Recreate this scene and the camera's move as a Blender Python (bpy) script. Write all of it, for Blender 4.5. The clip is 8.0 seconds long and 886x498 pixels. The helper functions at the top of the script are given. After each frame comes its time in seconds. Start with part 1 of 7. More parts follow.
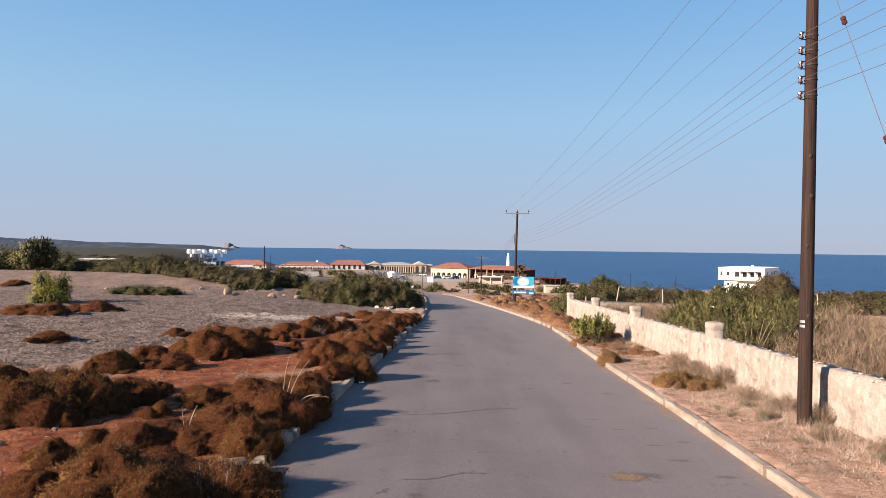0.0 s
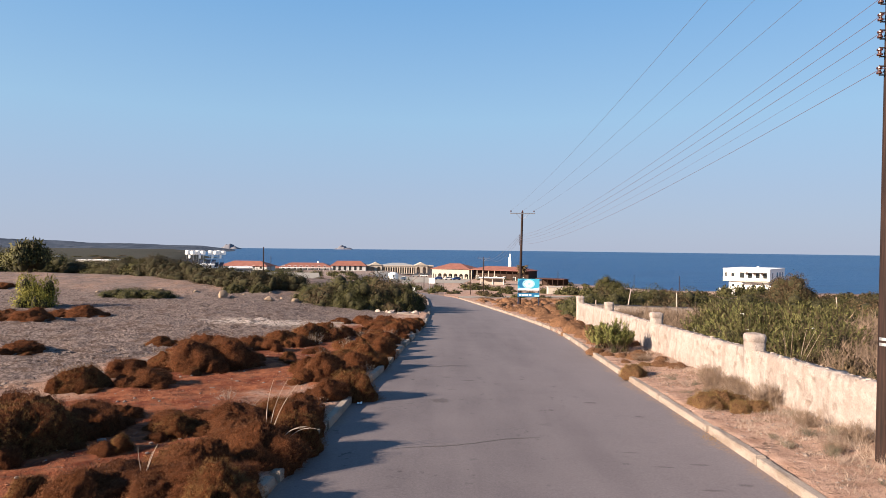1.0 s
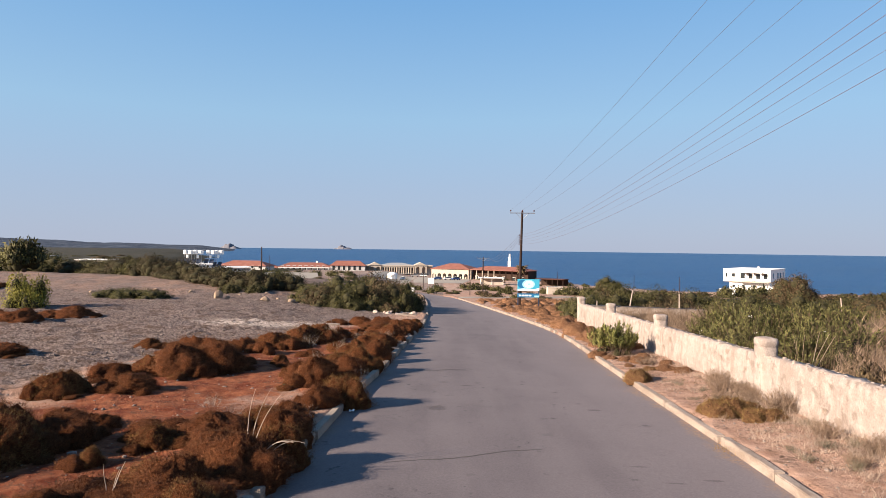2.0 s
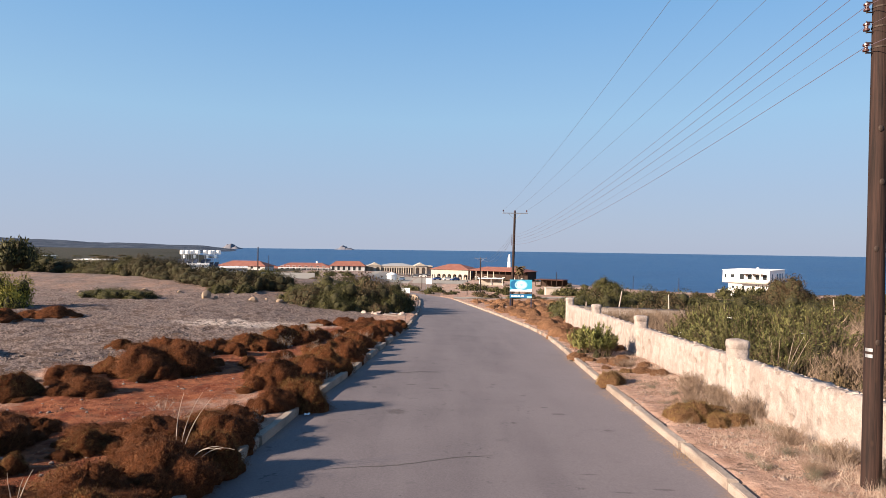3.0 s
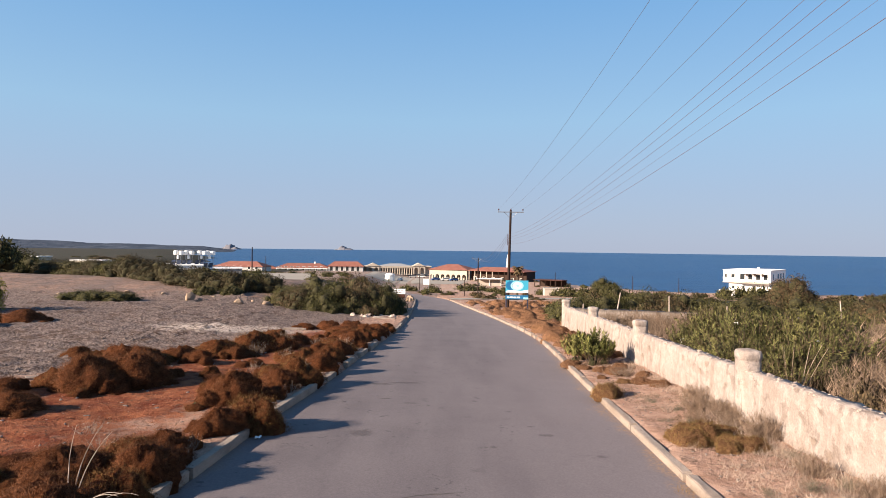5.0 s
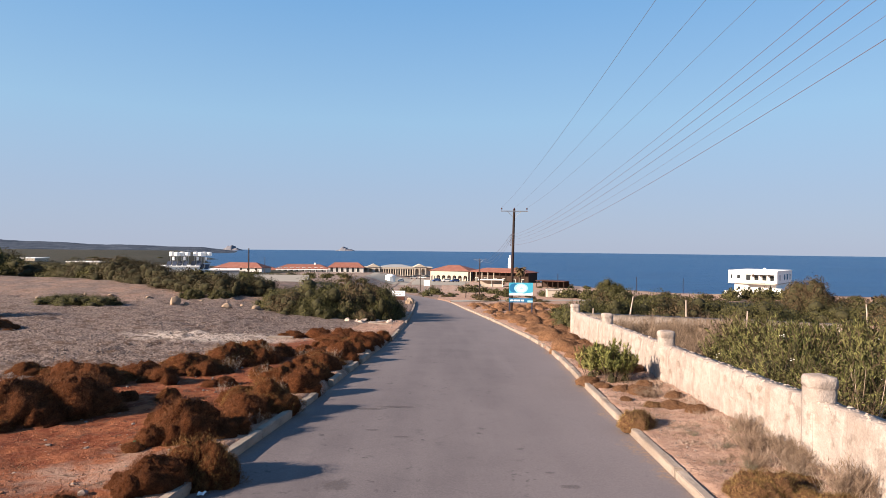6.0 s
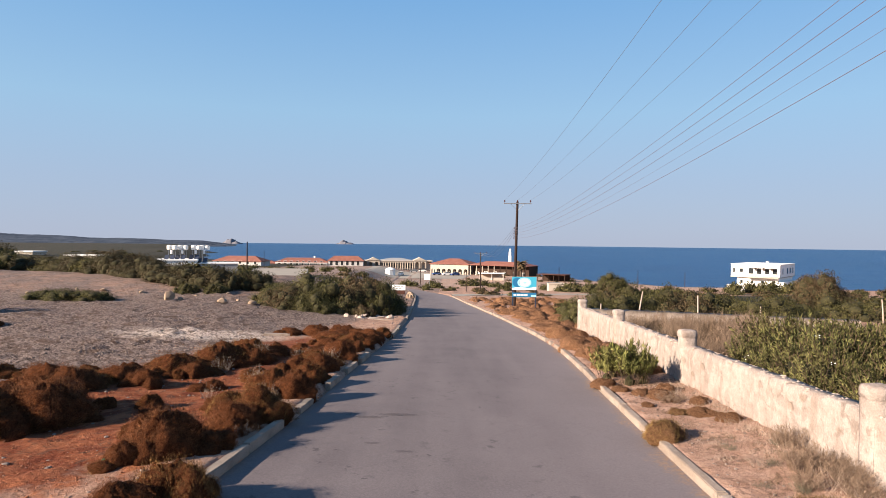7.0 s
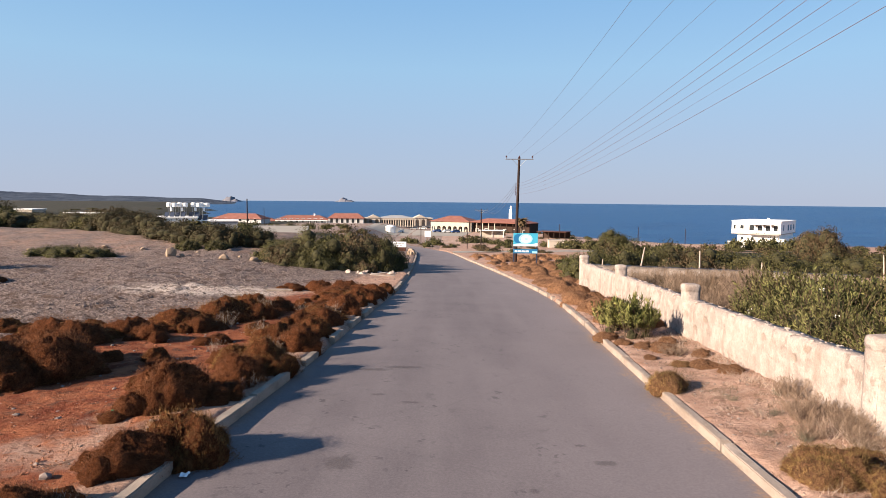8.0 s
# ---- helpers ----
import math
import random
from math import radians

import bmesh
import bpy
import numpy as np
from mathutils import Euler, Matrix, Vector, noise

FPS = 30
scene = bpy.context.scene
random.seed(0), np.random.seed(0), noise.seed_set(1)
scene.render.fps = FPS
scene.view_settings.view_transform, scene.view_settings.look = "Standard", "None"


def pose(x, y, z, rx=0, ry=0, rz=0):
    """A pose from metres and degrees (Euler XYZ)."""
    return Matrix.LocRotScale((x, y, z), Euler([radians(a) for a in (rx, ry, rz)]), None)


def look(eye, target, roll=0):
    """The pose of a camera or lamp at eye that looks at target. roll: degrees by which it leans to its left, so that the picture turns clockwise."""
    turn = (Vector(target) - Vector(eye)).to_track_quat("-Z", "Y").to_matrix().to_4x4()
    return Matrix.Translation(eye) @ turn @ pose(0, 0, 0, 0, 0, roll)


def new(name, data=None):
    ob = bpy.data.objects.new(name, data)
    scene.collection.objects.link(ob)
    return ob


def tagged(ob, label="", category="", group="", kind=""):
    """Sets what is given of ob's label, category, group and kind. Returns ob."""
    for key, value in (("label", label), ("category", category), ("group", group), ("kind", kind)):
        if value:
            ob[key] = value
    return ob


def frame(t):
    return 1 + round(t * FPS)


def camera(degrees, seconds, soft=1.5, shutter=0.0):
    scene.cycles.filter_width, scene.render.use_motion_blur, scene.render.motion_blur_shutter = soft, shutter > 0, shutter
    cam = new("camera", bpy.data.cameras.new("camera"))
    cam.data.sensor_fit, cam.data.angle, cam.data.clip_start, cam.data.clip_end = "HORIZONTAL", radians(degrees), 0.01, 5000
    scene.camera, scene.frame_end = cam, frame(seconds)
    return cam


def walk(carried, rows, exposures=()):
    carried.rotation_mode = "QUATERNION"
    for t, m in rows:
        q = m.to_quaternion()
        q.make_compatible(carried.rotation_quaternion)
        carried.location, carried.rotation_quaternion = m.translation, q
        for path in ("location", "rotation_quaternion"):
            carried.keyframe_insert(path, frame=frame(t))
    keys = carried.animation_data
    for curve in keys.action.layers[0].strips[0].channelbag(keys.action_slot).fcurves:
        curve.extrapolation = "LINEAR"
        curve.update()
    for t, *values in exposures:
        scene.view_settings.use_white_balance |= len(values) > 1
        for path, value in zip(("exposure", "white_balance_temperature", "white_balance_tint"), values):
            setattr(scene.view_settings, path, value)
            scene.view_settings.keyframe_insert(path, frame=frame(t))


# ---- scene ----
cam = camera(71.7, 8.0, soft=0.7)
PATH = [
    (0, (-0.015, 0.010, 3.513), (-0.000, 20.010, 3.425), 0.65),
    (0.5, (-0.119, 0.971, 3.534), (-0.116, 20.970, 3.456), 0.62),
    (1, (-0.207, 1.954, 3.561), (-0.223, 21.954, 3.493), 0.62),
    (1.2, (-0.276, 2.201, 3.559), (-0.268, 22.201, 3.484), 0.70),
    (2.3, (0.076, 2.837, 3.542), (0.057, 22.837, 3.485), 0.71),
    (2.5, (0.296, 2.950, 3.532), (0.242, 22.950, 3.483), 0.69),
    (3, (0.834, 3.088, 3.534), (0.780, 23.088, 3.482), 0.78),
    (3.5, (1.305, 3.150, 3.538), (1.276, 23.150, 3.487), 0.76),
    (4, (1.404, 3.372, 3.521), (1.378, 23.372, 3.477), 0.80),
    (4.5, (1.424, 3.953, 3.502), (1.381, 23.953, 3.457), 0.73),
    (4.7, (1.409, 4.247, 3.512), (1.366, 24.247, 3.466), 0.71),
    (5.8, (1.428, 6.891, 3.522), (1.364, 26.891, 3.495), 0.64),
    (6, (1.478, 7.490, 3.529), (1.396, 27.490, 3.507), 0.61),
    (6.5, (1.406, 8.461, 3.540), (1.338, 28.461, 3.513), 0.60),
    (7, (1.313, 8.862, 3.520), (1.240, 28.860, 3.283), 0.61),
    (7.5, (1.252, 8.980, 3.461), (1.192, 28.958, 2.528), 0.58),
    (8, (1.219, 8.978, 3.421), (1.155, 28.912, 1.799), 0.53),
]
walk(cam, [(t, look(eye, target, roll)) for t, eye, target, roll in PATH], exposures=[(0.0, 1.54), (6.8, 1.54), (8.0, 1.60)])

# ---- light ----
SUN_AZ, SUN_EL = radians(-116.0), radians(21.6)      # compass bearing from +y, height
SUN_DIR = Vector((math.sin(SUN_AZ) * math.cos(SUN_EL), math.cos(SUN_AZ) * math.cos(SUN_EL), math.sin(SUN_EL)))
world = bpy.data.worlds.new("sky")
scene.world = world
world.use_nodes = True
wn = world.node_tree.nodes
sky = wn.new("ShaderNodeTexSky")
sky.sky_type = "NISHITA"
sky.sun_disc = False
sky.sun_elevation, sky.sun_rotation = SUN_EL, SUN_AZ
sky.altitude, sky.air_density, sky.dust_density, sky.ozone_density = 20.0, 1.0, 0.35, 5.0
wn["Background"].inputs["Strength"].default_value = 0.0530
# sea haze: a soft mauve veil that thickens towards the horizon
wc = wn.new("ShaderNodeTexCoord")
wsep = wn.new("ShaderNodeSeparateXYZ")
wramp = wn.new("ShaderNodeValToRGB")
wmix = wn.new("ShaderNodeMixRGB")
wfac = wn.new("ShaderNodeMapRange")
wl = world.node_tree.links.new
wl(wc.outputs["Generated"], wsep.inputs[0])
wl(wsep.outputs["Z"], wramp.inputs[0])
wl(wsep.outputs["Z"], wfac.inputs["Value"])
wfac.inputs["From Min"].default_value, wfac.inputs["From Max"].default_value = 0.0, 0.8
wfac.inputs["To Min"].default_value, wfac.inputs["To Max"].default_value = 0.95, 0.60
HAZE = ((0.0, (2.88, 3.26, 4.18)), (0.09, (2.66, 3.40, 4.58)), (0.20, (2.35, 3.75, 5.20)), (0.40, (1.30, 2.95, 5.25)), (1.0, (0.50, 1.25, 2.80)))
while len(wramp.color_ramp.elements) < len(HAZE):
    wramp.color_ramp.elements.new(0.5)
for el, (p, c) in zip(wramp.color_ramp.elements, HAZE):
    el.position, el.color = p, (*c, 1)
wl(wfac.outputs[0], wmix.inputs[0])
wl(sky.outputs[0], wmix.inputs[1])
wl(wramp.outputs[0], wmix.inputs[2])
wl(wmix.outputs[0], wn["Background"].inputs["Color"])
sun = new("sun", bpy.data.lights.new("sun", "SUN"))
sun.data.energy, sun.data.angle, sun.data.color = 5.0, radians(0.55), (1.0, 0.82, 0.64)
sun.matrix_world = look(SUN_DIR * 300, (0, 0, 0))

# ---- materials ----


class Nodes:
    """A small builder for node materials."""

    def __init__(self, name, rough=0.9, spec=0.25, metal=0.0):
        self.m = bpy.data.materials.new(name)
        self.m.use_nodes = True
        self.t = self.m.node_tree
        self.b = self.t.nodes["Principled BSDF"]
        self.b.inputs["Roughness"].default_value = rough
        self.b.inputs["Specular IOR Level"].default_value = spec
        self.b.inputs["Metallic"].default_value = metal
        self.coord = self.t.nodes.new("ShaderNodeTexCoord").outputs["Object"]

    def node(self, kind, **props):
        n = self.t.nodes.new(kind)
        for k, v in props.items():
            if k == "operation":
                n.operation = v
            elif k == "blend_type":
                n.blend_type = v
            elif k == "attribute_name":
                n.attribute_name = v
            elif k == "feature":
                n.feature = v
        return n

    def link(self, a, b):
        self.t.links.new(a, b)

    def put(self, value, socket):
        if isinstance(value, (int, float)):
            socket.default_value = value
        elif isinstance(value, (tuple, list)):
            socket.default_value = (*value, 1.0)[:4] if len(value) == 3 and socket.type == "RGBA" else value
        else:
            self.link(value, socket)

    def scaled(self, s):
        n = self.node("ShaderNodeMapping")
        n.inputs["Scale"].default_value = s if isinstance(s, tuple) else (s, s, s)
        self.link(self.coord, n.inputs["Vector"])
        return n.outputs[0]

    def noise(self, scale, detail=4.0, rough=0.55, vec=None, distort=0.0):
        n = self.node("ShaderNodeTexNoise")
        n.inputs["Scale"].default_value = scale
        n.inputs["Detail"].default_value = detail
        n.inputs["Roughness"].default_value = rough
        n.inputs["Distortion"].default_value = distort
        self.link(vec or self.coord, n.inputs["Vector"])
        return n.outputs["Fac"]

    def voronoi(self, scale, feature="F1", vec=None, out="Distance"):
        n = self.node("ShaderNodeTexVoronoi", feature=feature)
        n.inputs["Scale"].default_value = scale
        self.link(vec or self.coord, n.inputs["Vector"])
        return n.outputs[out]

    def ramp(self, fac, *stops):
        n = self.node("ShaderNodeValToRGB")
        e = n.color_ramp.elements
        while len(e) < len(stops):
            e.new(0.5)
        for el, (p, c) in zip(e, stops):
            el.position = p
            el.color = (c, c, c, 1) if isinstance(c, (int, float)) else (*c, 1)
        self.link(fac, n.inputs[0])
        return n.outputs[0]

    def mix(self, fac, a, b, blend="MIX"):
        n = self.node("ShaderNodeMixRGB", blend_type=blend)
        self.put(fac, n.inputs[0])
        self.put(a, n.inputs[1])
        self.put(b, n.inputs[2])
        return n.outputs[0]

    def math(self, op, a, b=0.0):
        n = self.node("ShaderNodeMath", operation=op)
        self.put(a, n.inputs[0])
        self.put(b, n.inputs[1])
        return n.outputs[0]

    def attr(self, name, out="Color"):
        return self.node("ShaderNodeAttribute", attribute_name=name).outputs[out]

    def split(self, col):
        n = self.node("ShaderNodeSeparateColor")
        self.link(col, n.inputs[0])
        return n.outputs[0], n.outputs[1], n.outputs[2]

    def island(self):
        return self.node("ShaderNodeNewGeometry").outputs["Random Per Island"]

    def object_random(self):
        return self.node("ShaderNodeObjectInfo").outputs["Random"]

    def bump(self, height, strength=0.5, dist=0.02, onto=None):
        n = self.node("ShaderNodeBump")
        n.inputs["Strength"].default_value = strength
        n.inputs["Distance"].default_value = dist
        self.link(height, n.inputs["Height"])
        if onto is not None:
            self.link(onto, n.inputs["Normal"])
        self.link(n.outputs[0], self.b.inputs["Normal"])
        return n.outputs[0]

    def colour(self, c):
        self.put(c, self.b.inputs["Base Color"])
        return self.m


def plain(name, col, rough=0.8, var=0.12, scale=3.0, bump=0.15, spec=0.25, metal=0.0):
    """A painted or cast surface with soft mottling and fine grain."""
    n = Nodes(name, rough, spec, metal)
    big, fine = n.noise(scale, 5), n.noise(scale * 14, 4)
    dark, light = tuple(c * (1 - var) for c in col), tuple(min(1, c * (1 + var)) for c in col)
    c = n.mix(n.ramp(big, (0.3, 0.0), (0.7, 1.0)), dark, light)
    c = n.mix(0.25, c, n.mix(n.ramp(fine, (0.35, 0.0), (0.65, 1.0)), dark, light))
    if bump:
        n.bump(n.math("ADD", fine, big), bump, 0.01)
    return n.colour(c)


def foliage(name, dark, light, tip=None, rough=0.75, trans=0.18, clump=0.0):
    """Leaves: each leaf and each plant with its own tint, a little light through them."""
    n = Nodes(name, rough, 0.2)
    c = n.mix(n.island(), dark, light)
    c = n.mix(n.math("MULTIPLY", n.object_random(), 0.45), c, tip or light)
    patch = n.ramp(n.noise(1.7, 3), (0.35, 0.62), (0.7, 1.15))
    c = n.mix(1.0, c, patch, "MULTIPLY")
    if clump:
        c = n.mix(1.0, c, n.ramp(n.noise(clump, 5, 0.65), (0.38, 0.52), (0.62, 1.32)), "MULTIPLY")
    n.colour(c)
    tr = n.node("ShaderNodeBsdfTranslucent")
    n.link(c, tr.inputs["Color"])
    mx = n.node("ShaderNodeMixShader")
    mx.inputs[0].default_value = trans
    n.link(n.b.outputs[0], mx.inputs[1])
    n.link(tr.outputs[0], mx.inputs[2])
    n.link(mx.outputs[0], n.t.nodes["Material Output"].inputs["Surface"])
    return n.m


def twig_core(name, dark, light):
    """The dense inside of a dry shrub: a fine tangle of twigs."""
    n = Nodes(name, 1.0, 0.05)
    fine, mid = n.noise(46, 6, 0.75), n.noise(8, 5, 0.6)
    c = n.mix(n.ramp(fine, (0.44, 0.0), (0.60, 1.0)), dark, light)
    c = n.mix(1.0, c, n.ramp(mid, (0.35, 0.55), (0.65, 1.2)), "MULTIPLY")
    n.bump(n.math("ADD", fine, n.math("MULTIPLY", mid, 0.8)), 1.0, 0.10)
    return n.colour(c)


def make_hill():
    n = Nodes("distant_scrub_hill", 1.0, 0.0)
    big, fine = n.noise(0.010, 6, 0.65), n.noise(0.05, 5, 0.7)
    # bluish tones: the haze of distance is put into the scrub's colour
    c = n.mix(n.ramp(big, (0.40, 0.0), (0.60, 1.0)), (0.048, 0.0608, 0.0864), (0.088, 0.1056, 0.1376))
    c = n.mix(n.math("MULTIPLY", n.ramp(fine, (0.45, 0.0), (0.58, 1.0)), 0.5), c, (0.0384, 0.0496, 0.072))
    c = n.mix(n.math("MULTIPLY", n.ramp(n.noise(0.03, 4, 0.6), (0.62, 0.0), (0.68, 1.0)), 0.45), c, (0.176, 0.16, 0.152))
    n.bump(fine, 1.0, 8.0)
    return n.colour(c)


def make_ground():
    n = Nodes("dry_soil_and_gravel", 0.95, 0.15)
    red, gravel, pale = n.split(n.attr("soil"))
    n1, n2, n3, n4 = n.noise(0.35, 6), n.noise(2.2, 6, 0.6), n.noise(11, 5, 0.65), n.noise(60, 4, 0.7)
    tan = n.mix(n.ramp(n2, (0.3, 0.0), (0.7, 1.0)), (0.290, 0.165, 0.115), (0.480, 0.315, 0.240))
    reds = n.mix(n.ramp(n2, (0.38, 0.0), (0.64, 1.0)), (0.128, 0.029, 0.0115), (0.285, 0.102, 0.048))
    grey = n.mix(n.ramp(n3, (0.35, 0.0), (0.65, 1.0)), (0.086, 0.063, 0.057), (0.292, 0.222, 0.196))
    grey = n.mix(n.ramp(n.voronoi(7.0), (0.05, 0.55), (0.35, 0.0)), grey, (0.285, 0.225, 0.200))
    edge = n.math("ADD", n.math("MULTIPLY", n.math("SUBTRACT", n1, 0.5), 1.1), n.math("MULTIPLY", n.math("SUBTRACT", n2, 0.5), 0.7))
    c = n.mix(n.ramp(n.math("ADD", red, edge), (0.40, 0.0), (0.60, 1.0)), tan, reds)
    c = n.mix(n.ramp(n.math("ADD", gravel, n.math("MULTIPLY", edge, 0.6)), (0.38, 0.0), (0.62, 1.0)), c, grey)
    c = n.mix(n.ramp(n.math("ADD", pale, n.math("MULTIPLY", edge, 0.5)), (0.36, 0.0), (0.62, 0.9)), c, (0.5208, 0.4284, 0.3696))
    stones = n.ramp(n.voronoi(4.5), (0.04, 1.0), (0.11, 0.0))
    c = n.mix(n.math("MULTIPLY", stones, 0.6), c, (0.3528, 0.2688, 0.2184))
    scrub = n.math("ADD", n.attr("scrub", "Fac"), n.math("MULTIPLY", n.math("SUBTRACT", n.noise(0.055, 6, 0.65), 0.5), 1.6))
    green = n.mix(n.ramp(n.noise(0.3, 5, 0.6), (0.35, 0.0), (0.65, 1.0)), (0.0130, 0.0165, 0.0110), (0.0420, 0.0440, 0.0270))
    c = n.mix(n.ramp(scrub, (0.42, 0.0), (0.60, 1.0)), c, green)
    c = n.mix(n.math("MULTIPLY", n.ramp(n3, (0.30, 1.0), (0.43, 0.0)), 0.55), c, (0.08081, 0.04847, 0.0336))
    pits = n.math("MULTIPLY", n.ramp(n.noise(6.0, 6, 0.72), (0.40, 1.0), (0.49, 0.0)), n.math("MULTIPLY", gravel, 0.8))
    c = n.mix(pits, c, (0.052, 0.036, 0.031))
    # low withered growth and crusts in irregular spots
    crust = n.math("MULTIPLY", n.ramp(n.noise(3.4, 7, 0.68, None, 0.6), (0.55, 0.0), (0.62, 1.0)), n.ramp(n.noise(0.45, 4), (0.35, 0.25), (0.6, 1.0)))
    c = n.mix(n.math("MULTIPLY", crust, 0.75), c, (0.07728, 0.04536, 0.03108))
    mat = n.math("MULTIPLY", n.ramp(n.noise(1.1, 7, 0.66, None, 0.4), (0.52, 0.0), (0.59, 1.0)), n.math("MULTIPLY", gravel, 0.72))
    c = n.mix(mat, c, (0.084, 0.05376, 0.04116))
    c = n.mix(1.0, c, n.ramp(n4, (0.3, 0.62), (0.7, 1.32)), "MULTIPLY")
    h = n.math("ADD", n.math("MULTIPLY", n3, 1.0), n.math("MULTIPLY", n4, 0.35))
    h = n.math("ADD", h, n.math("MULTIPLY", n.noise(3.4, 7, 0.7), 2.2))
    h = n.math("ADD", h, n.math("MULTIPLY", stones, 0.5))
    n.bump(h, 0.75, 0.09)
    return n.colour(c)


def make_asphalt():
    n = Nodes("worn_asphalt", 0.85, 0.3)
    edge = n.attr("edge", "Fac")
    left = n.attr("left_edge", "Fac")
    lane = n.scaled((1.0, 0.10, 1.0))
    n1, n2, n3, n4 = n.noise(0.5, 5), n.noise(2.6, 5, 0.6), n.noise(26, 4, 0.6), n.noise(150, 3, 0.7)
    c = n.mix(n.ramp(n1, (0.3, 0.0), (0.7, 1.0)), (0.1103, 0.09149, 0.09572), (0.1416, 0.1186, 0.1221))
    c = n.mix(n.math("MULTIPLY", n.ramp(n.noise(1.1, 3, 0.5, lane), (0.42, 0.0), (0.62, 1.0)), 0.45), c, (0.1633, 0.1381, 0.1403))
    c = n.mix(n.math("MULTIPLY", n.ramp(n2, (0.62, 0.0), (0.72, 1.0)), 0.5), c, (0.08035, 0.06895, 0.07147))
    spots = n.math("MULTIPLY", n.ramp(n.noise(0.8, 2), (0.55, 0.0), (0.62, 1.0)), n.ramp(n.noise(5.0, 4, 0.6), (0.60, 0.0), (0.66, 1.0)))
    c = n.mix(n.math("MULTIPLY", spots, 0.75), c, (0.04821, 0.04261, 0.04449))
    warp = n.node("ShaderNodeVectorMath", operation="ADD")
    wob = n.node("ShaderNodeTexNoise")
    wob.inputs["Scale"].default_value = 0.6
    wob.inputs["Detail"].default_value = 4.0
    n.link(n.coord, wob.inputs["Vector"])
    n.link(n.coord, warp.inputs[0])
    n.link(wob.outputs["Color"], warp.inputs[1])
    crack = n.ramp(n.voronoi(0.16, "DISTANCE_TO_EDGE", warp.outputs[0]), (0.0, 1.0), (0.006, 0.0))
    c = n.mix(n.math("MULTIPLY", crack, 0.12), c, (0.03856, 0.03507, 0.03774))
    wander = n.math("MULTIPLY", n.math("SUBTRACT", n.noise(0.7, 5, 0.65), 0.5), 2.2)
    dust = n.ramp(n.math("ADD", n.math("MULTIPLY", edge, 0.2), n.math("MULTIPLY", wander, 0.22)), (0.05, 1.0), (0.80, 0.0))
    c = n.mix(n.math("MULTIPLY", dust, 0.55), c, (0.2041, 0.1694, 0.1714))
    dirt = n.ramp(n.math("ADD", edge, n.math("MULTIPLY", wander, 0.8)), (0.0, 1.0), (0.30, 0.0))
    crumbs = n.ramp(n.noise(14, 5, 0.7), (0.46, 0.0), (0.56, 1.0))
    c = n.mix(n.math("MULTIPLY", n.math("MULTIPLY", dirt, crumbs), 0.80), c, (0.270, 0.175, 0.112))
    dirt2 = n.ramp(n.math("ADD", left, n.math("MULTIPLY", wander, 0.6)), (0.0, 0.7), (0.35, 0.0))
    c = n.mix(dirt2, c, (0.1737, 0.1254, 0.1012))
    c = n.mix(1.0, c, n.ramp(n3, (0.3, 0.84), (0.7, 1.14)), "MULTIPLY")
    c = n.mix(1.0, c, n.ramp(n4, (0.3, 0.80), (0.7, 1.20)), "MULTIPLY")
    n.bump(n.math("ADD", n4, n.math("MULTIPLY", n3, 0.6)), 0.45, 0.008)
    return n.colour(c)


def make_sea():
    n = Nodes("open_sea", 0.34, 0.22)
    n.b.inputs["IOR"].default_value = 1.33
    w = n.scaled((0.010, 0.055, 0.05))
    a, b = n.noise(1.0, 5, 0.6, w), n.noise(9.0, 4, 0.6, w)
    far = n.noise(0.004, 3)
    c = n.mix(n.ramp(far, (0.35, 0.0), (0.65, 1.0)), (0.00396, 0.03354, 0.1148), (0.00666, 0.0473, 0.1476))
    c = n.mix(n.math("MULTIPLY", n.ramp(a, (0.40, 0.0), (0.66, 1.0)), 0.9), c, (0.0144, 0.07052, 0.1681))
    c = n.mix(n.math("MULTIPLY", n.ramp(b, (0.52, 0.0), (0.66, 1.0)), 0.35), c, (0.027, 0.0903, 0.1886))
    n.bump(n.math("ADD", a, n.math("MULTIPLY", b, 0.5)), 1.0, 2.5)
    return n.colour(c)


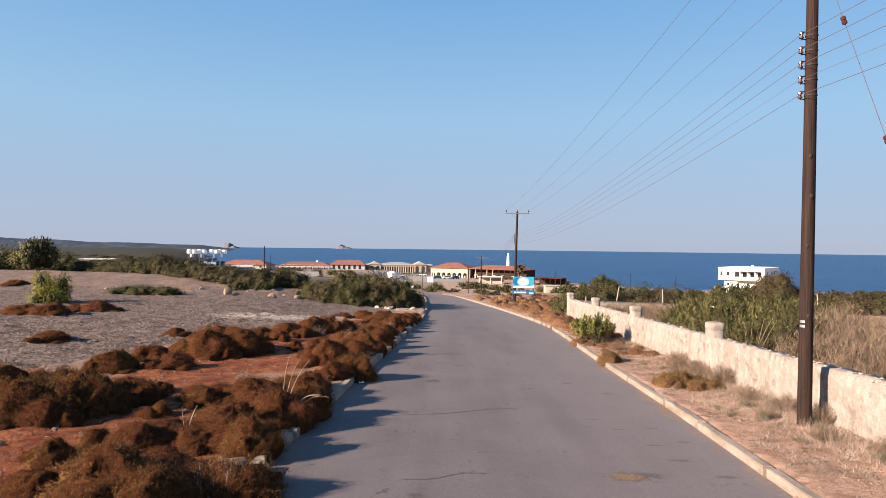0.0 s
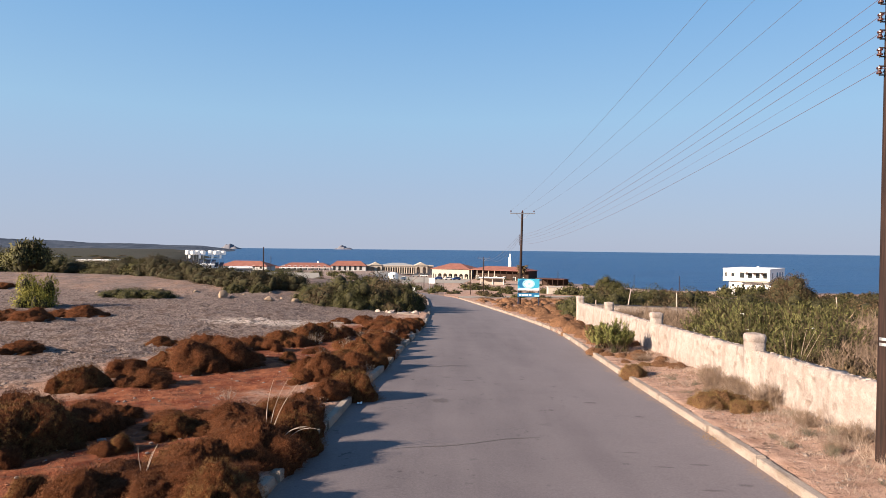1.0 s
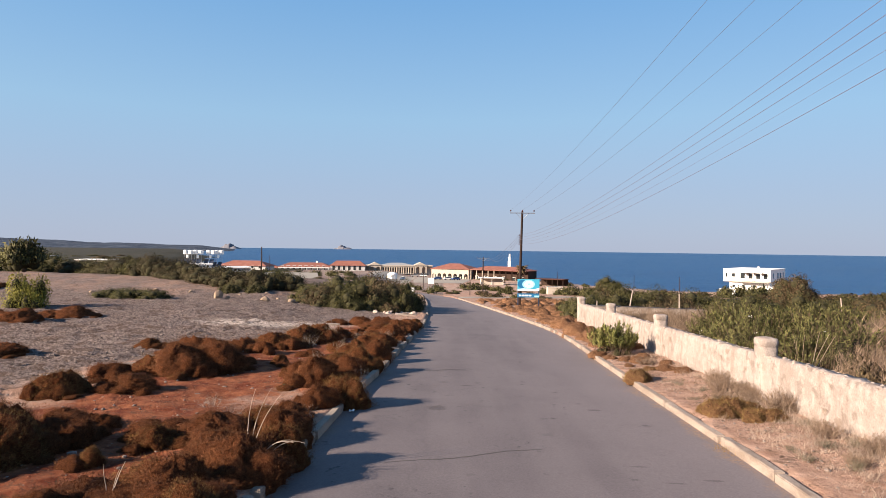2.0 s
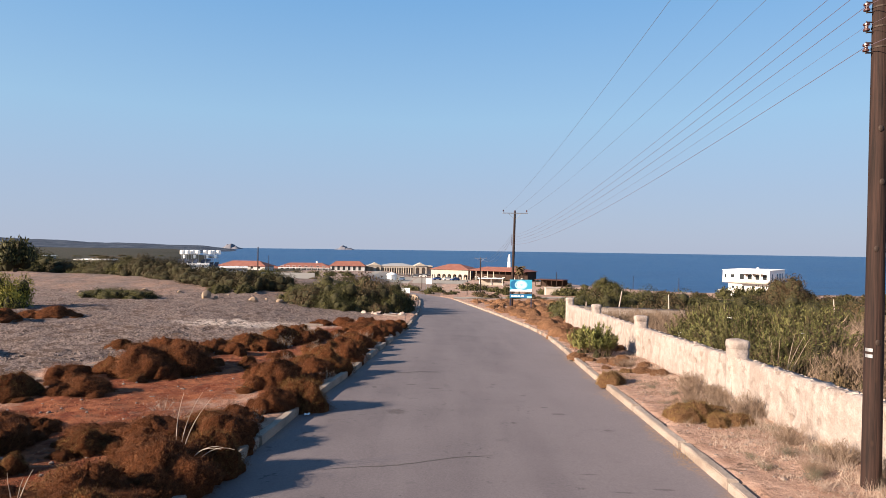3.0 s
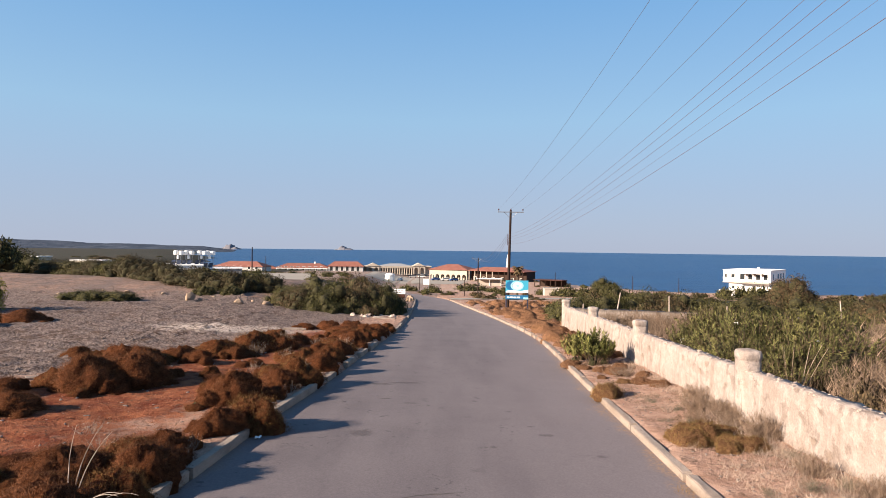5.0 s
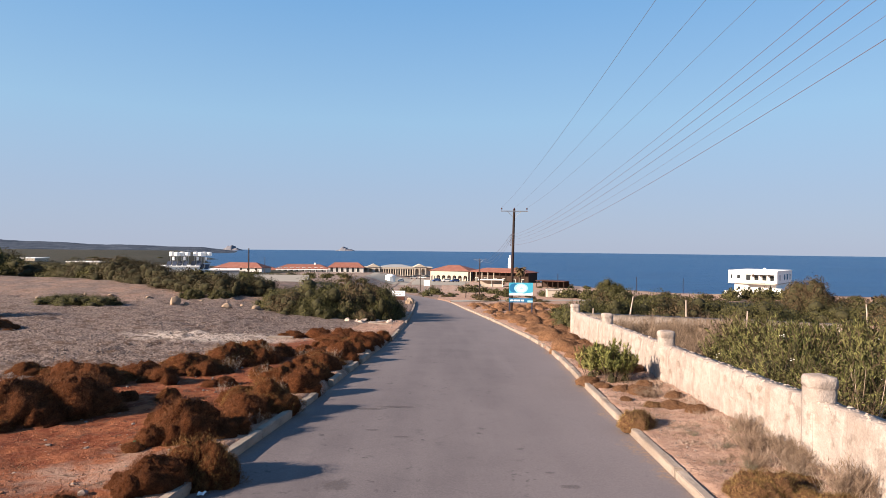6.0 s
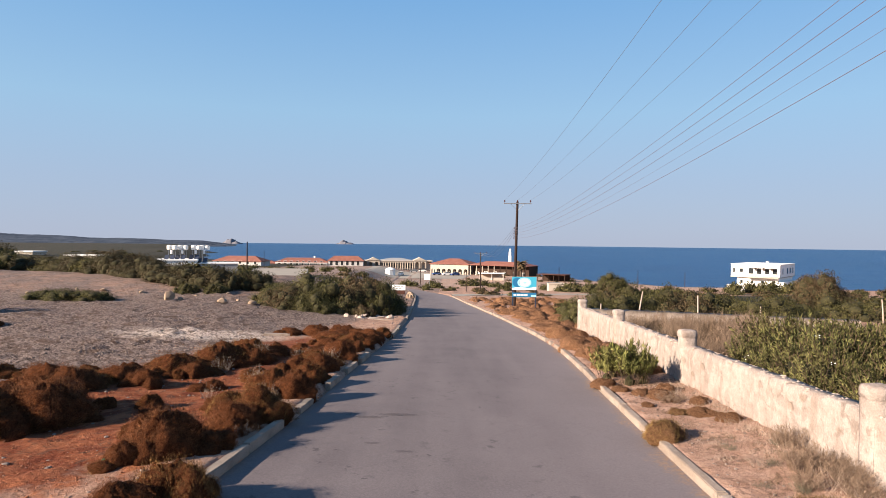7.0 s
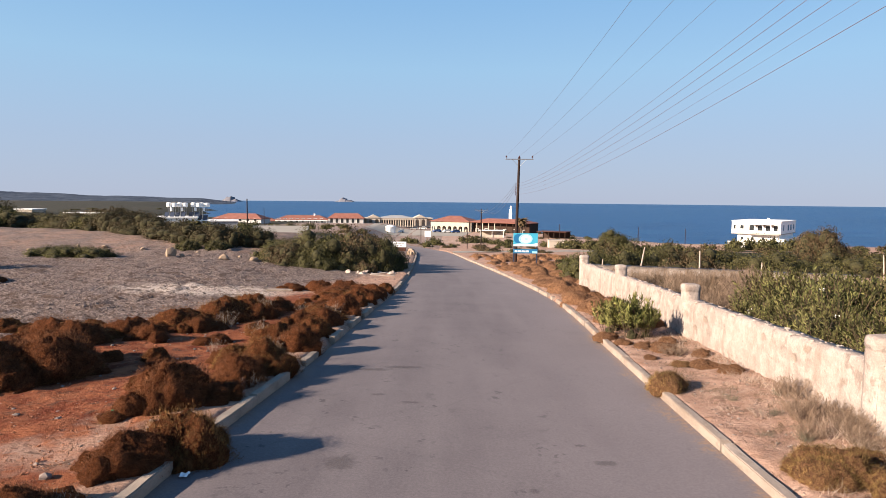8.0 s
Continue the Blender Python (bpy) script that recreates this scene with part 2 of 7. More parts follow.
def make_plaster():
    n = Nodes("weathered_lime_render", 0.92, 0.15)
    n1, n2, n3 = n.noise(0.9, 5, 0.6), n.noise(4.0, 6, 0.62), n.noise(28, 4, 0.65)
    streak = n.noise(1.0, 4, 0.6, n.scaled((2.2, 2.2, 0.35)))
    c = n.mix(n.ramp(n1, (0.3, 0.0), (0.7, 1.0)), (0.2495, 0.2032, 0.179), (0.3285, 0.2738, 0.247))
    c = n.mix(n.math("MULTIPLY", n.ramp(n2, (0.46, 0.0), (0.58, 1.0)), 0.7), c, (0.3701, 0.3151, 0.2867))
    # bare stones showing through worn plaster
    cell = n.voronoi(2.1, "F1", n.scaled((1.0, 0.8, 1.3)))
    bare = n.math("MULTIPLY", n.ramp(n.math("ADD", cell, n.math("MULTIPLY", n2, 0.35)), (0.34, 1.0), (0.46, 0.0)), n.ramp(n.noise(0.7, 3), (0.46, 0.0), (0.58, 1.0)))
    c = n.mix(n.math("MULTIPLY", bare, 0.75), c, (0.2079, 0.155, 0.1217))
    c = n.mix(n.math("MULTIPLY", n.ramp(streak, (0.52, 0.0), (0.66, 1.0)), 0.6), c, (0.2121, 0.1618, 0.1341))
    c = n.mix(n.math("MULTIPLY", n.ramp(n.noise(2.6, 6, 0.62), (0.57, 0.0), (0.63, 1.0)), 0.6), c, (0.1788, 0.1378, 0.1164))
    c = n.mix(1.0, c, n.ramp(n3, (0.3, 0.82), (0.7, 1.1)), "MULTIPLY")
    h = n.math("ADD", n.math("MULTIPLY", n2, 1.4), n.math("MULTIPLY", n3, 0.4))
    n.bump(n.math("SUBTRACT", h, n.math("MULTIPLY", bare, 0.5)), 0.8, 0.05)
    return n.colour(c)


def make_pole_wood():
    n = Nodes("creosoted_pole_wood", 0.82, 0.25)
    grain = n.noise(1.0, 6, 0.65, n.scaled((26, 26, 0.9)))
    crack = n.noise(1.0, 4, 0.6, n.scaled((60, 60, 1.3)))
    knots = n.ramp(n.voronoi(1.0, "F1", n.scaled((5, 5, 2.2))), (0.05, 1.0), (0.14, 0.0))
    c = n.mix(n.ramp(grain, (0.35, 0.0), (0.7, 1.0)), (0.0105, 0.0056, 0.0047), (0.042, 0.0210, 0.0160))
    c = n.mix(n.math("MULTIPLY", n.ramp(crack, (0.58, 0.0), (0.66, 1.0)), 0.8), c, (0.02072, 0.01184, 0.00944))
    c = n.mix(n.math("MULTIPLY", knots, 0.8), c, (0.0296, 0.01536, 0.01064))
    n.bump(n.math("ADD", grain, crack), 0.6, 0.012)
    return n.colour(c)


def make_kerb():
    n = Nodes("cast_concrete_kerb", 0.92, 0.15)
    n1, n2, n3 = n.noise(1.3, 5, 0.6), n.noise(9.0, 5, 0.65), n.noise(60, 4, 0.7)
    vec = n.node("ShaderNodeVectorMath", operation="ADD")
    n.link(n.coord, vec.inputs[0])
    n.link(n.node("ShaderNodeObjectInfo").outputs["Location"], vec.inputs[1])
    blot = n.noise(3.2, 6, 0.68, vec.outputs[0])
    c = n.mix(n.ramp(n1, (0.3, 0.0), (0.7, 1.0)), (0.235, 0.190, 0.160), (0.365, 0.300, 0.256))
    c = n.mix(n.math("MULTIPLY", n.ramp(blot, (0.46, 0.0), (0.62, 1.0)), 0.65), c, (0.190, 0.140, 0.108))
    c = n.mix(n.math("MULTIPLY", n.ramp(n2, (0.55, 0.0), (0.68, 1.0)), 0.5), c, (0.150, 0.115, 0.095))
    c = n.mix(n.math("MULTIPLY", n.object_random(), 0.22), c, (0.200, 0.160, 0.135))
    c = n.mix(1.0, c, n.ramp(n3, (0.3, 0.80), (0.7, 1.15)), "MULTIPLY")
    n.bump(n.math("ADD", n.math("MULTIPLY", blot, 0.8), n.math("MULTIPLY", n3, 0.4)), 0.7, 0.02)
    return n.colour(c)


def make_stain(name, col, keep=0.85):
    """A thin film on the asphalt that breaks up towards its rim."""
    n = Nodes(name, 0.85, 0.2)
    rim = n.attr("film", "Fac")
    body = n.math("ADD", rim, n.math("MULTIPLY", n.math("SUBTRACT", n.noise(7.0, 6, 0.7), 0.5), 1.5))
    fine = n.ramp(n.noise(45, 4, 0.7), (0.30, 0.45), (0.60, 1.0))
    n.put(n.math("MULTIPLY", n.math("MULTIPLY", n.ramp(body, (0.22, 0.0), (0.62, 1.0)), fine), keep), n.b.inputs["Alpha"])
    return n.colour(n.mix(n.ramp(n.noise(20, 5), (0.35, 0.0), (0.65, 1.0)), tuple(0.75 * v for v in col), tuple(1.2 * v for v in col)))


def make_roof_tiles():
    n = Nodes("clay_roof_tiles", 0.85, 0.2)
    wave = n.noise(1.0, 3, 0.5, n.scaled((3.5, 3.5, 0.3)))
    c = n.mix(n.ramp(n.noise(0.5, 4), (0.3, 0.0), (0.7, 1.0)), (0.2, 0.0784, 0.0592), (0.272, 0.1184, 0.0896))
    c = n.mix(n.math("MULTIPLY", n.ramp(wave, (0.4, 0.0), (0.6, 1.0)), 0.4), c, (0.16, 0.0624, 0.048))
    n.bump(wave, 0.5, 0.05)
    return n.colour(c)


M_GROUND, M_ROAD, M_SEA, M_WALL = make_ground(), make_asphalt(), make_sea(), make_plaster()
M_POLE, M_TILES = make_pole_wood(), make_roof_tiles()
M_KERB = make_kerb()
M_RUBBLE = plain("pale_rubble_stone", (0.3612, 0.2898, 0.2478), 0.95, 0.25, 4.0, 0.6)
M_ROCK = plain("ochre_limestone", (0.288, 0.208, 0.148), 0.95, 0.25, 2.0, 0.7)
M_WHITE = plain("white_paint", (0.80, 0.78, 0.75), 0.7, 0.05, 0.6, 0.05)
M_CREAM = plain("cream_render", (0.42, 0.362, 0.305), 0.85, 0.10, 0.5, 0.1)
M_GREYW = plain("grey_render", (0.272, 0.272, 0.2784), 0.85, 0.1, 0.5, 0.1)
M_DARKGLASS = plain("dark_window_glass", (0.0222, 0.0259, 0.0296), 0.15, 0.1, 1.0, 0.0, 0.5)
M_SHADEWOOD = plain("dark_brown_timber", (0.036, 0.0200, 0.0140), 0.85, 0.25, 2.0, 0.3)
M_STEEL = plain("galvanised_steel", (0.311, 0.318, 0.333), 0.45, 0.12, 6.0, 0.1, 0.5, 0.7)
M_BLUEPOST = plain("dark_blue_post_paint", (0.02072, 0.0296, 0.0592), 0.5, 0.15, 3.0, 0.05)
M_CABLE = plain("weathered_copper_cable", (0.104, 0.096, 0.112), 0.6, 0.1, 3.0, 0.0)
M_CABLE2 = plain("reddish_copper_cable", (0.12, 0.084, 0.1), 0.6, 0.1, 3.0, 0.0)
M_PORCELAIN = plain("brown_porcelain", (0.0592, 0.01776, 0.01184), 0.25, 0.15, 8.0, 0.0, 0.5)
M_IRON = plain("rusty_iron", (0.04144, 0.02664, 0.02072), 0.7, 0.3, 9.0, 0.2, 0.4, 0.3)
M_SOLAR = plain("solar_panel_glass", (0.037, 0.0444, 0.0666), 0.2, 0.1, 1.0, 0.0, 0.5)
M_PAVING = plain("pale_paving", (0.2784, 0.2488, 0.2128), 0.9, 0.1, 0.3, 0.1)
M_SIGNBLUE = plain("sign_blue", (0.018, 0.14, 0.30), 0.5, 0.06, 1.0, 0.0)
M_SIGNTEAL = plain("sign_teal", (0.05, 0.34, 0.50), 0.5, 0.06, 1.0, 0.0)
M_SIGNPALE = plain("sign_pale_blue", (0.33, 0.66, 0.82), 0.5, 0.05, 1.0, 0.0)
M_SIGNWHITE = plain("sign_white", (0.80, 0.82, 0.83), 0.5, 0.04, 1.0, 0.0)
M_INK = plain("faded_sign_ink", (0.1184, 0.1128, 0.1184), 0.6, 0.1, 1.0, 0.0)
M_BRICK = plain("dark_red_brick", (0.07696, 0.03256, 0.02368), 0.9, 0.3, 6.0, 0.3)
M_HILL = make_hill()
M_ISLET = plain("distant_rock_islet", (0.176, 0.172, 0.196), 1.0, 0.2, 0.02, 0.0, 0.0)
M_THORN = foliage("thorny_burnet_twigs", (0.112, 0.0395, 0.0180), (0.194, 0.0740, 0.0305), (0.206, 0.0890, 0.0360), 0.9, 0.05, 7.0)
M_THORN2 = foliage("rusty_dry_burnet", (0.24, 0.12, 0.068), (0.44, 0.24, 0.14), (0.416, 0.24, 0.144), 0.9, 0.08, 5.0)
M_CORE = twig_core("woody_shrub_core", (0.074, 0.0260, 0.0120), (0.210, 0.0780, 0.0320))
M_LENTISK = foliage("mastic_leaves", (0.040, 0.041, 0.0140), (0.128, 0.120, 0.041), (0.118, 0.098, 0.040))
M_OLIVE = foliage("olive_brown_scrub_leaves", (0.064, 0.0464, 0.0224), (0.136, 0.096, 0.0512), (0.132, 0.0832, 0.048))
M_OLEANDER = foliage("oleander_leaves", (0.036, 0.041, 0.0125), (0.205, 0.198, 0.068), (0.175, 0.150, 0.060))
# lumps hidden in leafy bushes, their inner shade put into the colour
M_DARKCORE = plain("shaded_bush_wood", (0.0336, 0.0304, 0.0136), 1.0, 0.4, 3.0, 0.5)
M_STRAW = foliage("bleached_dry_grass", (0.304, 0.22, 0.172), (0.56, 0.448, 0.368), (0.448, 0.336, 0.272), 0.9, 0.15)
M_DRYSTALK = foliage("brown_dry_stalks", (0.064, 0.0424, 0.0272), (0.164, 0.1136, 0.0736), (0.108, 0.0752, 0.0496), 0.9, 0.1)
M_MOSS = foliage("dry_yellow_green_scrub", (0.150, 0.0850, 0.0300), (0.330, 0.2080, 0.0800), (0.290, 0.1760, 0.0700), 0.9, 0.08, 5.0)
M_PETAL = plain("white_petal", (0.82, 0.80, 0.76), 0.6, 0.04, 9.0, 0.0)
M_BARK = plain("grey_bark", (0.07696, 0.0592, 0.0444), 0.95, 0.3, 8.0, 0.5)
M_JUNIPER = foliage("juniper_leaves", (0.090, 0.092, 0.014), (0.280, 0.255, 0.042), (0.25, 0.215, 0.045))
M_PEBBLE = plain("grey_brown_pebble", (0.205, 0.158, 0.136), 0.95, 0.38, 5.0, 0.5)
M_CARBLUE = plain("blue_car_paint", (0.0222, 0.0666, 0.222), 0.3, 0.08, 1.0, 0.0, 0.5)
M_TYRE = plain("black_rubber", (0.0148, 0.0148, 0.0148), 0.9, 0.2, 4.0, 0.1)
M_OLIVETHORN = foliage("olive_brown_burnet", (0.128, 0.0590, 0.0200), (0.222, 0.1120, 0.0380), (0.215, 0.1140, 0.0400), 0.9, 0.05, 7.0)
M_MOSSCORE = twig_core("dry_scrub_core", (0.132, 0.0656, 0.0368), (0.4, 0.216, 0.12))
M_STAIN = make_stain("dark_oil_stain", (0.066, 0.057, 0.058), 0.32)
M_SAND = make_stain("washed_out_sand", (0.250, 0.160, 0.095), 0.9)
M_GREENPLASTIC = plain("green_plastic", (0.008, 0.060, 0.014), 0.45, 0.1, 5.0, 0.1, 0.4)
M_WEED = foliage("grey_green_weed_leaves", (0.084, 0.0736, 0.048), (0.216, 0.196, 0.144), (0.188, 0.16, 0.112), 0.9, 0.1)
M_TWIG = foliage("tan_dry_twigs", (0.136, 0.092, 0.0656), (0.32, 0.232, 0.172), (0.272, 0.188, 0.136), 0.9, 0.1)
M_OLEANDER2 = foliage("young_oleander_leaves", (0.068, 0.078, 0.018), (0.275, 0.270, 0.085), (0.250, 0.225, 0.078))
# white paint toned down: shade on the walls is put into the colour
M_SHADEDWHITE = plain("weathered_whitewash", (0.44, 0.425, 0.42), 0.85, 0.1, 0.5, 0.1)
M_OLDKERB = plain("weathered_grey_kerb", (0.248, 0.2, 0.164), 0.9, 0.32, 2.5, 0.6)
M_CLOD = plain("crumbled_red_earth", (0.235, 0.098, 0.052), 1.0, 0.40, 5.0, 0.5)
M_FAINT = plain("faded_tar_smear", (0.0864, 0.0752, 0.0728), 0.8, 0.2, 5.0, 0.1)
M_PALETWIG = foliage("bleached_dead_twigs", (0.208, 0.152, 0.12), (0.4, 0.32, 0.264), (0.336, 0.256, 0.208), 0.9, 0.1)
M_HEDGE = foliage("dark_olive_brown_scrub_leaves", (0.024, 0.021, 0.0095), (0.078, 0.062, 0.029), (0.074, 0.050, 0.026))

# ---- building helpers ----
rng = random.Random(7)
nrng = np.random.RandomState(11)


def mesh_of(name, verts, faces, material, smooth=False):
    me = bpy.data.meshes.new(name)
    me.from_pydata([tuple(v) for v in verts], [], faces)
    me.materials.append(material)
    if smooth:
        me.polygons.foreach_set("use_smooth", [True] * len(me.polygons))
    me.update()
    return me


def from_bm(name, bm, material, smooth=False):
    me = bpy.data.meshes.new(name)
    bmesh.ops.recalc_face_normals(bm, faces=bm.faces)
    bm.to_mesh(me)
    bm.free()
    me.materials.append(material)
    if smooth:
        me.polygons.foreach_set("use_smooth", [True] * len(me.polygons))
    return me


def part(name, data, material, parent, label="", smooth=False):
    """Links a bmesh or a mesh as one mesh object under its thing."""
    me = data if isinstance(data, bpy.types.Mesh) else from_bm(name, data, material, smooth)
    ob = new(name, me)
    ob.parent = parent
    return tagged(ob, label=label)


def thing(name, label, category, at=None, group="", kind=""):
    ob = new(name)
    ob.empty_display_size = 0.2
    if at is not None:
        ob.matrix_world = at
    return tagged(ob, label, category, group, kind)


def box(bm, x0, x1, y0, y1, z0, z1, bevel=0.0):
    made = bmesh.ops.create_cube(bm, size=1.0)["verts"]
    for v in made:
        v.co = Vector((x0 + (v.co.x + 0.5) * (x1 - x0), y0 + (v.co.y + 0.5) * (y1 - y0), z0 + (v.co.z + 0.5) * (z1 - z0)))
    if bevel:
        edges = list({e for v in made for e in v.link_edges})
        bmesh.ops.bevel(bm, geom=edges, offset=bevel, segments=1, affect="EDGES")
    return bm


def boxed(*dims, bevel=0.0):
    return box(bmesh.new(), *dims, bevel=bevel)


def tube(bm, p0, p1, r0, r1=None, sides=8, cap=True):
    p0, p1 = Vector(p0), Vector(p1)
    r1 = r0 if r1 is None else r1
    q = (p1 - p0).to_track_quat("Z", "Y")
    rings = []
    for p, r in ((p0, r0), (p1, r1)):
        rings.append([bm.verts.new(p + q @ Vector((r * math.cos(2 * math.pi * k / sides), r * math.sin(2 * math.pi * k / sides), 0))) for k in range(sides)])
    for k in range(sides):
        bm.faces.new((rings[0][k], rings[0][(k + 1) % sides], rings[1][(k + 1) % sides], rings[1][k]))
    if cap:
        bm.faces.new(rings[0][::-1])
        bm.faces.new(rings[1])
    return bm


def lathe(bm, profile, sides=12, base=(0, 0, 0)):
    """A turned shape from (radius, height) pairs."""
    b = Vector(base)
    rings = [[bm.verts.new(b + Vector((r * math.cos(2 * math.pi * k / sides), r * math.sin(2 * math.pi * k / sides), z))) for k in range(sides)] for r, z in profile]
    for a, c in zip(rings, rings[1:]):
        for k in range(sides):
            bm.faces.new((a[k], a[(k + 1) % sides], c[(k + 1) % sides], c[k]))
    bm.faces.new(rings[0][::-1])
    bm.faces.new(rings[-1])
    return bm


def along(y, knots):
    return np.interp(y, [k[0] for k in knots], [k[1] for k in knots])


def ease(a, b, x):
    t = np.clip((x - a) / (b - a), 0, 1)
    return t * t * (3 - 2 * t)


# ---- the lie of the land ----
ROAD_Z = [(-60, 3.0), (-10, 0.83), (10.4, -0.06), (35, -1.14), (80, -3.5), (176, -9.5), (225, -11.4), (280, -12.0), (358, -13.3), (430, -14.5), (900, -17)]
PLATEAU_Z = [(-60, 3.1), (0, 0.65), (15, 0.05), (27, -0.42), (36, -0.70), (45, -0.86), (53, -0.92), (60, -0.5), (67, -0.05), (80, -0.6), (100, -1.8), (140, -4.2), (300, -9.5), (500, -13), (900, -15)]
LEFT_X = [(-60, -5.9), (10.4, -2.69), (15.2, -2.47), (18.5, -2.36), (21.8, -2.11), (24.5, -1.96), (30, -1.73), (40, -1.25), (51, -1.25), (62, -1.5), (79, -2.05), (100, -2.95), (125, -5.1), (150, -7.3), (175, -10.5), (215, -18)]
RIGHT_X = [(-60, 2.35), (8.7, 5.06), (12.2, 5.31), (14.8, 5.43), (18.5, 5.55), (21.5, 5.67), (27.5, 5.98), (32, 6.25), (36.5, 6.42), (40, 6.38), (43.5, 6.27), (53, 5.72), (59, 5.25), (70, 4.4), (77, 3.75), (100, 2.6), (116, 1.3), (125, -0.3), (153, -4.2), (175, -8), (215, -14.5)]
COAST_Y = [(-3000, 2900), (-1200, 2800), (-420, 1050), (-190, 470), (-60, 440), (0, 430), (35, 345), (58, 262), (80, 222), (115, 208), (200, 172), (320, 150), (900, 60), (3000, -500)]


def road_z(x, y):
    return along(y, ROAD_Z) - 0.016 * (np.clip(x, -6, 10) - 1.7)


def ground_z(x, y):
    """Height of the bare ground, for numbers or arrays."""
    x, y = np.asarray(x, float), np.asarray(y, float)
    le, re = along(y, LEFT_X), along(y, RIGHT_X)
    dl, dr = le - x, x - re
    bed = road_z(x, y) - 0.06
    w = ease(1, 16, dl)
    rise = 0.014 * np.clip(-x - 18, 0, 30) * (1 - ease(70, 110, y)) + 5.5 * ease(55, 190, -x) * ease(80, 170, y) * (1 - ease(300, 480, y))
    left = (road_z(le, y) + 0.15) * (1 - w) + (along(y, PLATEAU_Z) + rise) * w
    right = road_z(re, y) + 0.14 + 0.10 * ease(0.3, 3, dr) * (1 - ease(30, 60, y))
    z = np.where(dl > 0.12, left, np.where(dr > 0.12, right, bed))
    wave = 0.045 * np.sin(x * 1.1 + 0.7 * np.sin(y * 0.8)) * np.sin(y * 0.9 + 1.3) + 0.02 * np.sin(x * 3.1 + y * 2.3) * np.sin(y * 2.9 - x)
    z = z + wave * ease(0.4, 1.6, np.maximum(dl, dr))
    out = y - np.interp(x, [k[0] for k in COAST_Y], [k[1] for k in COAST_Y])
    return z - 16 * ease(0, 14, out + 3 * np.sin(x * 0.09) + 2 * np.sin(x * 0.23))


def gz(x, y):
    return float(ground_z(x, y))


def spaced(stops):
    """Grid lines: (from, to, step) stretches."""
    return np.concatenate([np.arange(a, b, s) for a, b, s in stops])


def build_ground():
    xs = spaced([(-3200, -600, 130), (-600, -160, 40), (-160, -60, 8), (-60, -26, 1.4), (-26, -12, 0.32), (-12, 12, 0.2), (12, 30, 0.8), (30, 80, 3), (80, 360, 10), (360, 3100, 160)])
    ys = spaced([(-400, -60, 40), (-60, -4, 4), (-4, 4, 0.6), (4, 34, 0.2), (34, 56, 0.32), (56, 70, 0.6), (70, 130, 1.6), (130, 480, 6), (480, 1100, 30), (1100, 3100, 150)])
    gx, gy = np.meshgrid(xs, ys)
    z = ground_z(gx, gy)
    rough = nrng.rand(*z.shape) - 0.5
    dl, dr = along(gy, LEFT_X) - gx, gx - along(gy, RIGHT_X)
    z = z + rough * (0.05 + 0.15 * ease(5, 10, dl) * (gy < 58)) * ease(0.25, 1.2, np.maximum(dl, dr)) * (gy < 75)
    nx, ny = len(xs), len(ys)
    idx = np.arange(nx * ny).reshape(ny, nx)
    faces = np.stack([idx[:-1, :-1], idx[:-1, 1:], idx[1:, 1:], idx[1:, :-1]], -1).reshape(-1, 4)
    me = mesh_of("ground", np.stack([gx, gy, z], -1).reshape(-1, 3).tolist(), faces.tolist(), M_GROUND, True)
    # soil: red earth beside the road, grey gravel on the flat, pale scraped patch
    red = ease(0.2, 1.2, dl) * (1 - ease(4.5, 9.5, dl)) * (1 - ease(30, 46, gy)) * 0.9
    red = red * (1 - 0.45 * np.exp(-(((gx + 4.0) / 2.3) ** 2 + ((gy - 17.2) / 2.6) ** 2)))
    grav = ease(6.0, 10.5, dl + 0.20 * (gy - 22)) * (1 - 0.44 * ease(46, 58, gy)) * (gx < 0)
    pale = np.exp(-(((gx + 9.8) / 4.2) ** 2 + ((gy - 37.0) / 2.2) ** 2)) * 1.1
    pale = np.maximum(pale, 0.29 * ease(0.2, 0.9, dr) * (1 - ease(28, 36, gy)) * (gx < 9))
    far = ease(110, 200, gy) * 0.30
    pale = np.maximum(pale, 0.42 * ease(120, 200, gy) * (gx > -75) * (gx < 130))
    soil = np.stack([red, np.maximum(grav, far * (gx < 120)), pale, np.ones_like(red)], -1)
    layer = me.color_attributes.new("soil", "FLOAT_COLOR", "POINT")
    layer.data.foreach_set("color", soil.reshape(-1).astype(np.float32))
    away = np.maximum(ease(72, 105, gy) * (gx < -14), ease(50, 62, gy) * ease(0, 9, gx - 10 - 0.16 * (gy - 46)))
    away = np.maximum(away, ease(55, 75, -gx) * (gy > 40)) * (0.80 - 0.60 * ease(105, 165, gy) * (gx > -75) * (gx < 160))
    me.attributes.new("scrub", "FLOAT", "POINT").data.foreach_set("value", away.reshape(-1).astype(np.float32))
    return tagged(new("ground", me), "dry red and grey stony ground with gravel", "ground", kind="structure")


build_ground()


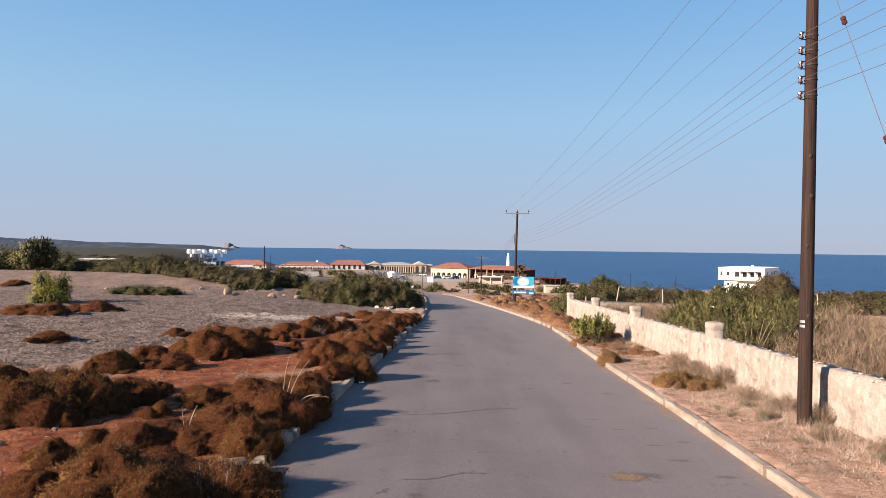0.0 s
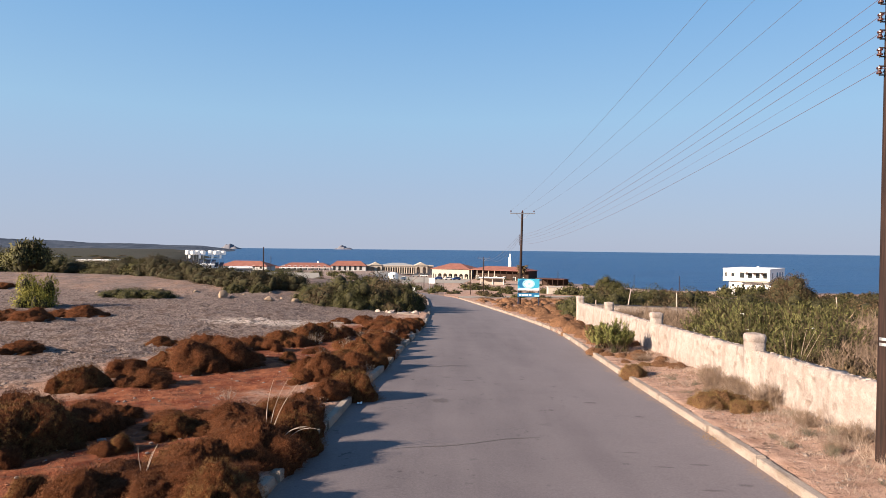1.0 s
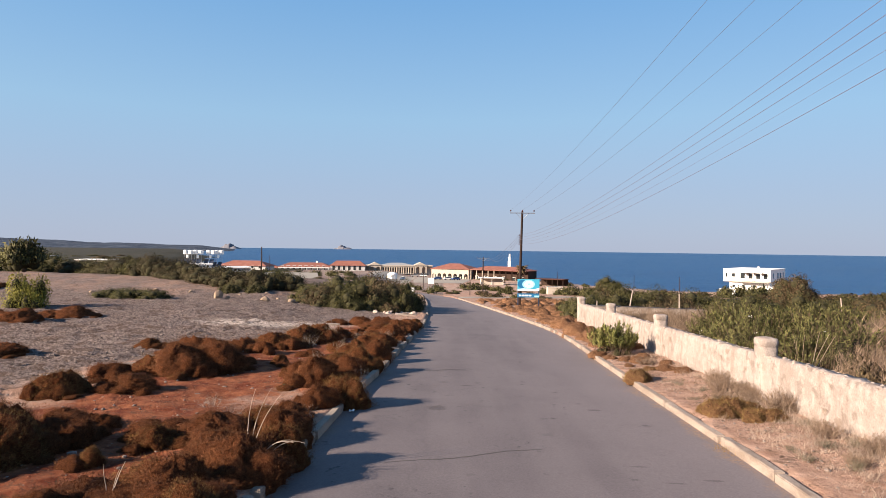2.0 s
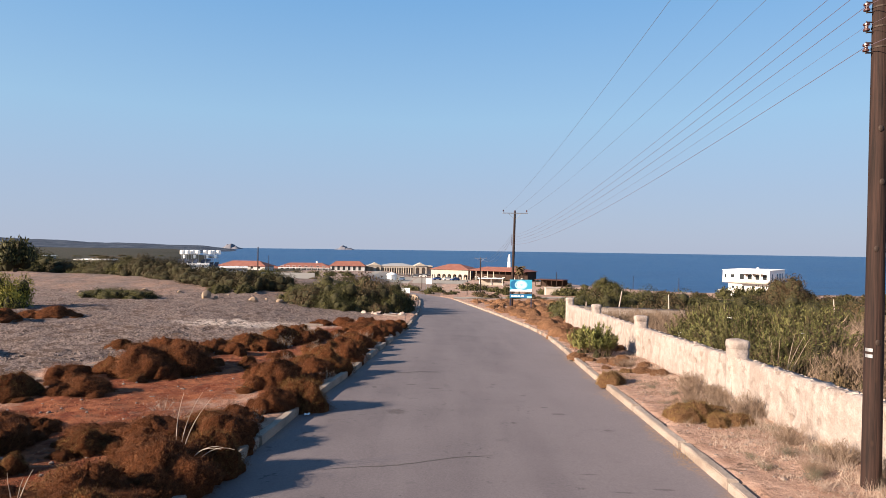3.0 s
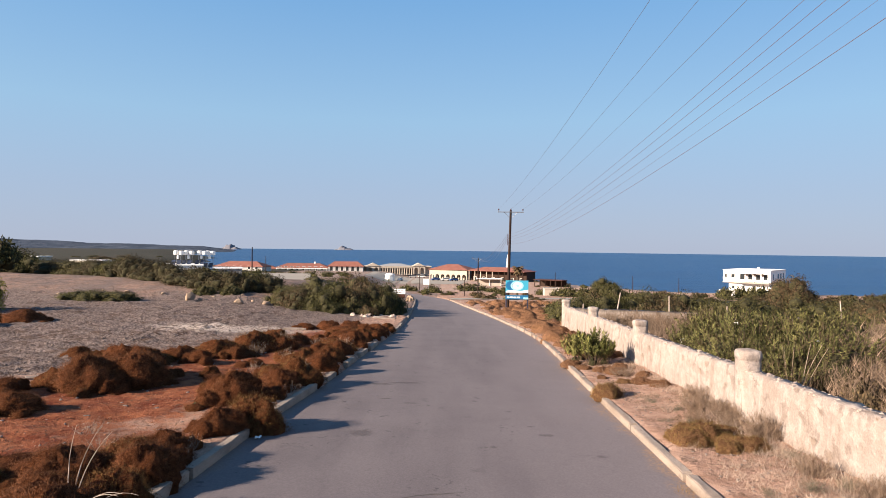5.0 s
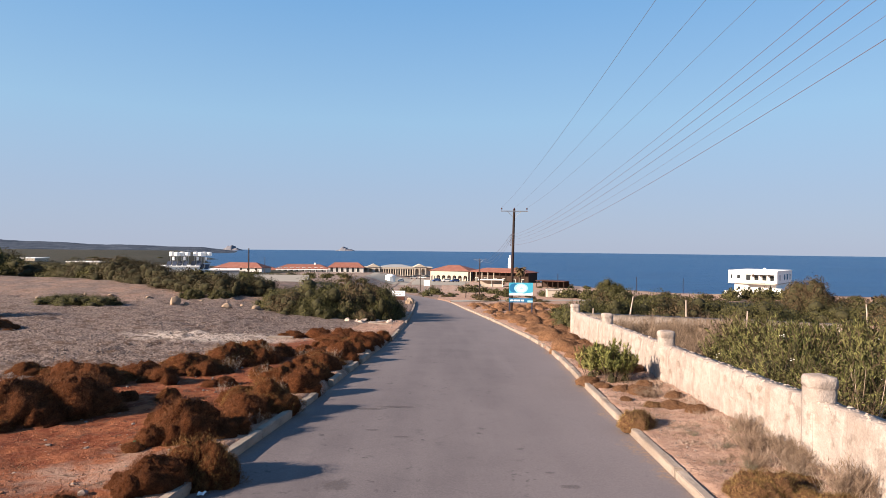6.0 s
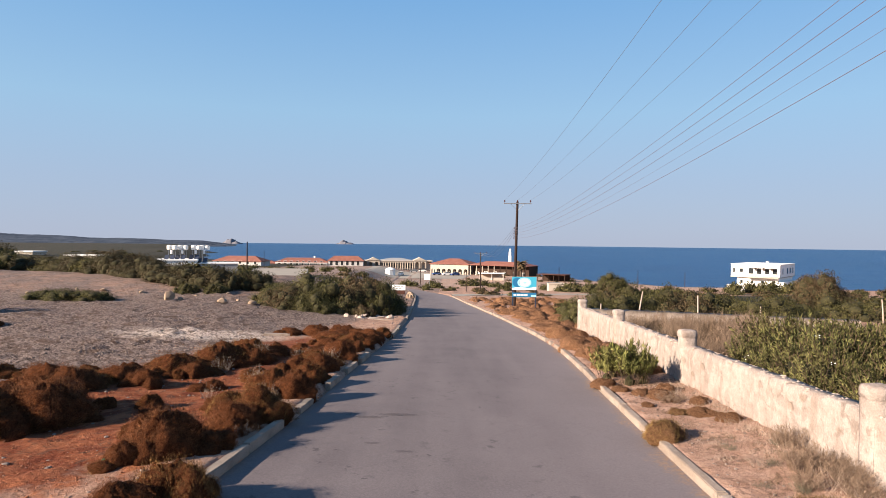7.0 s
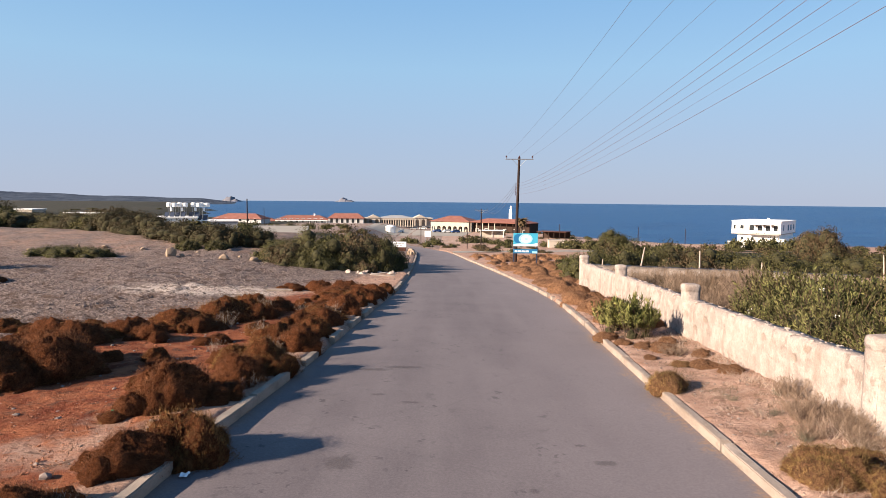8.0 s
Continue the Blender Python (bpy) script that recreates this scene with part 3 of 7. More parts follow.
def build_road():
    ys = spaced([(-60, 0, 3), (0, 60, 0.6), (60, 216, 3)])
    us = np.linspace(0, 1, 25)
    verts, edge, left = [], [], []
    for y in ys:
        a, b = float(along(y, LEFT_X)), float(along(y, RIGHT_X))
        for u in us:
            x = a + (b - a) * u
            verts.append((x, y, float(road_z(x, y)) + 0.03 * (1 - (2 * u - 1) ** 2)))
            edge.append(b - x)
            left.append(x - a)
    n = len(us)
    faces = [(r * n + c, r * n + c + 1, (r + 1) * n + c + 1, (r + 1) * n + c) for r in range(len(ys) - 1) for c in range(n - 1)]
    me = mesh_of("road", verts, faces, M_ROAD, True)
    me.attributes.new("edge", "FLOAT", "POINT").data.foreach_set("value", edge)
    me.attributes.new("left_edge", "FLOAT", "POINT").data.foreach_set("value", left)
    return tagged(new("road", me), "worn grey asphalt road with dusty edges", "road", kind="structure")


build_road()


def build_sea():
    verts, faces, rings, n = [(0, 300, -21.5)], [], (200, 600, 1200, 2200, 3400, 4850), 96
    for r in rings:
        verts += [(r * math.cos(2 * math.pi * k / n), r * math.sin(2 * math.pi * k / n), -21.5) for k in range(n)]
    faces += [(0, 1 + k, 1 + (k + 1) % n) for k in range(n)]
    for a in range(len(rings) - 1):
        faces += [(1 + a * n + k, 1 + (a + 1) * n + k, 1 + (a + 1) * n + (k + 1) % n, 1 + a * n + (k + 1) % n) for k in range(n)]
    return tagged(new("water", mesh_of("water", verts, faces, M_SEA)), "deep blue calm open sea", "sea", kind="structure")


build_sea()


def build_headland():
    """A long low scrub-covered ridge far along the coast."""
    verts, faces, cols, rows = [], [], 260, 22
    for c in range(cols):
        f = c / (cols - 1)
        u = -1.5 + 1.165 * f                      # bearing, sideways per metre ahead
        top = (64 * (1 - f) ** 1.15 + 3.5 * math.sin(f * 3.1) + 2.4 * math.sin(f * 23) + 1.6 * math.sin(f * 61) - 8.0 * float(ease(0.70, 0.86, f))) * min(1, (1 - f) * 20)
        for r in range(rows):
            g = r / (rows - 1)
            d = 2000 + 1100 * g
            h = -23 + (top + 23.0) * min(1.0, (1 - f) * 20) * math.sin(min(1, g * 1.25) * math.pi / 2) ** 1.3
            verts.append((u * d, d, h + (noise.noise((u * 40, g * 9, 0)) * 4.0 + noise.noise((u * 130, g * 20, 3.0)) * 2.5) * min(1.0, (1 - f) * 5) * g))
    for c in range(cols - 1):
        for r in range(rows - 1):
            faces.append((c * rows + r, (c + 1) * rows + r, (c + 1) * rows + r + 1, c * rows + r + 1))
    return tagged(new("backdrop_headland", mesh_of("backdrop_headland", verts, faces, M_HILL, True)), "low dark hazy scrub-covered headland along the coast", "hill", kind="structure")


build_headland()


def build_islet(u, d, width, height, seed):
    verts, faces, cols, rows = [], [], 36, 10
    for c in range(cols):
        f = c / (cols - 1) * 2 - 1
        for r in range(rows):
            g = r / (rows - 1) * 2 - 1
            k = max(0.0, 1 - f * f) ** 0.7 * max(0.0, 1 - g * g) ** 0.5
            h = height * k * (0.75 + 0.5 * noise.noise((f * 2.3 + seed, g * 1.5, seed))) * (1.25 if abs(f + 0.15) < 0.35 else 0.75)
            verts.append((u * d + f * width / 2, d + g * width * 0.4, -22.0 + h))
    for c in range(cols - 1):
        for r in range(rows - 1):
            faces.append((c * rows + r, (c + 1) * rows + r, (c + 1) * rows + r + 1, c * rows + r + 1))
    return tagged(new("islet", mesh_of("islet", verts, faces, M_ISLET, True)), "small hazy rocky islet out at sea", "islet", kind="structure")


build_islet(-0.347, 3600, 110, 34, 1.0)
build_islet(-0.163, 4300, 130, 26, 5.0)

# ---- kerbs ----


def kerb_mesh(seed, material):
    """One cast kerb stone, 1 m long, 0.17 wide, 0.24 high, with worn edges."""
    bm = boxed(-0.085, 0.085, -0.5, 0.5, -0.06, 0.18)
    long_edges = [e for e in bm.edges if abs(e.verts[0].co.y - e.verts[1].co.y) > 0.5]
    bmesh.ops.subdivide_edges(bm, edges=long_edges, cuts=7, use_grid_fill=True)
    top = [e for e in bm.edges if min(v.co.z for v in e.verts) > 0.17 and abs(e.verts[0].co.x) > 0.08 and abs(e.verts[1].co.x) > 0.08]
    bmesh.ops.bevel(bm, geom=top, offset=0.016, segments=2, affect="EDGES")
    for v in bm.verts:
        if v.co.z > 0:
            v.co.x += 0.018 * noise.noise((v.co.y * 4 + seed, v.co.x * 9, 3.0))
            v.co.z += 0.022 * noise.noise((v.co.y * 5 + seed, v.co.x * 11, 8.0))
    return from_bm("kerb_stone", bm, material, False)


KERB_MESHES = [kerb_mesh(3.7 * k, M_KERB) for k in range(4)]
OLD_KERB = [kerb_mesh(3.7 * k + 1.1, M_OLDKERB) for k in range(4)]


def stone_row(y0, y1, length):
    """Ends of kerb stones laid one after another."""
    n = max(1, round((y1 - y0) / length))
    return [(y0 + (y1 - y0) * k / n, y0 + (y1 - y0) * (k + 1) / n - 0.05) for k in range(n)]


def build_kerb(name, knots, side, spans, label, kit=None):
    parent = thing(name, label, "kerb", kind="structure")
    for k, (ya, yb) in enumerate(spans):
        pa, pb = (Vector((float(along(v, knots)) + side * 0.085, v, float(road_z(along(v, knots), v)))) for v in (ya, yb))
        d = pb - pa
        ob = new("kerb_stone", (kit or KERB_MESHES)[k % 4])
        ob.parent = parent
        yaw = math.atan2(-d.x, d.y)
        ob.matrix_world = Matrix.Translation((pa + pb) / 2 + Vector((rng.uniform(-0.02, 0.02), 0, rng.uniform(-0.035, 0.012)))) @ Euler((math.asin(d.z / d.length), rng.uniform(-0.03, 0.03), yaw + rng.uniform(-0.010, 0.010))).to_matrix().to_4x4() @ Matrix.Diagonal((1, d.length, 1, 1))
    return parent


build_kerb("kerb_right", RIGHT_X, 1, stone_row(-8, 12.7, 2.9) + [(12.7, 14.85), (15.0, 18.25), (18.3, 21.3), (22.05, 24.5), (24.55, 27.25), (27.8, 30.3), (30.35, 33.0), (33.05, 35.4), (36.2, 37.3), (38.2, 38.75), (39.6, 41.8)] + stone_row(42, 102, 2.9), "pale concrete kerb along the dusty verge")
build_kerb("kerb_left", LEFT_X, -1, stone_row(-8.2, 9.4, 1.9) + [(9.5, 11.05), (11.2, 13.0), (13.15, 14.35), (14.42, 16.95), (18.3, 20.08), (20.12, 21.95), (23.2, 24.7), (26.2, 27.5), (28.7, 30.3), (31.0, 32.8), (39.2, 41.0), (41.2, 43.0), (43.2, 45.2)], "grey concrete kerb half hidden by thorny shrubs", OLD_KERB)
build_kerb("kerb_far", LEFT_X, -1, stone_row(51.5, 150, 3.0), "far pale concrete kerb below the green bushes")

# ---- boundary wall ----
WALL = lambda y: 7.24 + 0.0412 * y + 0.33   # centre line of the wall
WALL_T = 0.42


def wall_top(y):
    return float(along(y, [(-20, 2.6), (5, 1.42), (18.3, 0.86), (27, 0.50), (35.5, 0.16), (44.6, -0.22)]))


def rubble(bm, x, y, z, r):
    """One rough stone."""
    made = bmesh.ops.create_icosphere(bm, subdivisions=1, radius=r)["verts"]
    s = rng.random() * 50
    turn = Euler((rng.random() * 6, rng.random() * 6, rng.random() * 6)).to_matrix()
    for v in made:
        k = 1 + 0.75 * noise.noise(v.co / r * 1.1 + Vector((s, s, s)))
        c = turn @ (v.co * k)
        v.co = Vector((x + c.x, y + c.y, z + c.z * 0.65))


def build_wall():
    parent = thing("wall_roadside", "rough cream rendered boundary wall with crumbling top", "wall", kind="structure")
    ys = np.arange(-14, 44.7, 0.16)
    rows = 9
    verts, faces = [], []
    for side in (-1, 1):
        for i, y in enumerate(ys):
            g, tp = gz(WALL(y), y) - 0.25, wall_top(y)
            for r in range(rows):
                f = r / (rows - 1)
                z = g + (tp - g) * f
                lump = 0.050 * noise.noise((y * 0.8, z * 1.3, side * 7.0)) + 0.022 * noise.noise((y * 3.5, z * 4.0, side * 3.0))
                if r == rows - 1:
                    z += 0.035 * noise.noise((y * 2.7, side * 2.0, 1.0)) + 0.025 * noise.noise((y * 9, side * 5.0, 4.0))
                taper = WALL_T / 2 + 0.03 * (1 - f) - (0.035 if r == rows - 1 else 0.0)
                verts.append((WALL(y) + side * (taper + lump), y, z))
    n = len(ys)
    for s in (0, 1):
        for i in range(n - 1):
            for r in range(rows - 1):
                a = s * n * rows + i * rows + r
                faces.append((a, a + rows, a + rows + 1, a + 1) if s else (a, a + 1, a + rows + 1, a + rows))
    off = n * rows
    for i in range(n - 1):
        a = i * rows + rows - 1
        faces.append((a, off + a, off + a + rows, a + rows))
    for i in (0, n - 1):
        for r in range(rows - 1):
            a = i * rows + r
            faces.append((a, a + 1, off + a + 1, off + a))
    part("wall_body", mesh_of("wall_body", verts, faces, M_WALL, True), M_WALL, parent)
    bm = bmesh.new()
    for y in np.arange(1, 44, 0.022):
        if rng.random() < 0.62 + 0.4 * noise.noise((y * 0.9, 0, 0)):
            rubble(bm, WALL(y) + rng.uniform(-0.17, 0.18), y, wall_top(y) - 0.015, rng.uniform(0.02, 0.05) * (1.6 if rng.random() < 0.1 else 1))
    ob = part("coping_rubble", bm, M_RUBBLE, parent, "loose pale rubble along the wall's top")
    tagged(ob, kind="stuff")
    return parent


wall = build_wall()


def build_pillar(y, w=0.46, h=0.46):
    """A squat pier on the wall with a rounded, slightly wider cap."""
    bm = bmesh.new()
    g = gz(WALL(y), y) - 0.2
    tp = wall_top(y)
    sides, x0 = 24, WALL(y) - 0.04
    prof = [(w / 2, g), (w / 2, tp + h * 0.46), (w / 2 * 0.97, tp + h * 0.50), (w / 2 * 1.06, tp + h * 0.56), (w / 2 * 1.07, tp + h * 0.84), (w / 2 * 0.98, tp + h * 0.95), (w / 2 * 0.62, tp + h), (0.02, tp + h + 0.01)]
    rings = []
    for i, (r, z) in enumerate(prof):
        ring = []
        for k in range(sides):
            a = 2 * math.pi * k / sides
            c, s = math.cos(a), math.sin(a)
            q = (abs(c) ** 5 + abs(s) ** 5) ** -0.2
            jit = 1 + 0.05 * noise.noise((c * 2 + y, s * 2, z * 3))
            ring.append(bm.verts.new((x0 + r * q * c * jit, y + r * q * s * jit, z + 0.015 * noise.noise((c * 3, s * 3, y + i)))))
        rings.append(ring)
    for a, b in zip(rings, rings[1:]):
        for k in range(sides):
            bm.faces.new((a[k], a[(k + 1) % sides], b[(k + 1) % sides], b[k]))
    bm.faces.new(rings[-1])
    return part("pillar", bm, M_WALL, wall, smooth=True)


for py, pw in ((0.9, 0.47), (9.65, 0.47), (18.66, 0.46), (27.38, 0.47), (35.97, 0.46), (44.7, 0.50)):
    build_pillar(py, pw)


def build_cross_wall():
    """The lower stone wall that leaves the roadside wall and closes the field."""
    parent = thing("wall_field", "low rough stone field wall", "wall", kind="structure")
    p0, p1 = Vector((9.5, 44.9)), Vector((23.0, 40.9))
    d = (p1 - p0).normalized()
    nrm = Vector((-d.y, d.x))
    verts, faces, n, rows = [], [], 100, 6
    for side in (-1, 1):
        for i in range(n):
            c = p0 + (p1 - p0) * i / (n - 1)
            g, tp = gz(c.x, c.y) - 0.2, -0.30 - 0.05 * i / (n - 1)
            for r in range(rows):
                z = g + (tp - g) * r / (rows - 1) + (0.05 * noise.noise((i * 0.5, side, 2.0)) if r == rows - 1 else 0)
                q = c + nrm * side * (0.2 + 0.05 * noise.noise((i * 0.3, z * 3, side * 4.0)))
                verts.append((q.x, q.y, z))
    for s in (0, 1):
        for i in range(n - 1):
            for r in range(rows - 1):
                a = s * n * rows + i * rows + r
                faces.append((a, a + rows, a + rows + 1, a + 1))
    off = n * rows
    faces += [(i * rows + rows - 1, off + i * rows + rows - 1, off + (i + 1) * rows + rows - 1, (i + 1) * rows + rows - 1) for i in range(n - 1)]
    faces += [((n - 1) * rows + r, (n - 1) * rows + r + 1, off + (n - 1) * rows + r + 1, off + (n - 1) * rows + r) for r in range(rows - 1)]
    part("wall_body", mesh_of("wall_body", verts, faces, M_WALL, True), M_WALL, parent)


build_cross_wall()

# ---- plants ----


def unit_rows(v):
    return v / np.maximum(np.linalg.norm(v, axis=1, keepdims=True), 1e-6)


def lumpy(d, seed, amount=0.44):
    """Radius of a billowing mat in the directions d: soft lobes with creases between them."""
    out = []
    for v in d:
        p = Vector((v[0], v[1], v[2] * 0.8))
        big = noise.noise(p * 1.5 + Vector((seed, seed * 2, 0)))
        fold = 0.42 - abs(noise.noise(p * 2.6 + Vector((0, seed, seed)))) - 0.75 * abs(noise.noise(p * 5.6 + Vector((seed, 0, seed * 3))))
        knob = 0.10 - 0.45 * abs(noise.noise(p * 11.0 + Vector((seed * 2, seed, 0))))
        out.append(amount * (0.85 * big + 0.85 * fold + 0.8 * knob))
    return 1.0 + np.array(out)


def soften(me, normals):
    """Gives dense growth the soft shading of its outer form."""
    me.polygons.foreach_set("use_smooth", [True] * len(me.polygons))
    me.normals_split_custom_set_from_vertices(normals.tolist())
    return me


def blades_mesh(name, pos, way, length, width, material, out=None):
    """Thin pointed blades, one triangle each."""
    n = len(pos)
    side = unit_rows(np.cross(way, nrng.normal(size=(n, 3))))
    if out is not None:
        side = side * np.where((np.cross(side, way) * out).sum(1) < 0, -1.0, 1.0)[:, None]
    a, b, c = pos - side * width[:, None] / 2, pos + side * width[:, None] / 2, pos + way * length[:, None]
    verts = np.stack([a, b, c], 1).reshape(-1, 3)
    me = mesh_of(name, verts.tolist(), np.arange(3 * n).reshape(-1, 3).tolist(), material)
    if out is not None:
        soften(me, np.repeat(unit_rows(out + 0.6 * unit_rows(np.cross(side, way))), 3, axis=0))
    return me


def leaves_mesh(name, pos, way, length, width, material, droop=0.0, out=None):
    """Pointed leaves, four corners each."""
    n = len(pos)
    side = unit_rows(np.cross(way, nrng.normal(size=(n, 3))))
    if out is not None:
        side = side * np.where((np.cross(way, side) * out).sum(1) < 0, -1.0, 1.0)[:, None]
    mid = pos + way * length[:, None] * 0.45
    tip = pos + way * length[:, None]
    tip[:, 2] -= droop * length
    verts = np.stack([pos, mid - side * width[:, None] / 2, tip, mid + side * width[:, None] / 2], 1).reshape(-1, 3)
    me = mesh_of(name, verts.tolist(), np.arange(4 * n).reshape(-1, 4).tolist(), material)
    if out is not None:
        soften(me, np.repeat(unit_rows(out + 0.6 * np.cross(way, side)), 4, axis=0))
    return me


def dome_core(name, seed, scale, flat, material, cols=30, rows=11):
    d = np.array([(math.cos(a) * math.cos(e), math.sin(a) * math.cos(e), math.sin(e)) for e in np.linspace(-0.25, math.pi / 2 - 0.05, rows) for a in np.linspace(0, 2 * math.pi, cols, endpoint=False)])
    v = d * (lumpy(d, seed) * scale)[:, None]
    v[:, 2] *= flat
    faces = [(r * cols + c, r * cols + (c + 1) % cols, (r + 1) * cols + (c + 1) % cols, (r + 1) * cols + c) for r in range(rows - 1) for c in range(cols)]
    faces.append(tuple((rows - 1) * cols + c for c in range(cols)))
    return mesh_of(name, v.tolist(), faces, material, True)


def cushion_meshes(seed, count, material, long=1.0, core=None, fine=True):
    """A dense thorny cushion, radius 1, height about 0.8: outer twigs and woody core."""
    d = unit_rows(nrng.normal(size=(count, 3)))
    d[:, 2] = np.abs(d[:, 2]) - 0.12
    d = unit_rows(d)
    r = lumpy(d, seed) * (nrng.uniform(0.88, 1.03, count) + 0.10 * nrng.rand(count) ** 9)
    pos = d * r[:, None]
    pos[:, 2] *= 0.80
    way = unit_rows(d + nrng.normal(size=(count, 3)) * 0.55 + np.array([0, 0, 0.35]))
    size = nrng.uniform(0.025, 0.080, count) * long
    return blades_mesh("thorny_shrub", pos, way, size, nrng.uniform(0.006, 0.013, count) * long ** 0.5, material, unit_rows(d * np.array([1, 1, 1.25]))), dome_core("woody_core", seed, 0.92, 0.80, core or M_CORE, *((30, 11) if fine else (16, 6)))


DENSE = [cushion_meshes(1.3 + 2.1 * k, 17000, M_THORN if k < 4 else M_OLIVETHORN, 0.85) for k in range(6)]
CUSHION = [cushion_meshes(11.3 + 2.1 * k, 6000, M_THORN, 1.05) for k in range(5)]
TUFT = [cushion_meshes(31.3 + 2.1 * k, 1100, M_THORN if k < 2 else M_OLIVETHORN, 2.2, None, False) for k in range(4)]
RUST = [cushion_meshes(20.3 + 2.1 * k, 900, M_THORN2, 1.8, M_MOSSCORE, False) for k in range(4)]
OLIVETH = [cushion_meshes(50.3 + 2.1 * k, 3300, M_OLIVETHORN, 1.25) for k in range(2)]
MOSSY = [cushion_meshes(40.3 + 2.1 * k, 8000, M_MOSS, 1.5, M_MOSSCORE) for k in range(2)]


def plant_cushion(x, y, r, h, kit, label, group, name="thorny_shrub"):
    k = rng.randrange(len(kit))
    ob = new(name, kit[k][0])
    ob.matrix_world = Matrix.Translation((x, y, gz(x, y) - 0.05 * r)) @ Matrix.Rotation(rng.random() * 6.28, 4, "Z") @ Matrix.Diagonal((r * rng.uniform(0.84, 1.14), r * rng.uniform(0.84, 1.06), max(h, 0.4 * r) * 1.05, 1))
    tagged(ob, label, "shrub", group)
    core = new("woody_core", kit[k][1])
    core.parent = ob
    return ob


# wide low mats that join the cushions
MATS = [(-4.0, 11.2, 0.95, 0.46), (-3.55, 12.1, 0.85, 0.52), (-4.7, 10.5, 0.80, 0.42), (-3.5, 10.4, 0.75, 0.46), (-4.3, 13.9, 0.80, 0.48), (-5.4, 14.1, 0.60, 0.38), (-3.6, 14.6, 0.60, 0.44), (-8.2, 12.5, 1.25, 0.66), (-7.3, 21.8, 1.15, 0.56), (-8.4, 25.3, 1.0, 0.46),
        (-6.5, 28.4, 1.05, 0.48), (-5.6, 30.5, 1.0, 0.50), (-2.95, 25.5, 0.75, 0.44), (-2.95, 29.4, 0.78, 0.42), (-2.75, 33.8, 0.72, 0.42), (-3.05, 21.8, 0.68, 0.42), (-3.8, 37.8, 1.1, 0.42), (-2.8, 36.2, 0.75, 0.40), (-3.8, 8.2, 0.9, 0.42), (-3.3, 31.6, 0.75, 0.38)]
BROWN = "dry reddish-brown thorny cushion shrub on red soil"
# x, y, radius, height of the cushions beside the kerb and on the red soil
NEAR_ROW = [(-2.85, 8.3, 0.66, 0.62), (-4.4, 7.9, 0.80, 0.60), (-3.6, 7.5, 0.55, 0.5), (-5.8, 9.1, 0.38, 0.38), (-5.7, 10.1, 0.28, 0.34), (-4.95, 10.0, 0.52, 0.5), (-3.75, 11.0, 0.62, 0.62), (-3.1, 11.9, 0.62, 0.66),
            (-2.75, 12.6, 0.48, 0.62), (-3.1, 9.9, 0.5, 0.55), (-4.0, 10.1, 0.46, 0.42), (-5.1, 13.4, 0.5, 0.37), (-5.6, 12.3, 0.23, 0.28), (-6.75, 14.7, 0.34, 0.3), (-7.45, 14.6, 0.5, 0.43), (-7.2, 12.2, 0.85, 0.85)]
NEAR_LEFT = [(-8.1, 11.7, 0.85, 0.90), (-7.7, 13.2, 0.75, 0.85), (-9.0, 12.4, 0.85, 0.9), (-6.75, 13.5, 0.5, 0.6), (-7.35, 11.3, 0.5, 0.5), (-8.7, 13.6, 0.7, 0.8), (-9.36, 17.4, 0.62, 0.66), (-9.4, 19.7, 0.55, 0.55), (-7.85, 18.0, 0.62, 0.45), (-8.5, 18.6, 0.35, 0.3), (-7.0, 21.6, 0.8, 0.95),
             (-7.9, 20.9, 0.85, 0.95), (-7.4, 22.6, 0.7, 0.8), (-8.6, 21.8, 0.6, 0.6), (-9.2, 25.1, 0.8, 0.75), (-8.3, 24.6, 0.7, 0.7), (-6.4, 22.0, 0.25, 0.32), (-7.9, 26.2, 0.7, 0.57), (-9.3, 27.0, 0.5, 0.33)]
MID_ROW = [(-6.95, 27.5, 0.9, 0.76), (-6.1, 27.0, 0.5, 0.5), (-6.8, 25.5, 0.45, 0.5), (-6.2, 29.2, 0.95, 0.95), (-5.5, 29.6, 0.7, 0.8), (-5.8, 31.3, 0.8, 0.8), (-5.0, 31.9, 0.6, 0.6), (-6.2, 38.6, 0.6, 0.39), (-4.9, 38.8, 0.75, 0.62),
           (-3.7, 38.6, 0.9, 0.7), (-2.9, 38.2, 0.6, 0.55), (-2.2, 37.2, 0.8, 0.62), (-1.75, 39.3, 0.5, 0.5), (-2.35, 34.8, 0.65, 0.7), (-2.4, 33.3, 0.6, 0.66), (-2.5, 31.2, 0.7, 0.78)]
KERB_ROW = [(-3.2, 30.4, 0.6, 0.52), (-2.55, 28.4, 0.55, 0.6), (-2.6, 26.6, 0.5, 0.6), (-3.25, 28.1, 0.54, 0.5), (-2.55, 24.6, 0.6, 0.7), (-3.4, 25.5, 0.6, 0.66), (-4.2, 26.7, 0.55, 0.42), (-4.9, 25.4, 0.39, 0.31), (-2.75, 22.2, 0.62, 0.7),
            (-2.95, 21.2, 0.5, 0.6), (-3.5, 22.6, 0.5, 0.5), (-2.8, 20.0, 0.34, 0.36), (-3.6, 19.7, 0.6, 0.8), (-4.2, 20.3, 0.45, 0.55), (-5.5, 23.0, 0.34, 0.38), (-4.1, 19.1, 0.3, 0.4)]
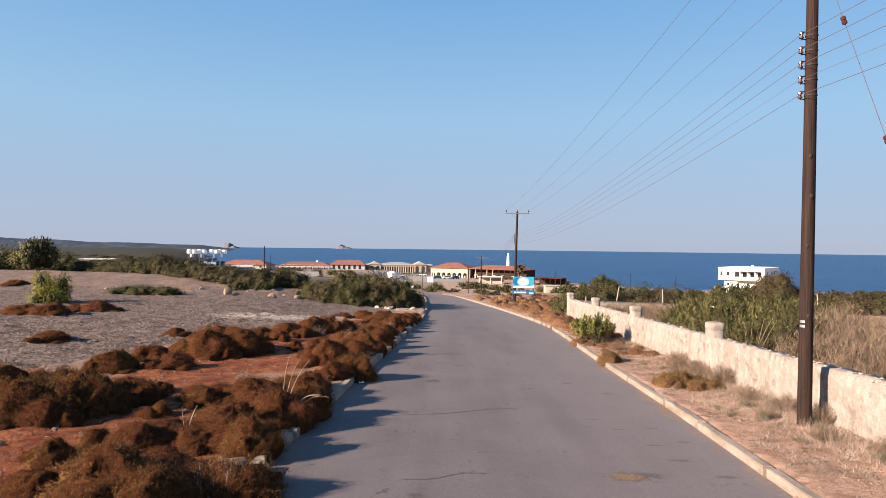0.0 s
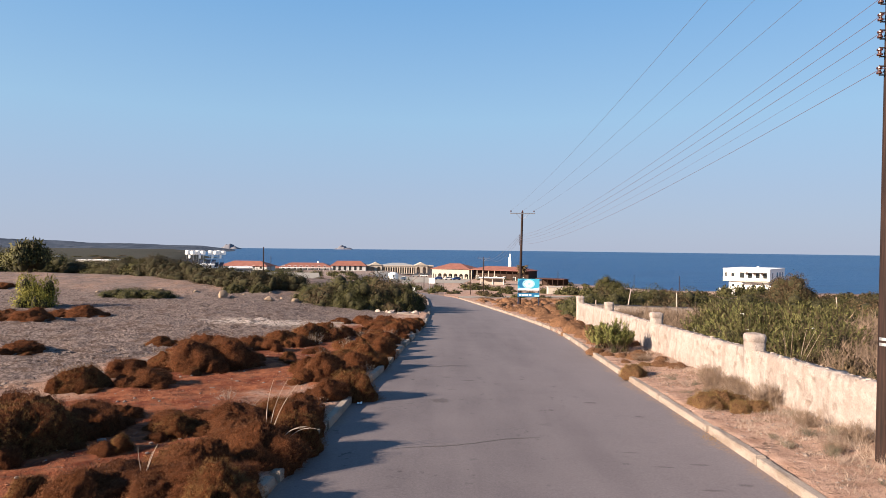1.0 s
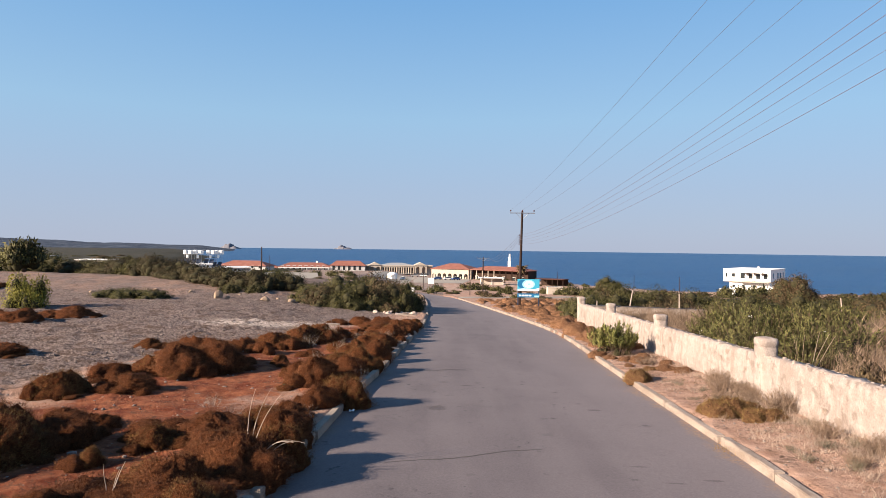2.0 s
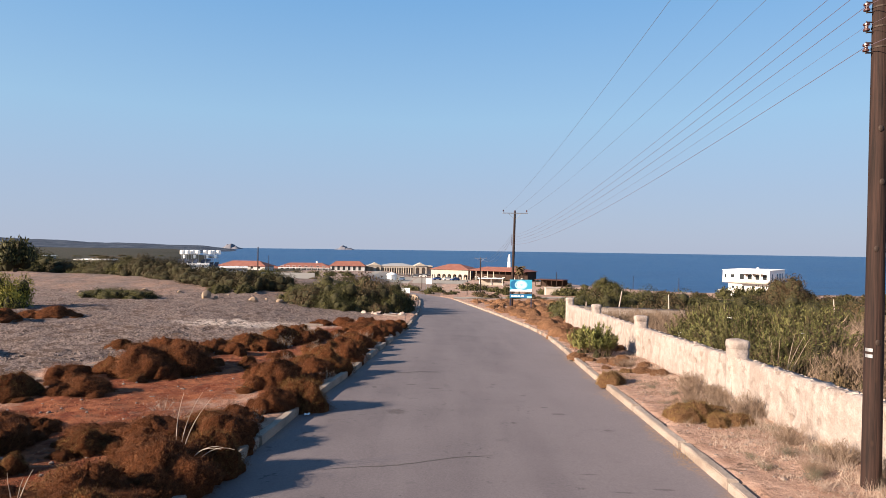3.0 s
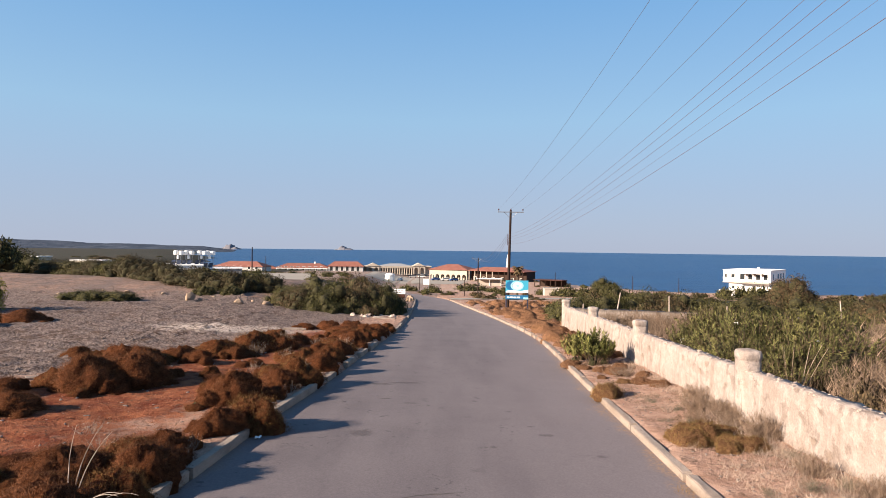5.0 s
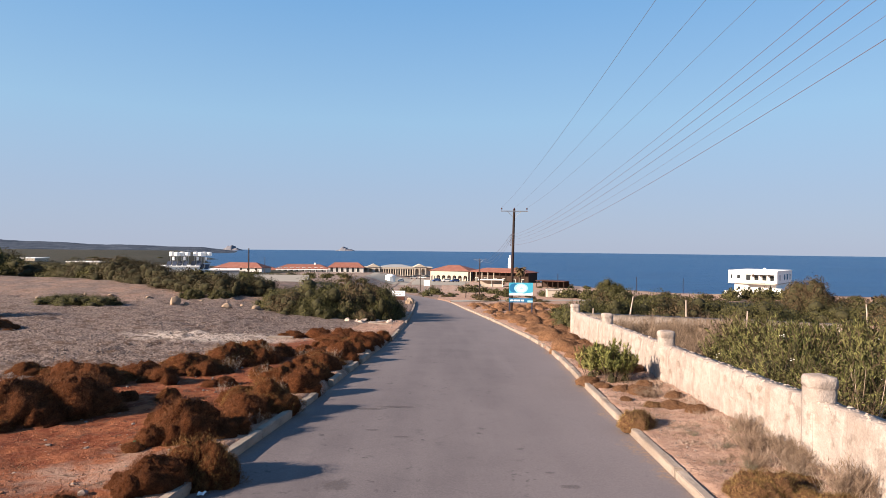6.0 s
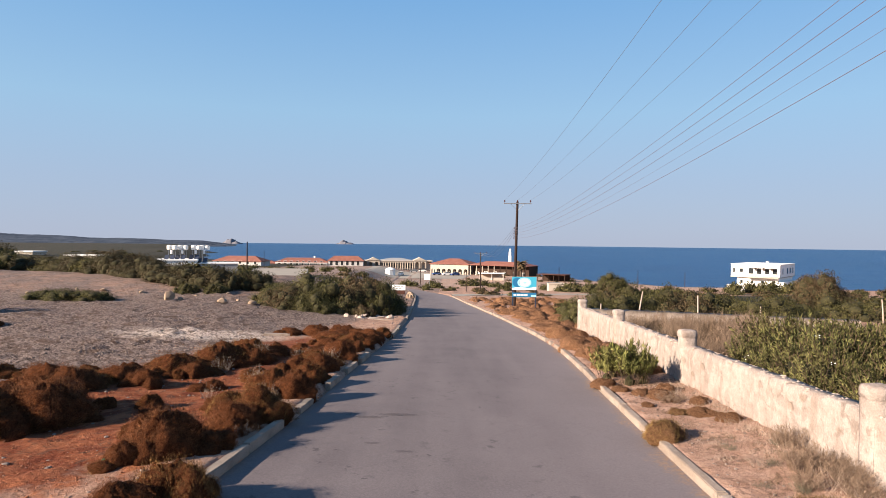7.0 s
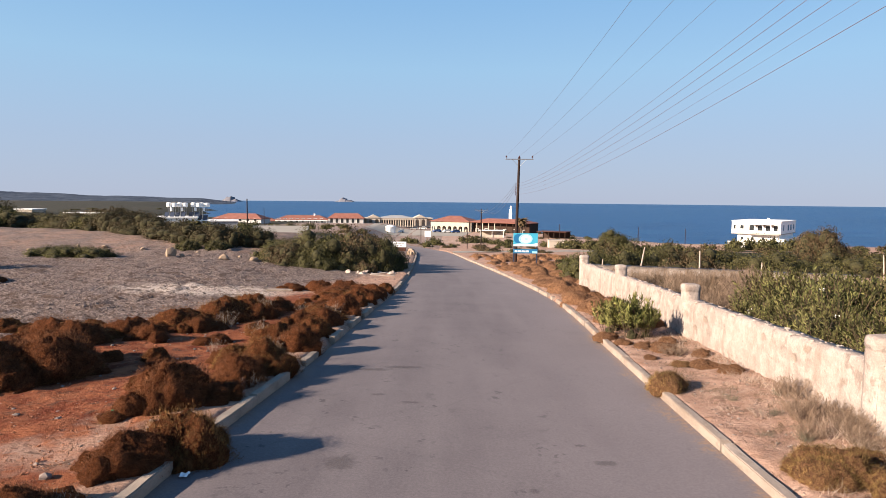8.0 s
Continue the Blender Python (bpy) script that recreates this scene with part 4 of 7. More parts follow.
LOW_ROW = [(-2.45, 17.35, 0.62, 0.86), (-2.95, 16.8, 0.46, 0.50), (-2.35, 17.95, 0.36, 0.5), (-3.75, 15.3, 0.30, 0.2), (-3.3, 15.0, 0.55, 0.5), (-3.05, 14.0, 0.6, 0.58), (-3.9, 12.9, 0.45, 0.4), (-3.4, 6.2, 0.55, 0.5), (-4.8, 6.6, 0.5, 0.4), (-4.3, 33.0, 0.5, 0.4), (-3.6, 34.6, 0.55, 0.4),
           (-3.5, 36.4, 0.6, 0.4), (-4.0, 23.8, 0.35, 0.3), (-14.9, 23.3, 0.85, 0.52), (-11.4, 26.3, 0.5, 0.45), (-21.2, 37.6, 1.15, 0.8), (-22.2, 34.6, 1.2, 0.75), (-24.0, 35.2, 1.1, 0.7), (-38.6, 55.7, 0.9, 0.62), (-1.95, 35.9, 0.5, 0.5)]
for rows_ in (NEAR_ROW, NEAR_LEFT, MID_ROW, KERB_ROW, LOW_ROW):
    for sx, sy, sr, sh in rows_:
        plant_cushion(sx, sy, sr, sh, DENSE if sy < 23 else OLIVETH if rng.random() < 0.30 else CUSHION, BROWN, "thorny shrubs beside the kerb")
for sx, sy, sr, sh in MATS:
    plant_cushion(sx, sy, sr, sh, DENSE, "wide low mat of dry brown thorny scrub", "thorny shrubs beside the kerb")
# lower lobes that run the cushions together into mats
for rows_ in (NEAR_ROW, NEAR_LEFT, MID_ROW, KERB_ROW, LOW_ROW):
    for sx, sy, sr, sh in rows_:
        if sr < 0.45:
            continue
        for _ in range(2):
            turn = rng.random() * 6.283
            lobe = sr * rng.uniform(0.42, 0.66)
            px, py = sx + math.cos(turn) * sr * 1.0, sy + math.sin(turn) * sr * 0.9
            if px + lobe < float(along(py, LEFT_X)) + 0.02:
                plant_cushion(px, py, lobe, sh * rng.uniform(0.42, 0.68), CUSHION if rng.random() < 0.8 else OLIVETH, "low spreading lobe of dry brown thorny scrub", "thorny shrubs beside the kerb")
# small low growth between the larger cushions
for rows_ in (NEAR_ROW, NEAR_LEFT, MID_ROW, KERB_ROW, LOW_ROW):
    for sx, sy, sr, sh in rows_:
        for _ in range(2 if sr > 0.45 else 1):
            turn, q = rng.random() * 6.283, sr * rng.uniform(0.85, 1.35)
            px, py, pr = sx + math.cos(turn) * q * 1.15, sy + math.sin(turn) * q, rng.uniform(0.14, 0.34)
            if px + pr < float(along(py, LEFT_X)) - 0.30:
                plant_cushion(px, py, pr, pr * rng.uniform(0.6, 1.0), TUFT, "small low tuft of brown thorny scrub", "low thorny tufts", "thorny_tuft")

RUSTY = "rust-coloured dry thorny shrub on the verge"
placed = []
tries = 0
while len(placed) < 290 and tries < 9000:
    tries += 1
    y = 29 + 58 * rng.random() ** 1.15
    lo = float(along(y, RIGHT_X)) + 0.75
    hi = WALL(y) - 0.75 if y < 45.5 else lo + 5.0 + 0.16 * (y - 45)
    if hi <= lo:
        continue
    x = rng.uniform(lo, hi)
    r = 0.20 + 0.70 * rng.random() ** 1.7
    if all((x - a) ** 2 + (y - b) ** 2 > (0.42 * (r + c)) ** 2 for a, b, c in placed):
        placed.append((x, y, r))
        plant_cushion(x, y, r, r * rng.uniform(0.45, 1.0), RUST, RUSTY, "rusty verge shrubs", "verge_shrub")

for _ in range(26):
    y = rng.uniform(30, 58)
    lo = float(along(y, RIGHT_X)) + 0.9
    x = rng.uniform(lo, WALL(y) - 1.1 if y < 45.5 else lo + 3.5)
    plant_cushion(x, y, rng.uniform(0.6, 1.0), rng.uniform(0.26, 0.42), RUST, "wide low rust-coloured mat of dry verge scrub", "rusty verge shrubs", "verge_shrub")

MOSSL = "low yellow-green dry scrub on the dusty verge"
for sx, sy, sr, sh in ((5.88, 21.55, 0.40, 0.42), (6.28, 16.85, 0.38, 0.38), (6.66, 17.0, 0.42, 0.48), (6.95, 16.6, 0.32, 0.28), (7.2, 16.35, 0.34, 0.30), (6.5, 17.45, 0.30, 0.34), (6.75, 16.2, 0.28, 0.26), (6.1, 17.2, 0.22, 0.2), (7.0, 23.6, 0.30, 0.16), (7.35, 17.5, 0.3, 0.2)):
    plant_cushion(sx, sy, sr, sh, MOSSY, MOSSL, "verge scrub", "low_scrub")
for sx, sy, sr, sh in ((7.2, 25.4, 0.42, 0.30), (6.8, 25.9, 0.30, 0.22), (7.45, 23.3, 0.36, 0.26), (7.75, 22.7, 0.34, 0.22), (6.4, 26.4, 0.28, 0.2), (6.1, 27.2, 0.36, 0.28), (7.6, 26.2, 0.34, 0.3), (6.5, 24.4, 0.2, 0.14), (7.9, 24.6, 0.3, 0.24)):
    plant_cushion(sx, sy, sr, sh, RUST, "low rust-brown dry scrub on the dusty verge", "rusty verge shrubs", "verge_shrub")


def bush_meshes(seed, leaves, leaf, material, lobes=18, flat=0.8):
    """A leafy bush, radius 1: lobes of small leaves over a core painted shade-dark."""
    lr = random.Random(seed)
    cs = []
    for _ in range(lobes):
        a, e = lr.random() * 6.283, math.asin(lr.random() * 0.95)
        q = lr.uniform(0.42, 0.86)
        cs.append((q * math.cos(a) * math.cos(e), q * math.sin(a) * math.cos(e), q * math.sin(e) * flat + 0.06, lr.uniform(0.20, 0.36)))
    cs = np.array(cs)
    pick = nrng.choice(len(cs), leaves, p=cs[:, 3] ** 2 / (cs[:, 3] ** 2).sum())
    d = unit_rows(nrng.normal(size=(leaves, 3)))
    pos = cs[pick, :3] + d * (cs[pick, 3] * (nrng.uniform(0.66, 1.10, leaves) + 0.22 * nrng.rand(leaves) ** 5))[:, None]
    keep = pos[:, 2] > -0.02
    pos, d = pos[keep], d[keep]
    out = unit_rows(d + nrng.normal(size=pos.shape) * 0.6 + np.array([0, 0, 0.3]))
    n = len(pos)
    crown = leaves_mesh("leaves", pos, out, nrng.uniform(0.7, 1.4, n) * leaf, nrng.uniform(0.45, 0.8, n) * leaf, material, 0.0, unit_rows(d + 0.5 * unit_rows(pos + np.array([0, 0, 0.2]))))
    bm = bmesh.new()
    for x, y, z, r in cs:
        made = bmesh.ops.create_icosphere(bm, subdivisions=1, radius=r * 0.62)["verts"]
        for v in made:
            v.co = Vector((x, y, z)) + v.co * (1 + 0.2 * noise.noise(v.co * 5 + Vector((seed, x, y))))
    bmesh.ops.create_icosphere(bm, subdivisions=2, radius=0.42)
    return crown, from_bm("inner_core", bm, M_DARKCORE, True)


LENTISK = [bush_meshes(60 + k, 10500, 0.043, M_LENTISK, 40) for k in range(4)]
OLIVEB = [bush_meshes(80 + k, 6500, 0.050, M_OLIVE, 30) for k in range(3)]
HEDGE = [bush_meshes(160 + k, 7500, 0.045, M_HEDGE, 34) for k in range(3)]
JUNIPER = [bush_meshes(71, 7000, 0.045, M_JUNIPER)]
DRYB = [bush_meshes(85 + k, 1500, 0.085, M_OLIVE, 18) for k in range(3)]
FARB = [bush_meshes(90 + k, 640, 0.15, M_LENTISK, 18) for k in range(3)] + [bush_meshes(95 + k, 640, 0.15, M_OLIVE, 18) for k in range(2)]


def plant_bush(x, y, r, h, kit, label, group, name="green_bush", category="bush", sink=0.12):
    k = rng.randrange(len(kit))
    ob = new(name, kit[k][0])
    ob.matrix_world = Matrix.Translation((x, y, gz(x, y) - sink * h)) @ Matrix.Rotation(rng.random() * 6.28, 4, "Z") @ Matrix.Diagonal((r * rng.uniform(0.9, 1.12), r * rng.uniform(0.9, 1.12), h * 1.15, 1))
    tagged(ob, label, category, group)
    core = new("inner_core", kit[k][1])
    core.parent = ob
    return ob


GREEN = "dense dark green mastic bush"
for bx, by, br, bh in ((-11.6, 54.4, 1.8, 1.4), (-10.2, 53.4, 1.9, 1.7), (-8.4, 53.0, 1.9, 2.0), (-6.8, 53.6, 2.2, 2.4), (-5.0, 54.2, 2.1, 2.5), (-3.7, 53.8, 1.5, 2.0), (-2.75, 54.8, 1.1, 1.6), (-5.8, 56.6, 2.6, 3.0), (-8.6, 56.8, 2.8, 2.7), (-3.5, 57.6, 1.7, 2.5), (-4.6, 61.5, 2.4, 2.7), (-7.5, 62.5, 2.8, 2.7), (-11.5, 58.6, 2.4, 1.5), (-4.4, 52.3, 0.9, 0.9), (-7.2, 51.9, 1.0, 0.9)):
    plant_bush(bx, by, br, bh, LENTISK if rng.random() < 0.75 else OLIVEB, GREEN + " beside the road", "bushes beside the road")
for bx, by, br, bh in ((-14.6, 60.8, 2.0, 1.5), (-15.8, 61.6, 2.0, 2.0), (-16.5, 59.6, 1.9, 1.8), (-18.2, 60.2, 2.1, 1.8), (-20.4, 61.5, 2.4, 1.6), (-22.8, 63.2, 2.3, 1.6), (-24.3, 64.6, 2.3, 1.5), (-25.9, 65.6, 2.3, 1.55), (-27.2, 66.6, 2.3, 1.9), (-28.7, 67.5, 2.4, 2.2), (-30.2, 68.4, 2.4, 2.4), (-31.8, 69.2, 2.5, 2.45), (-33.5, 70.2, 2.5, 2.1), (-35.2, 71.0, 2.6, 1.95), (-37.1, 72.0, 2.6, 1.8), (-39.0, 73.0, 2.7, 1.8), (-41, 73.8, 2.7, 1.75), (-43, 74.5, 2.8, 1.65), (-48, 76, 3.2, 2.6),
                       (-34.5, 83, 3.4, 1.9), (-40, 86, 3.6, 3.0), (-46, 88, 3.6, 2.3), (-53, 90, 3.8, 2.2), (-60, 92, 4.0, 3.8), (-68, 95, 4.2, 4.0)):
    plant_bush(bx, by, br, bh, LENTISK if rng.random() < 0.15 else HEDGE, "dark olive-brown scrub bush along the gravel flat", "scrub along the flat")
for bx, by, br, bh in ((-23.4, 51.6, 1.5, 0.85), (-25.2, 51.4, 1.6, 0.95), (-27.0, 51.8, 1.5, 0.85), (-19.0, 57.0, 1.3, 0.9), (-16.8, 57.2, 1.2, 0.8)):
    plant_bush(bx, by, br, bh, LENTISK, "low spreading green shrub on gravel", "low shrubs on gravel")
plant_bush(-27.3, 42.5, 1.9, 2.6, JUNIPER, "bright yellowish-green juniper bush on gravel", "")
for bx, by, br, bh in ((10.5, 48.5, 1.9, 1.9), (12.6, 50.5, 2.2, 2.3), (15.2, 51.5, 2.3, 2.4), (18.0, 51.0, 2.3, 2.3), (20.8, 52.5, 2.4, 2.2), (23.5, 51.5, 2.3, 2.0), (26.0, 53.5, 2.4, 2.0), (11.6, 54.5, 2.0, 2.2), (14.5, 57.0, 2.5, 2.5), (19.0, 57.5, 2.6, 2.4), (24.0, 58.5, 2.6, 2.1), (28.5, 58.0, 2.4, 2.0), (31.5, 56.0, 2.4, 1.9), (38, 60, 2.6, 2.0), (42, 62, 2.6, 2.0), (36, 54, 2.4, 1.8), (41, 54, 2.6, 1.8), (46, 58, 2.8, 1.9), (17.0, 64, 2.6, 2.8), (50, 64, 3.0, 2.0)):
    plant_bush(bx, by, br, bh, LENTISK if rng.random() < 0.72 else OLIVEB, GREEN + " beyond the field wall", "bushes beyond the wall")

# scrub further off, thinning towards the shore
for _ in range(90):
    y = rng.uniform(72, 175)
    x = -rng.uniform(0.30, 1.15) * y
    if -64 < x < -40 and 118 < y < 152:
        continue
    plant_bush(x, y, rng.uniform(1.8, 3.4), rng.uniform(1.1, 2.0), FARB, "far dark scrub bush on the slope", "far scrub", "scrub_bush")
for _ in range(105):
    y = rng.uniform(60, 190)
    x = rng.uniform(6 + 0.18 * y, 40 + 0.55 * y)
    if 88 < x < 130 and y > 196:
        continue
    plant_bush(x, y, rng.uniform(1.2, 2.6), rng.uniform(0.7, 1.7), FARB, "far dark scrub bush on the slope", "far scrub", "scrub_bush")
for _ in range(150):
    x, y = rng.uniform(-60, 70), rng.uniform(100, 300)
    if float(along(y, LEFT_X)) - 4 < x < float(along(y, RIGHT_X)) + 3 or (-34 < x < 10 and y > 205) or not -0.20 * y < x < 0.28 * y:
        continue
    plant_bush(x, y, rng.uniform(0.6, 2.0), rng.uniform(0.5, 1.2), FARB, "far olive-green shrub near the buildings", "shrubs near the buildings", "scrub_bush")
for px_, y, r, h in ((-0.315, 150, 2.2, 2.0), (-0.300, 158, 2.6, 2.2), (-0.285, 165, 2.4, 2.4), (-0.268, 170, 2.6, 2.0), (-0.250, 172, 2.2, 1.9), (-0.232, 180, 2.4, 2.2), (-0.205, 190, 2.4, 2.0), (-0.180, 200, 2.2, 1.8), (-0.150, 210, 2.4, 1.9), (-0.125, 205, 2.2, 1.8),
                     (-0.055, 195, 2.4, 2.2), (-0.043, 190, 2.2, 1.8), (-0.015, 180, 2.6, 2.4), (-0.003, 175, 2.0, 1.8), (0.050, 200, 2.8, 2.2), (0.066, 205, 2.6, 2.0), (0.085, 190, 2.2, 1.8), (0.10, 170, 2.0, 2.0), (0.032, 215, 2.4, 1.8), (0.018, 150, 1.2, 1.0), (-0.018, 150, 1.4, 1.4), (0.455, 150, 2.6, 2.9), (0.475, 152, 2.8, 3.0), (0.497, 148, 2.6, 2.9), (0.518, 150, 2.8, 3.1), (0.54, 146, 2.8, 3.2), (0.19, 150, 2.2, 2.2), (0.205, 145, 2.4, 2.6), (0.232, 140, 2.4, 2.4), (0.165, 165, 2.0, 2.0)):
    plant_bush(px_ * y, y, r, h, FARB[:3], "far green shrub near the buildings", "shrubs near the buildings", "scrub_bush")
for _ in range(28):
    y = rng.uniform(180, 900)
    x = -0.40 * y - rng.uniform(0, 0.6 * y)
    plant_bush(x, y, rng.uniform(4, 9), rng.uniform(1.5, 3.0), FARB, "far dark scrub thicket on the coast", "coastal thickets", "scrub_bush")


def oleander_meshes(seed, stems=190, shoots=4, per=13, material=None, leaf=0.74, core=0.68):
    """Upright branching stems ending in whorls of long narrow leaves, height 1, spread 1."""
    lr = np.random.RandomState(seed)
    bm = bmesh.new()
    pos, way, tips, form = [], [], [], []
    for _ in range(stems):
        a, lean = lr.rand() * 6.283, lr.rand() ** 0.6 * 0.85
        top = Vector((math.cos(a) * lean, math.sin(a) * lean, (0.55 + 0.45 * lr.rand()) * (1 - 0.28 * lean)))
        root = Vector((math.cos(a) * lean * 0.3, math.sin(a) * lean * 0.3, 0))
        tube(bm, root, top * 0.97, 0.008, 0.004, 4, False)
        ends = [(root.lerp(top, 0.70), top)]
        for _ in range(shoots - 1):
            p = root.lerp(top, lr.uniform(0.25, 0.8))
            q = p + Vector((lr.normal() * 0.11, lr.normal() * 0.11, lr.uniform(0.10, 0.24)))
            tube(bm, p, q, 0.005, 0.003, 4, False)
            ends.append((p.lerp(q, 0.25), q))
        tips.append(top)
        for p, q in ends:
            axis = (q - p).normalized()
            side = (Vector((q.x, q.y, (q.z - 0.35) * 0.9)).normalized() * 1.1 + Vector(lr.normal(size=3) * 0.45)).normalized()
            for k in range(per):
                f = (k / per) ** 0.7
                b = k * 2.4 + lr.rand()
                w = Vector((math.cos(b), math.sin(b), 0)) * (1.05 - 0.6 * f) + axis * (0.25 + 0.9 * f)
                pos.append(p.lerp(q, f))
                way.append(w.normalized())
                form.append(side + w.normalized() * 0.35)
    pos, way = np.array(pos), np.array(way)
    n = len(pos)
    crown = leaves_mesh("leaves", pos, way, lr.uniform(0.060, 0.105, n) * leaf, lr.uniform(0.017, 0.026, n) * leaf, material or M_OLEANDER, 0.12, unit_rows(np.array(form)))
    fl = bmesh.new()
    for t in lr.permutation(len(tips))[:1]:
        for _ in range(4):
            q = tips[t] + Vector(lr.normal(size=3) * 0.020)
            made = bmesh.ops.create_icosphere(fl, subdivisions=1, radius=0.013)["verts"]
            for v in made:
                v.co = q + Vector((v.co.x, v.co.y, v.co.z * 0.6))
    # the added dark dome gives shade-coloured gaps between the leaves
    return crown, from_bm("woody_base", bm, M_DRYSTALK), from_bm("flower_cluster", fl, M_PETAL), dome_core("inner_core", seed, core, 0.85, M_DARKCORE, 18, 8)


OLEANDER = [oleander_meshes(5 + k) for k in range(3)]
YOUNG = [oleander_meshes(15 + k, 30, 5, 16, M_OLEANDER2, 1.45, 0.20) for k in range(2)]


def plant_oleander(x, y, r, h, label, flowers=True):
    kit = OLEANDER if flowers else YOUNG
    k = rng.randrange(len(kit))
    ob = new("oleander_bush", kit[k][0])
    ob.matrix_world = Matrix.Translation((x, y, gz(x, y) - 0.03)) @ Matrix.Rotation(rng.random() * 6.28, 4, "Z") @ Matrix.Diagonal((r * 1.25, r * 1.25, h, 1))
    tagged(ob, label, "bush", "oleander bushes")
    for me in (kit[k][1], kit[k][3]) + ((kit[k][2],) if flowers else ()):
        child = new(me.name.split(".")[0], me)
        child.parent = ob
        tagged(child, kind="stuff")
    return ob


for bx, by, br, bh in ((9.95, 22.8, 1.15, 1.9), (11.0, 24.4, 1.5, 2.5), (12.6, 23.6, 1.6, 2.5), (13.4, 25.6, 1.7, 2.45), (11.4, 26.8, 1.5, 2.5), (10.3, 21.0, 1.1, 1.75), (11.8, 21.5, 1.5, 2.1), (15.6, 26.5, 1.6, 2.3), (9.9, 25.2, 1.0, 1.9)):
    plant_oleander(bx, by, br, bh, "tall oleander bush with a few white flowers behind the wall")
for bx, by, br, bh in ((6.40, 28.0, 0.55, 1.30), (6.88, 27.2, 0.62, 1.55), (7.3, 27.3, 0.55, 1.25), (6.75, 28.6, 0.5, 1.1)):
    plant_oleander(bx, by, br, bh, "small bright green oleander on the verge", False)


def grass_mesh(name, spots, count, spread, tall, material, wide=0.012, lean=0.35):
    """Many dry blades in tufts, as one mesh; spots are (x, y, size)."""
    pos, way, ln, wd = [], [], [], []
    for x, y, s in spots:
        m = max(3, int(count * s))
        p = nrng.normal(size=(m, 2)) * spread * s
        for dx, dy in p:
            pos.append((x + dx, y + dy, gz(x + dx, y + dy) - 0.02))
        w = np.concatenate([nrng.normal(size=(m, 2)) * lean, np.ones((m, 1))], 1)
        way.append(unit_rows(w))
        ln.append(nrng.uniform(0.45, 1.1, m) * tall * s)
        wd.append(nrng.uniform(0.6, 1.3, m) * wide)
    return blades_mesh(name, np.array(pos), np.concatenate(way), np.concatenate(ln), np.concatenate(wd), material)


def verge_spots(n, y0, y1, bias):
    out = []
    for _ in range(n):
        y = rng.uniform(y0, y1)
        lo, hi = float(along(y, RIGHT_X)) + 0.45, WALL(y) - 0.35
        out.append((lo + (hi - lo) * rng.random() ** bias, y, rng.uniform(0.5, 1.25)))
    return out


tagged(new("dry_grass", grass_mesh("dry_grass", verge_spots(170, 3, 22, 0.55) + verge_spots(190, 5, 15.5, 0.45) + verge_spots(90, 22, 46, 0.6), 46, 0.10, 0.17, M_STRAW, 0.006, 0.75)), "bleached dry grass tufts on the dusty verge", "grass", kind="stuff")
tagged(new("brown_weeds", grass_mesh("brown_weeds", verge_spots(760, 4, 46, 0.75), 34, 0.15, 0.13, M_DRYSTALK, 0.010, 1.1)), "low brown withered weeds on the dusty verge", "weeds", kind="stuff")
tagged(new("dry_weeds", grass_mesh("dry_weeds", [(WALL(y) - 0.45 - 0.5 * rng.random(), y, rng.uniform(0.6, 1.2)) for y in list(np.arange(7, 20, 0.22)) + list(np.arange(20, 27, 0.6))], 60, 0.12, 0.36, M_STRAW, 0.006, 0.55)), "pale dry weeds against the wall's foot", "weeds", kind="stuff")


def twig_bush_mesh(seed, stems=150, material=None, twigs=16):
    """A dry, much-branched bush of bare twigs, height 1, spread 1."""
    lr = np.random.RandomState(seed)
    pos, way, ln, wd = [], [], [], []
    for _ in range(stems):
        a, lean = lr.rand() * 6.283, lr.rand() ** 0.6
        root = np.array([math.cos(a), math.sin(a), 0]) * lean * 0.35
        top = np.array([math.cos(a) * lean * 0.9, math.sin(a) * lean * 0.9, (0.55 + 0.45 * lr.rand()) * (1 - 0.3 * lean)])
        pos.append(root), way.append((top - root) / np.linalg.norm(top - root)), ln.append(np.linalg.norm(top - root)), wd.append(0.016)
        for k in range(twigs):
            f = 0.25 + 0.75 * lr.rand()
            w = np.append(lr.normal(size=2) * 0.8, 0.7 + 0.4 * lr.rand())
            pos.append(root + (top - root) * f), way.append(w / np.linalg.norm(w)), ln.append(lr.uniform(0.08, 0.26)), wd.append(lr.uniform(0.008, 0.018))
    return blades_mesh("twig_bush", np.array(pos), np.array(way), np.array(ln), np.array(wd), material or M_TWIG)


TWIGS = [twig_bush_mesh(31 + k) for k in range(3)]
SPARSE = [twig_bush_mesh(231 + k, 34, M_PALETWIG, 7) for k in range(3)]
WEEDS = [twig_bush_mesh(131 + k, 60, M_WEED) for k in range(2)]


def plant_twigs(x, y, r, h, label, group, kit, name="twig_bush"):
    ob = new(name, kit[rng.randrange(len(kit))])
    ob.matrix_world = Matrix.Translation((x, y, gz(x, y) - 0.03)) @ Matrix.Rotation(rng.random() * 6.28, 4, "Z") @ Matrix.Diagonal((r, r, h, 1))
    return tagged(ob, label, "bush", group)


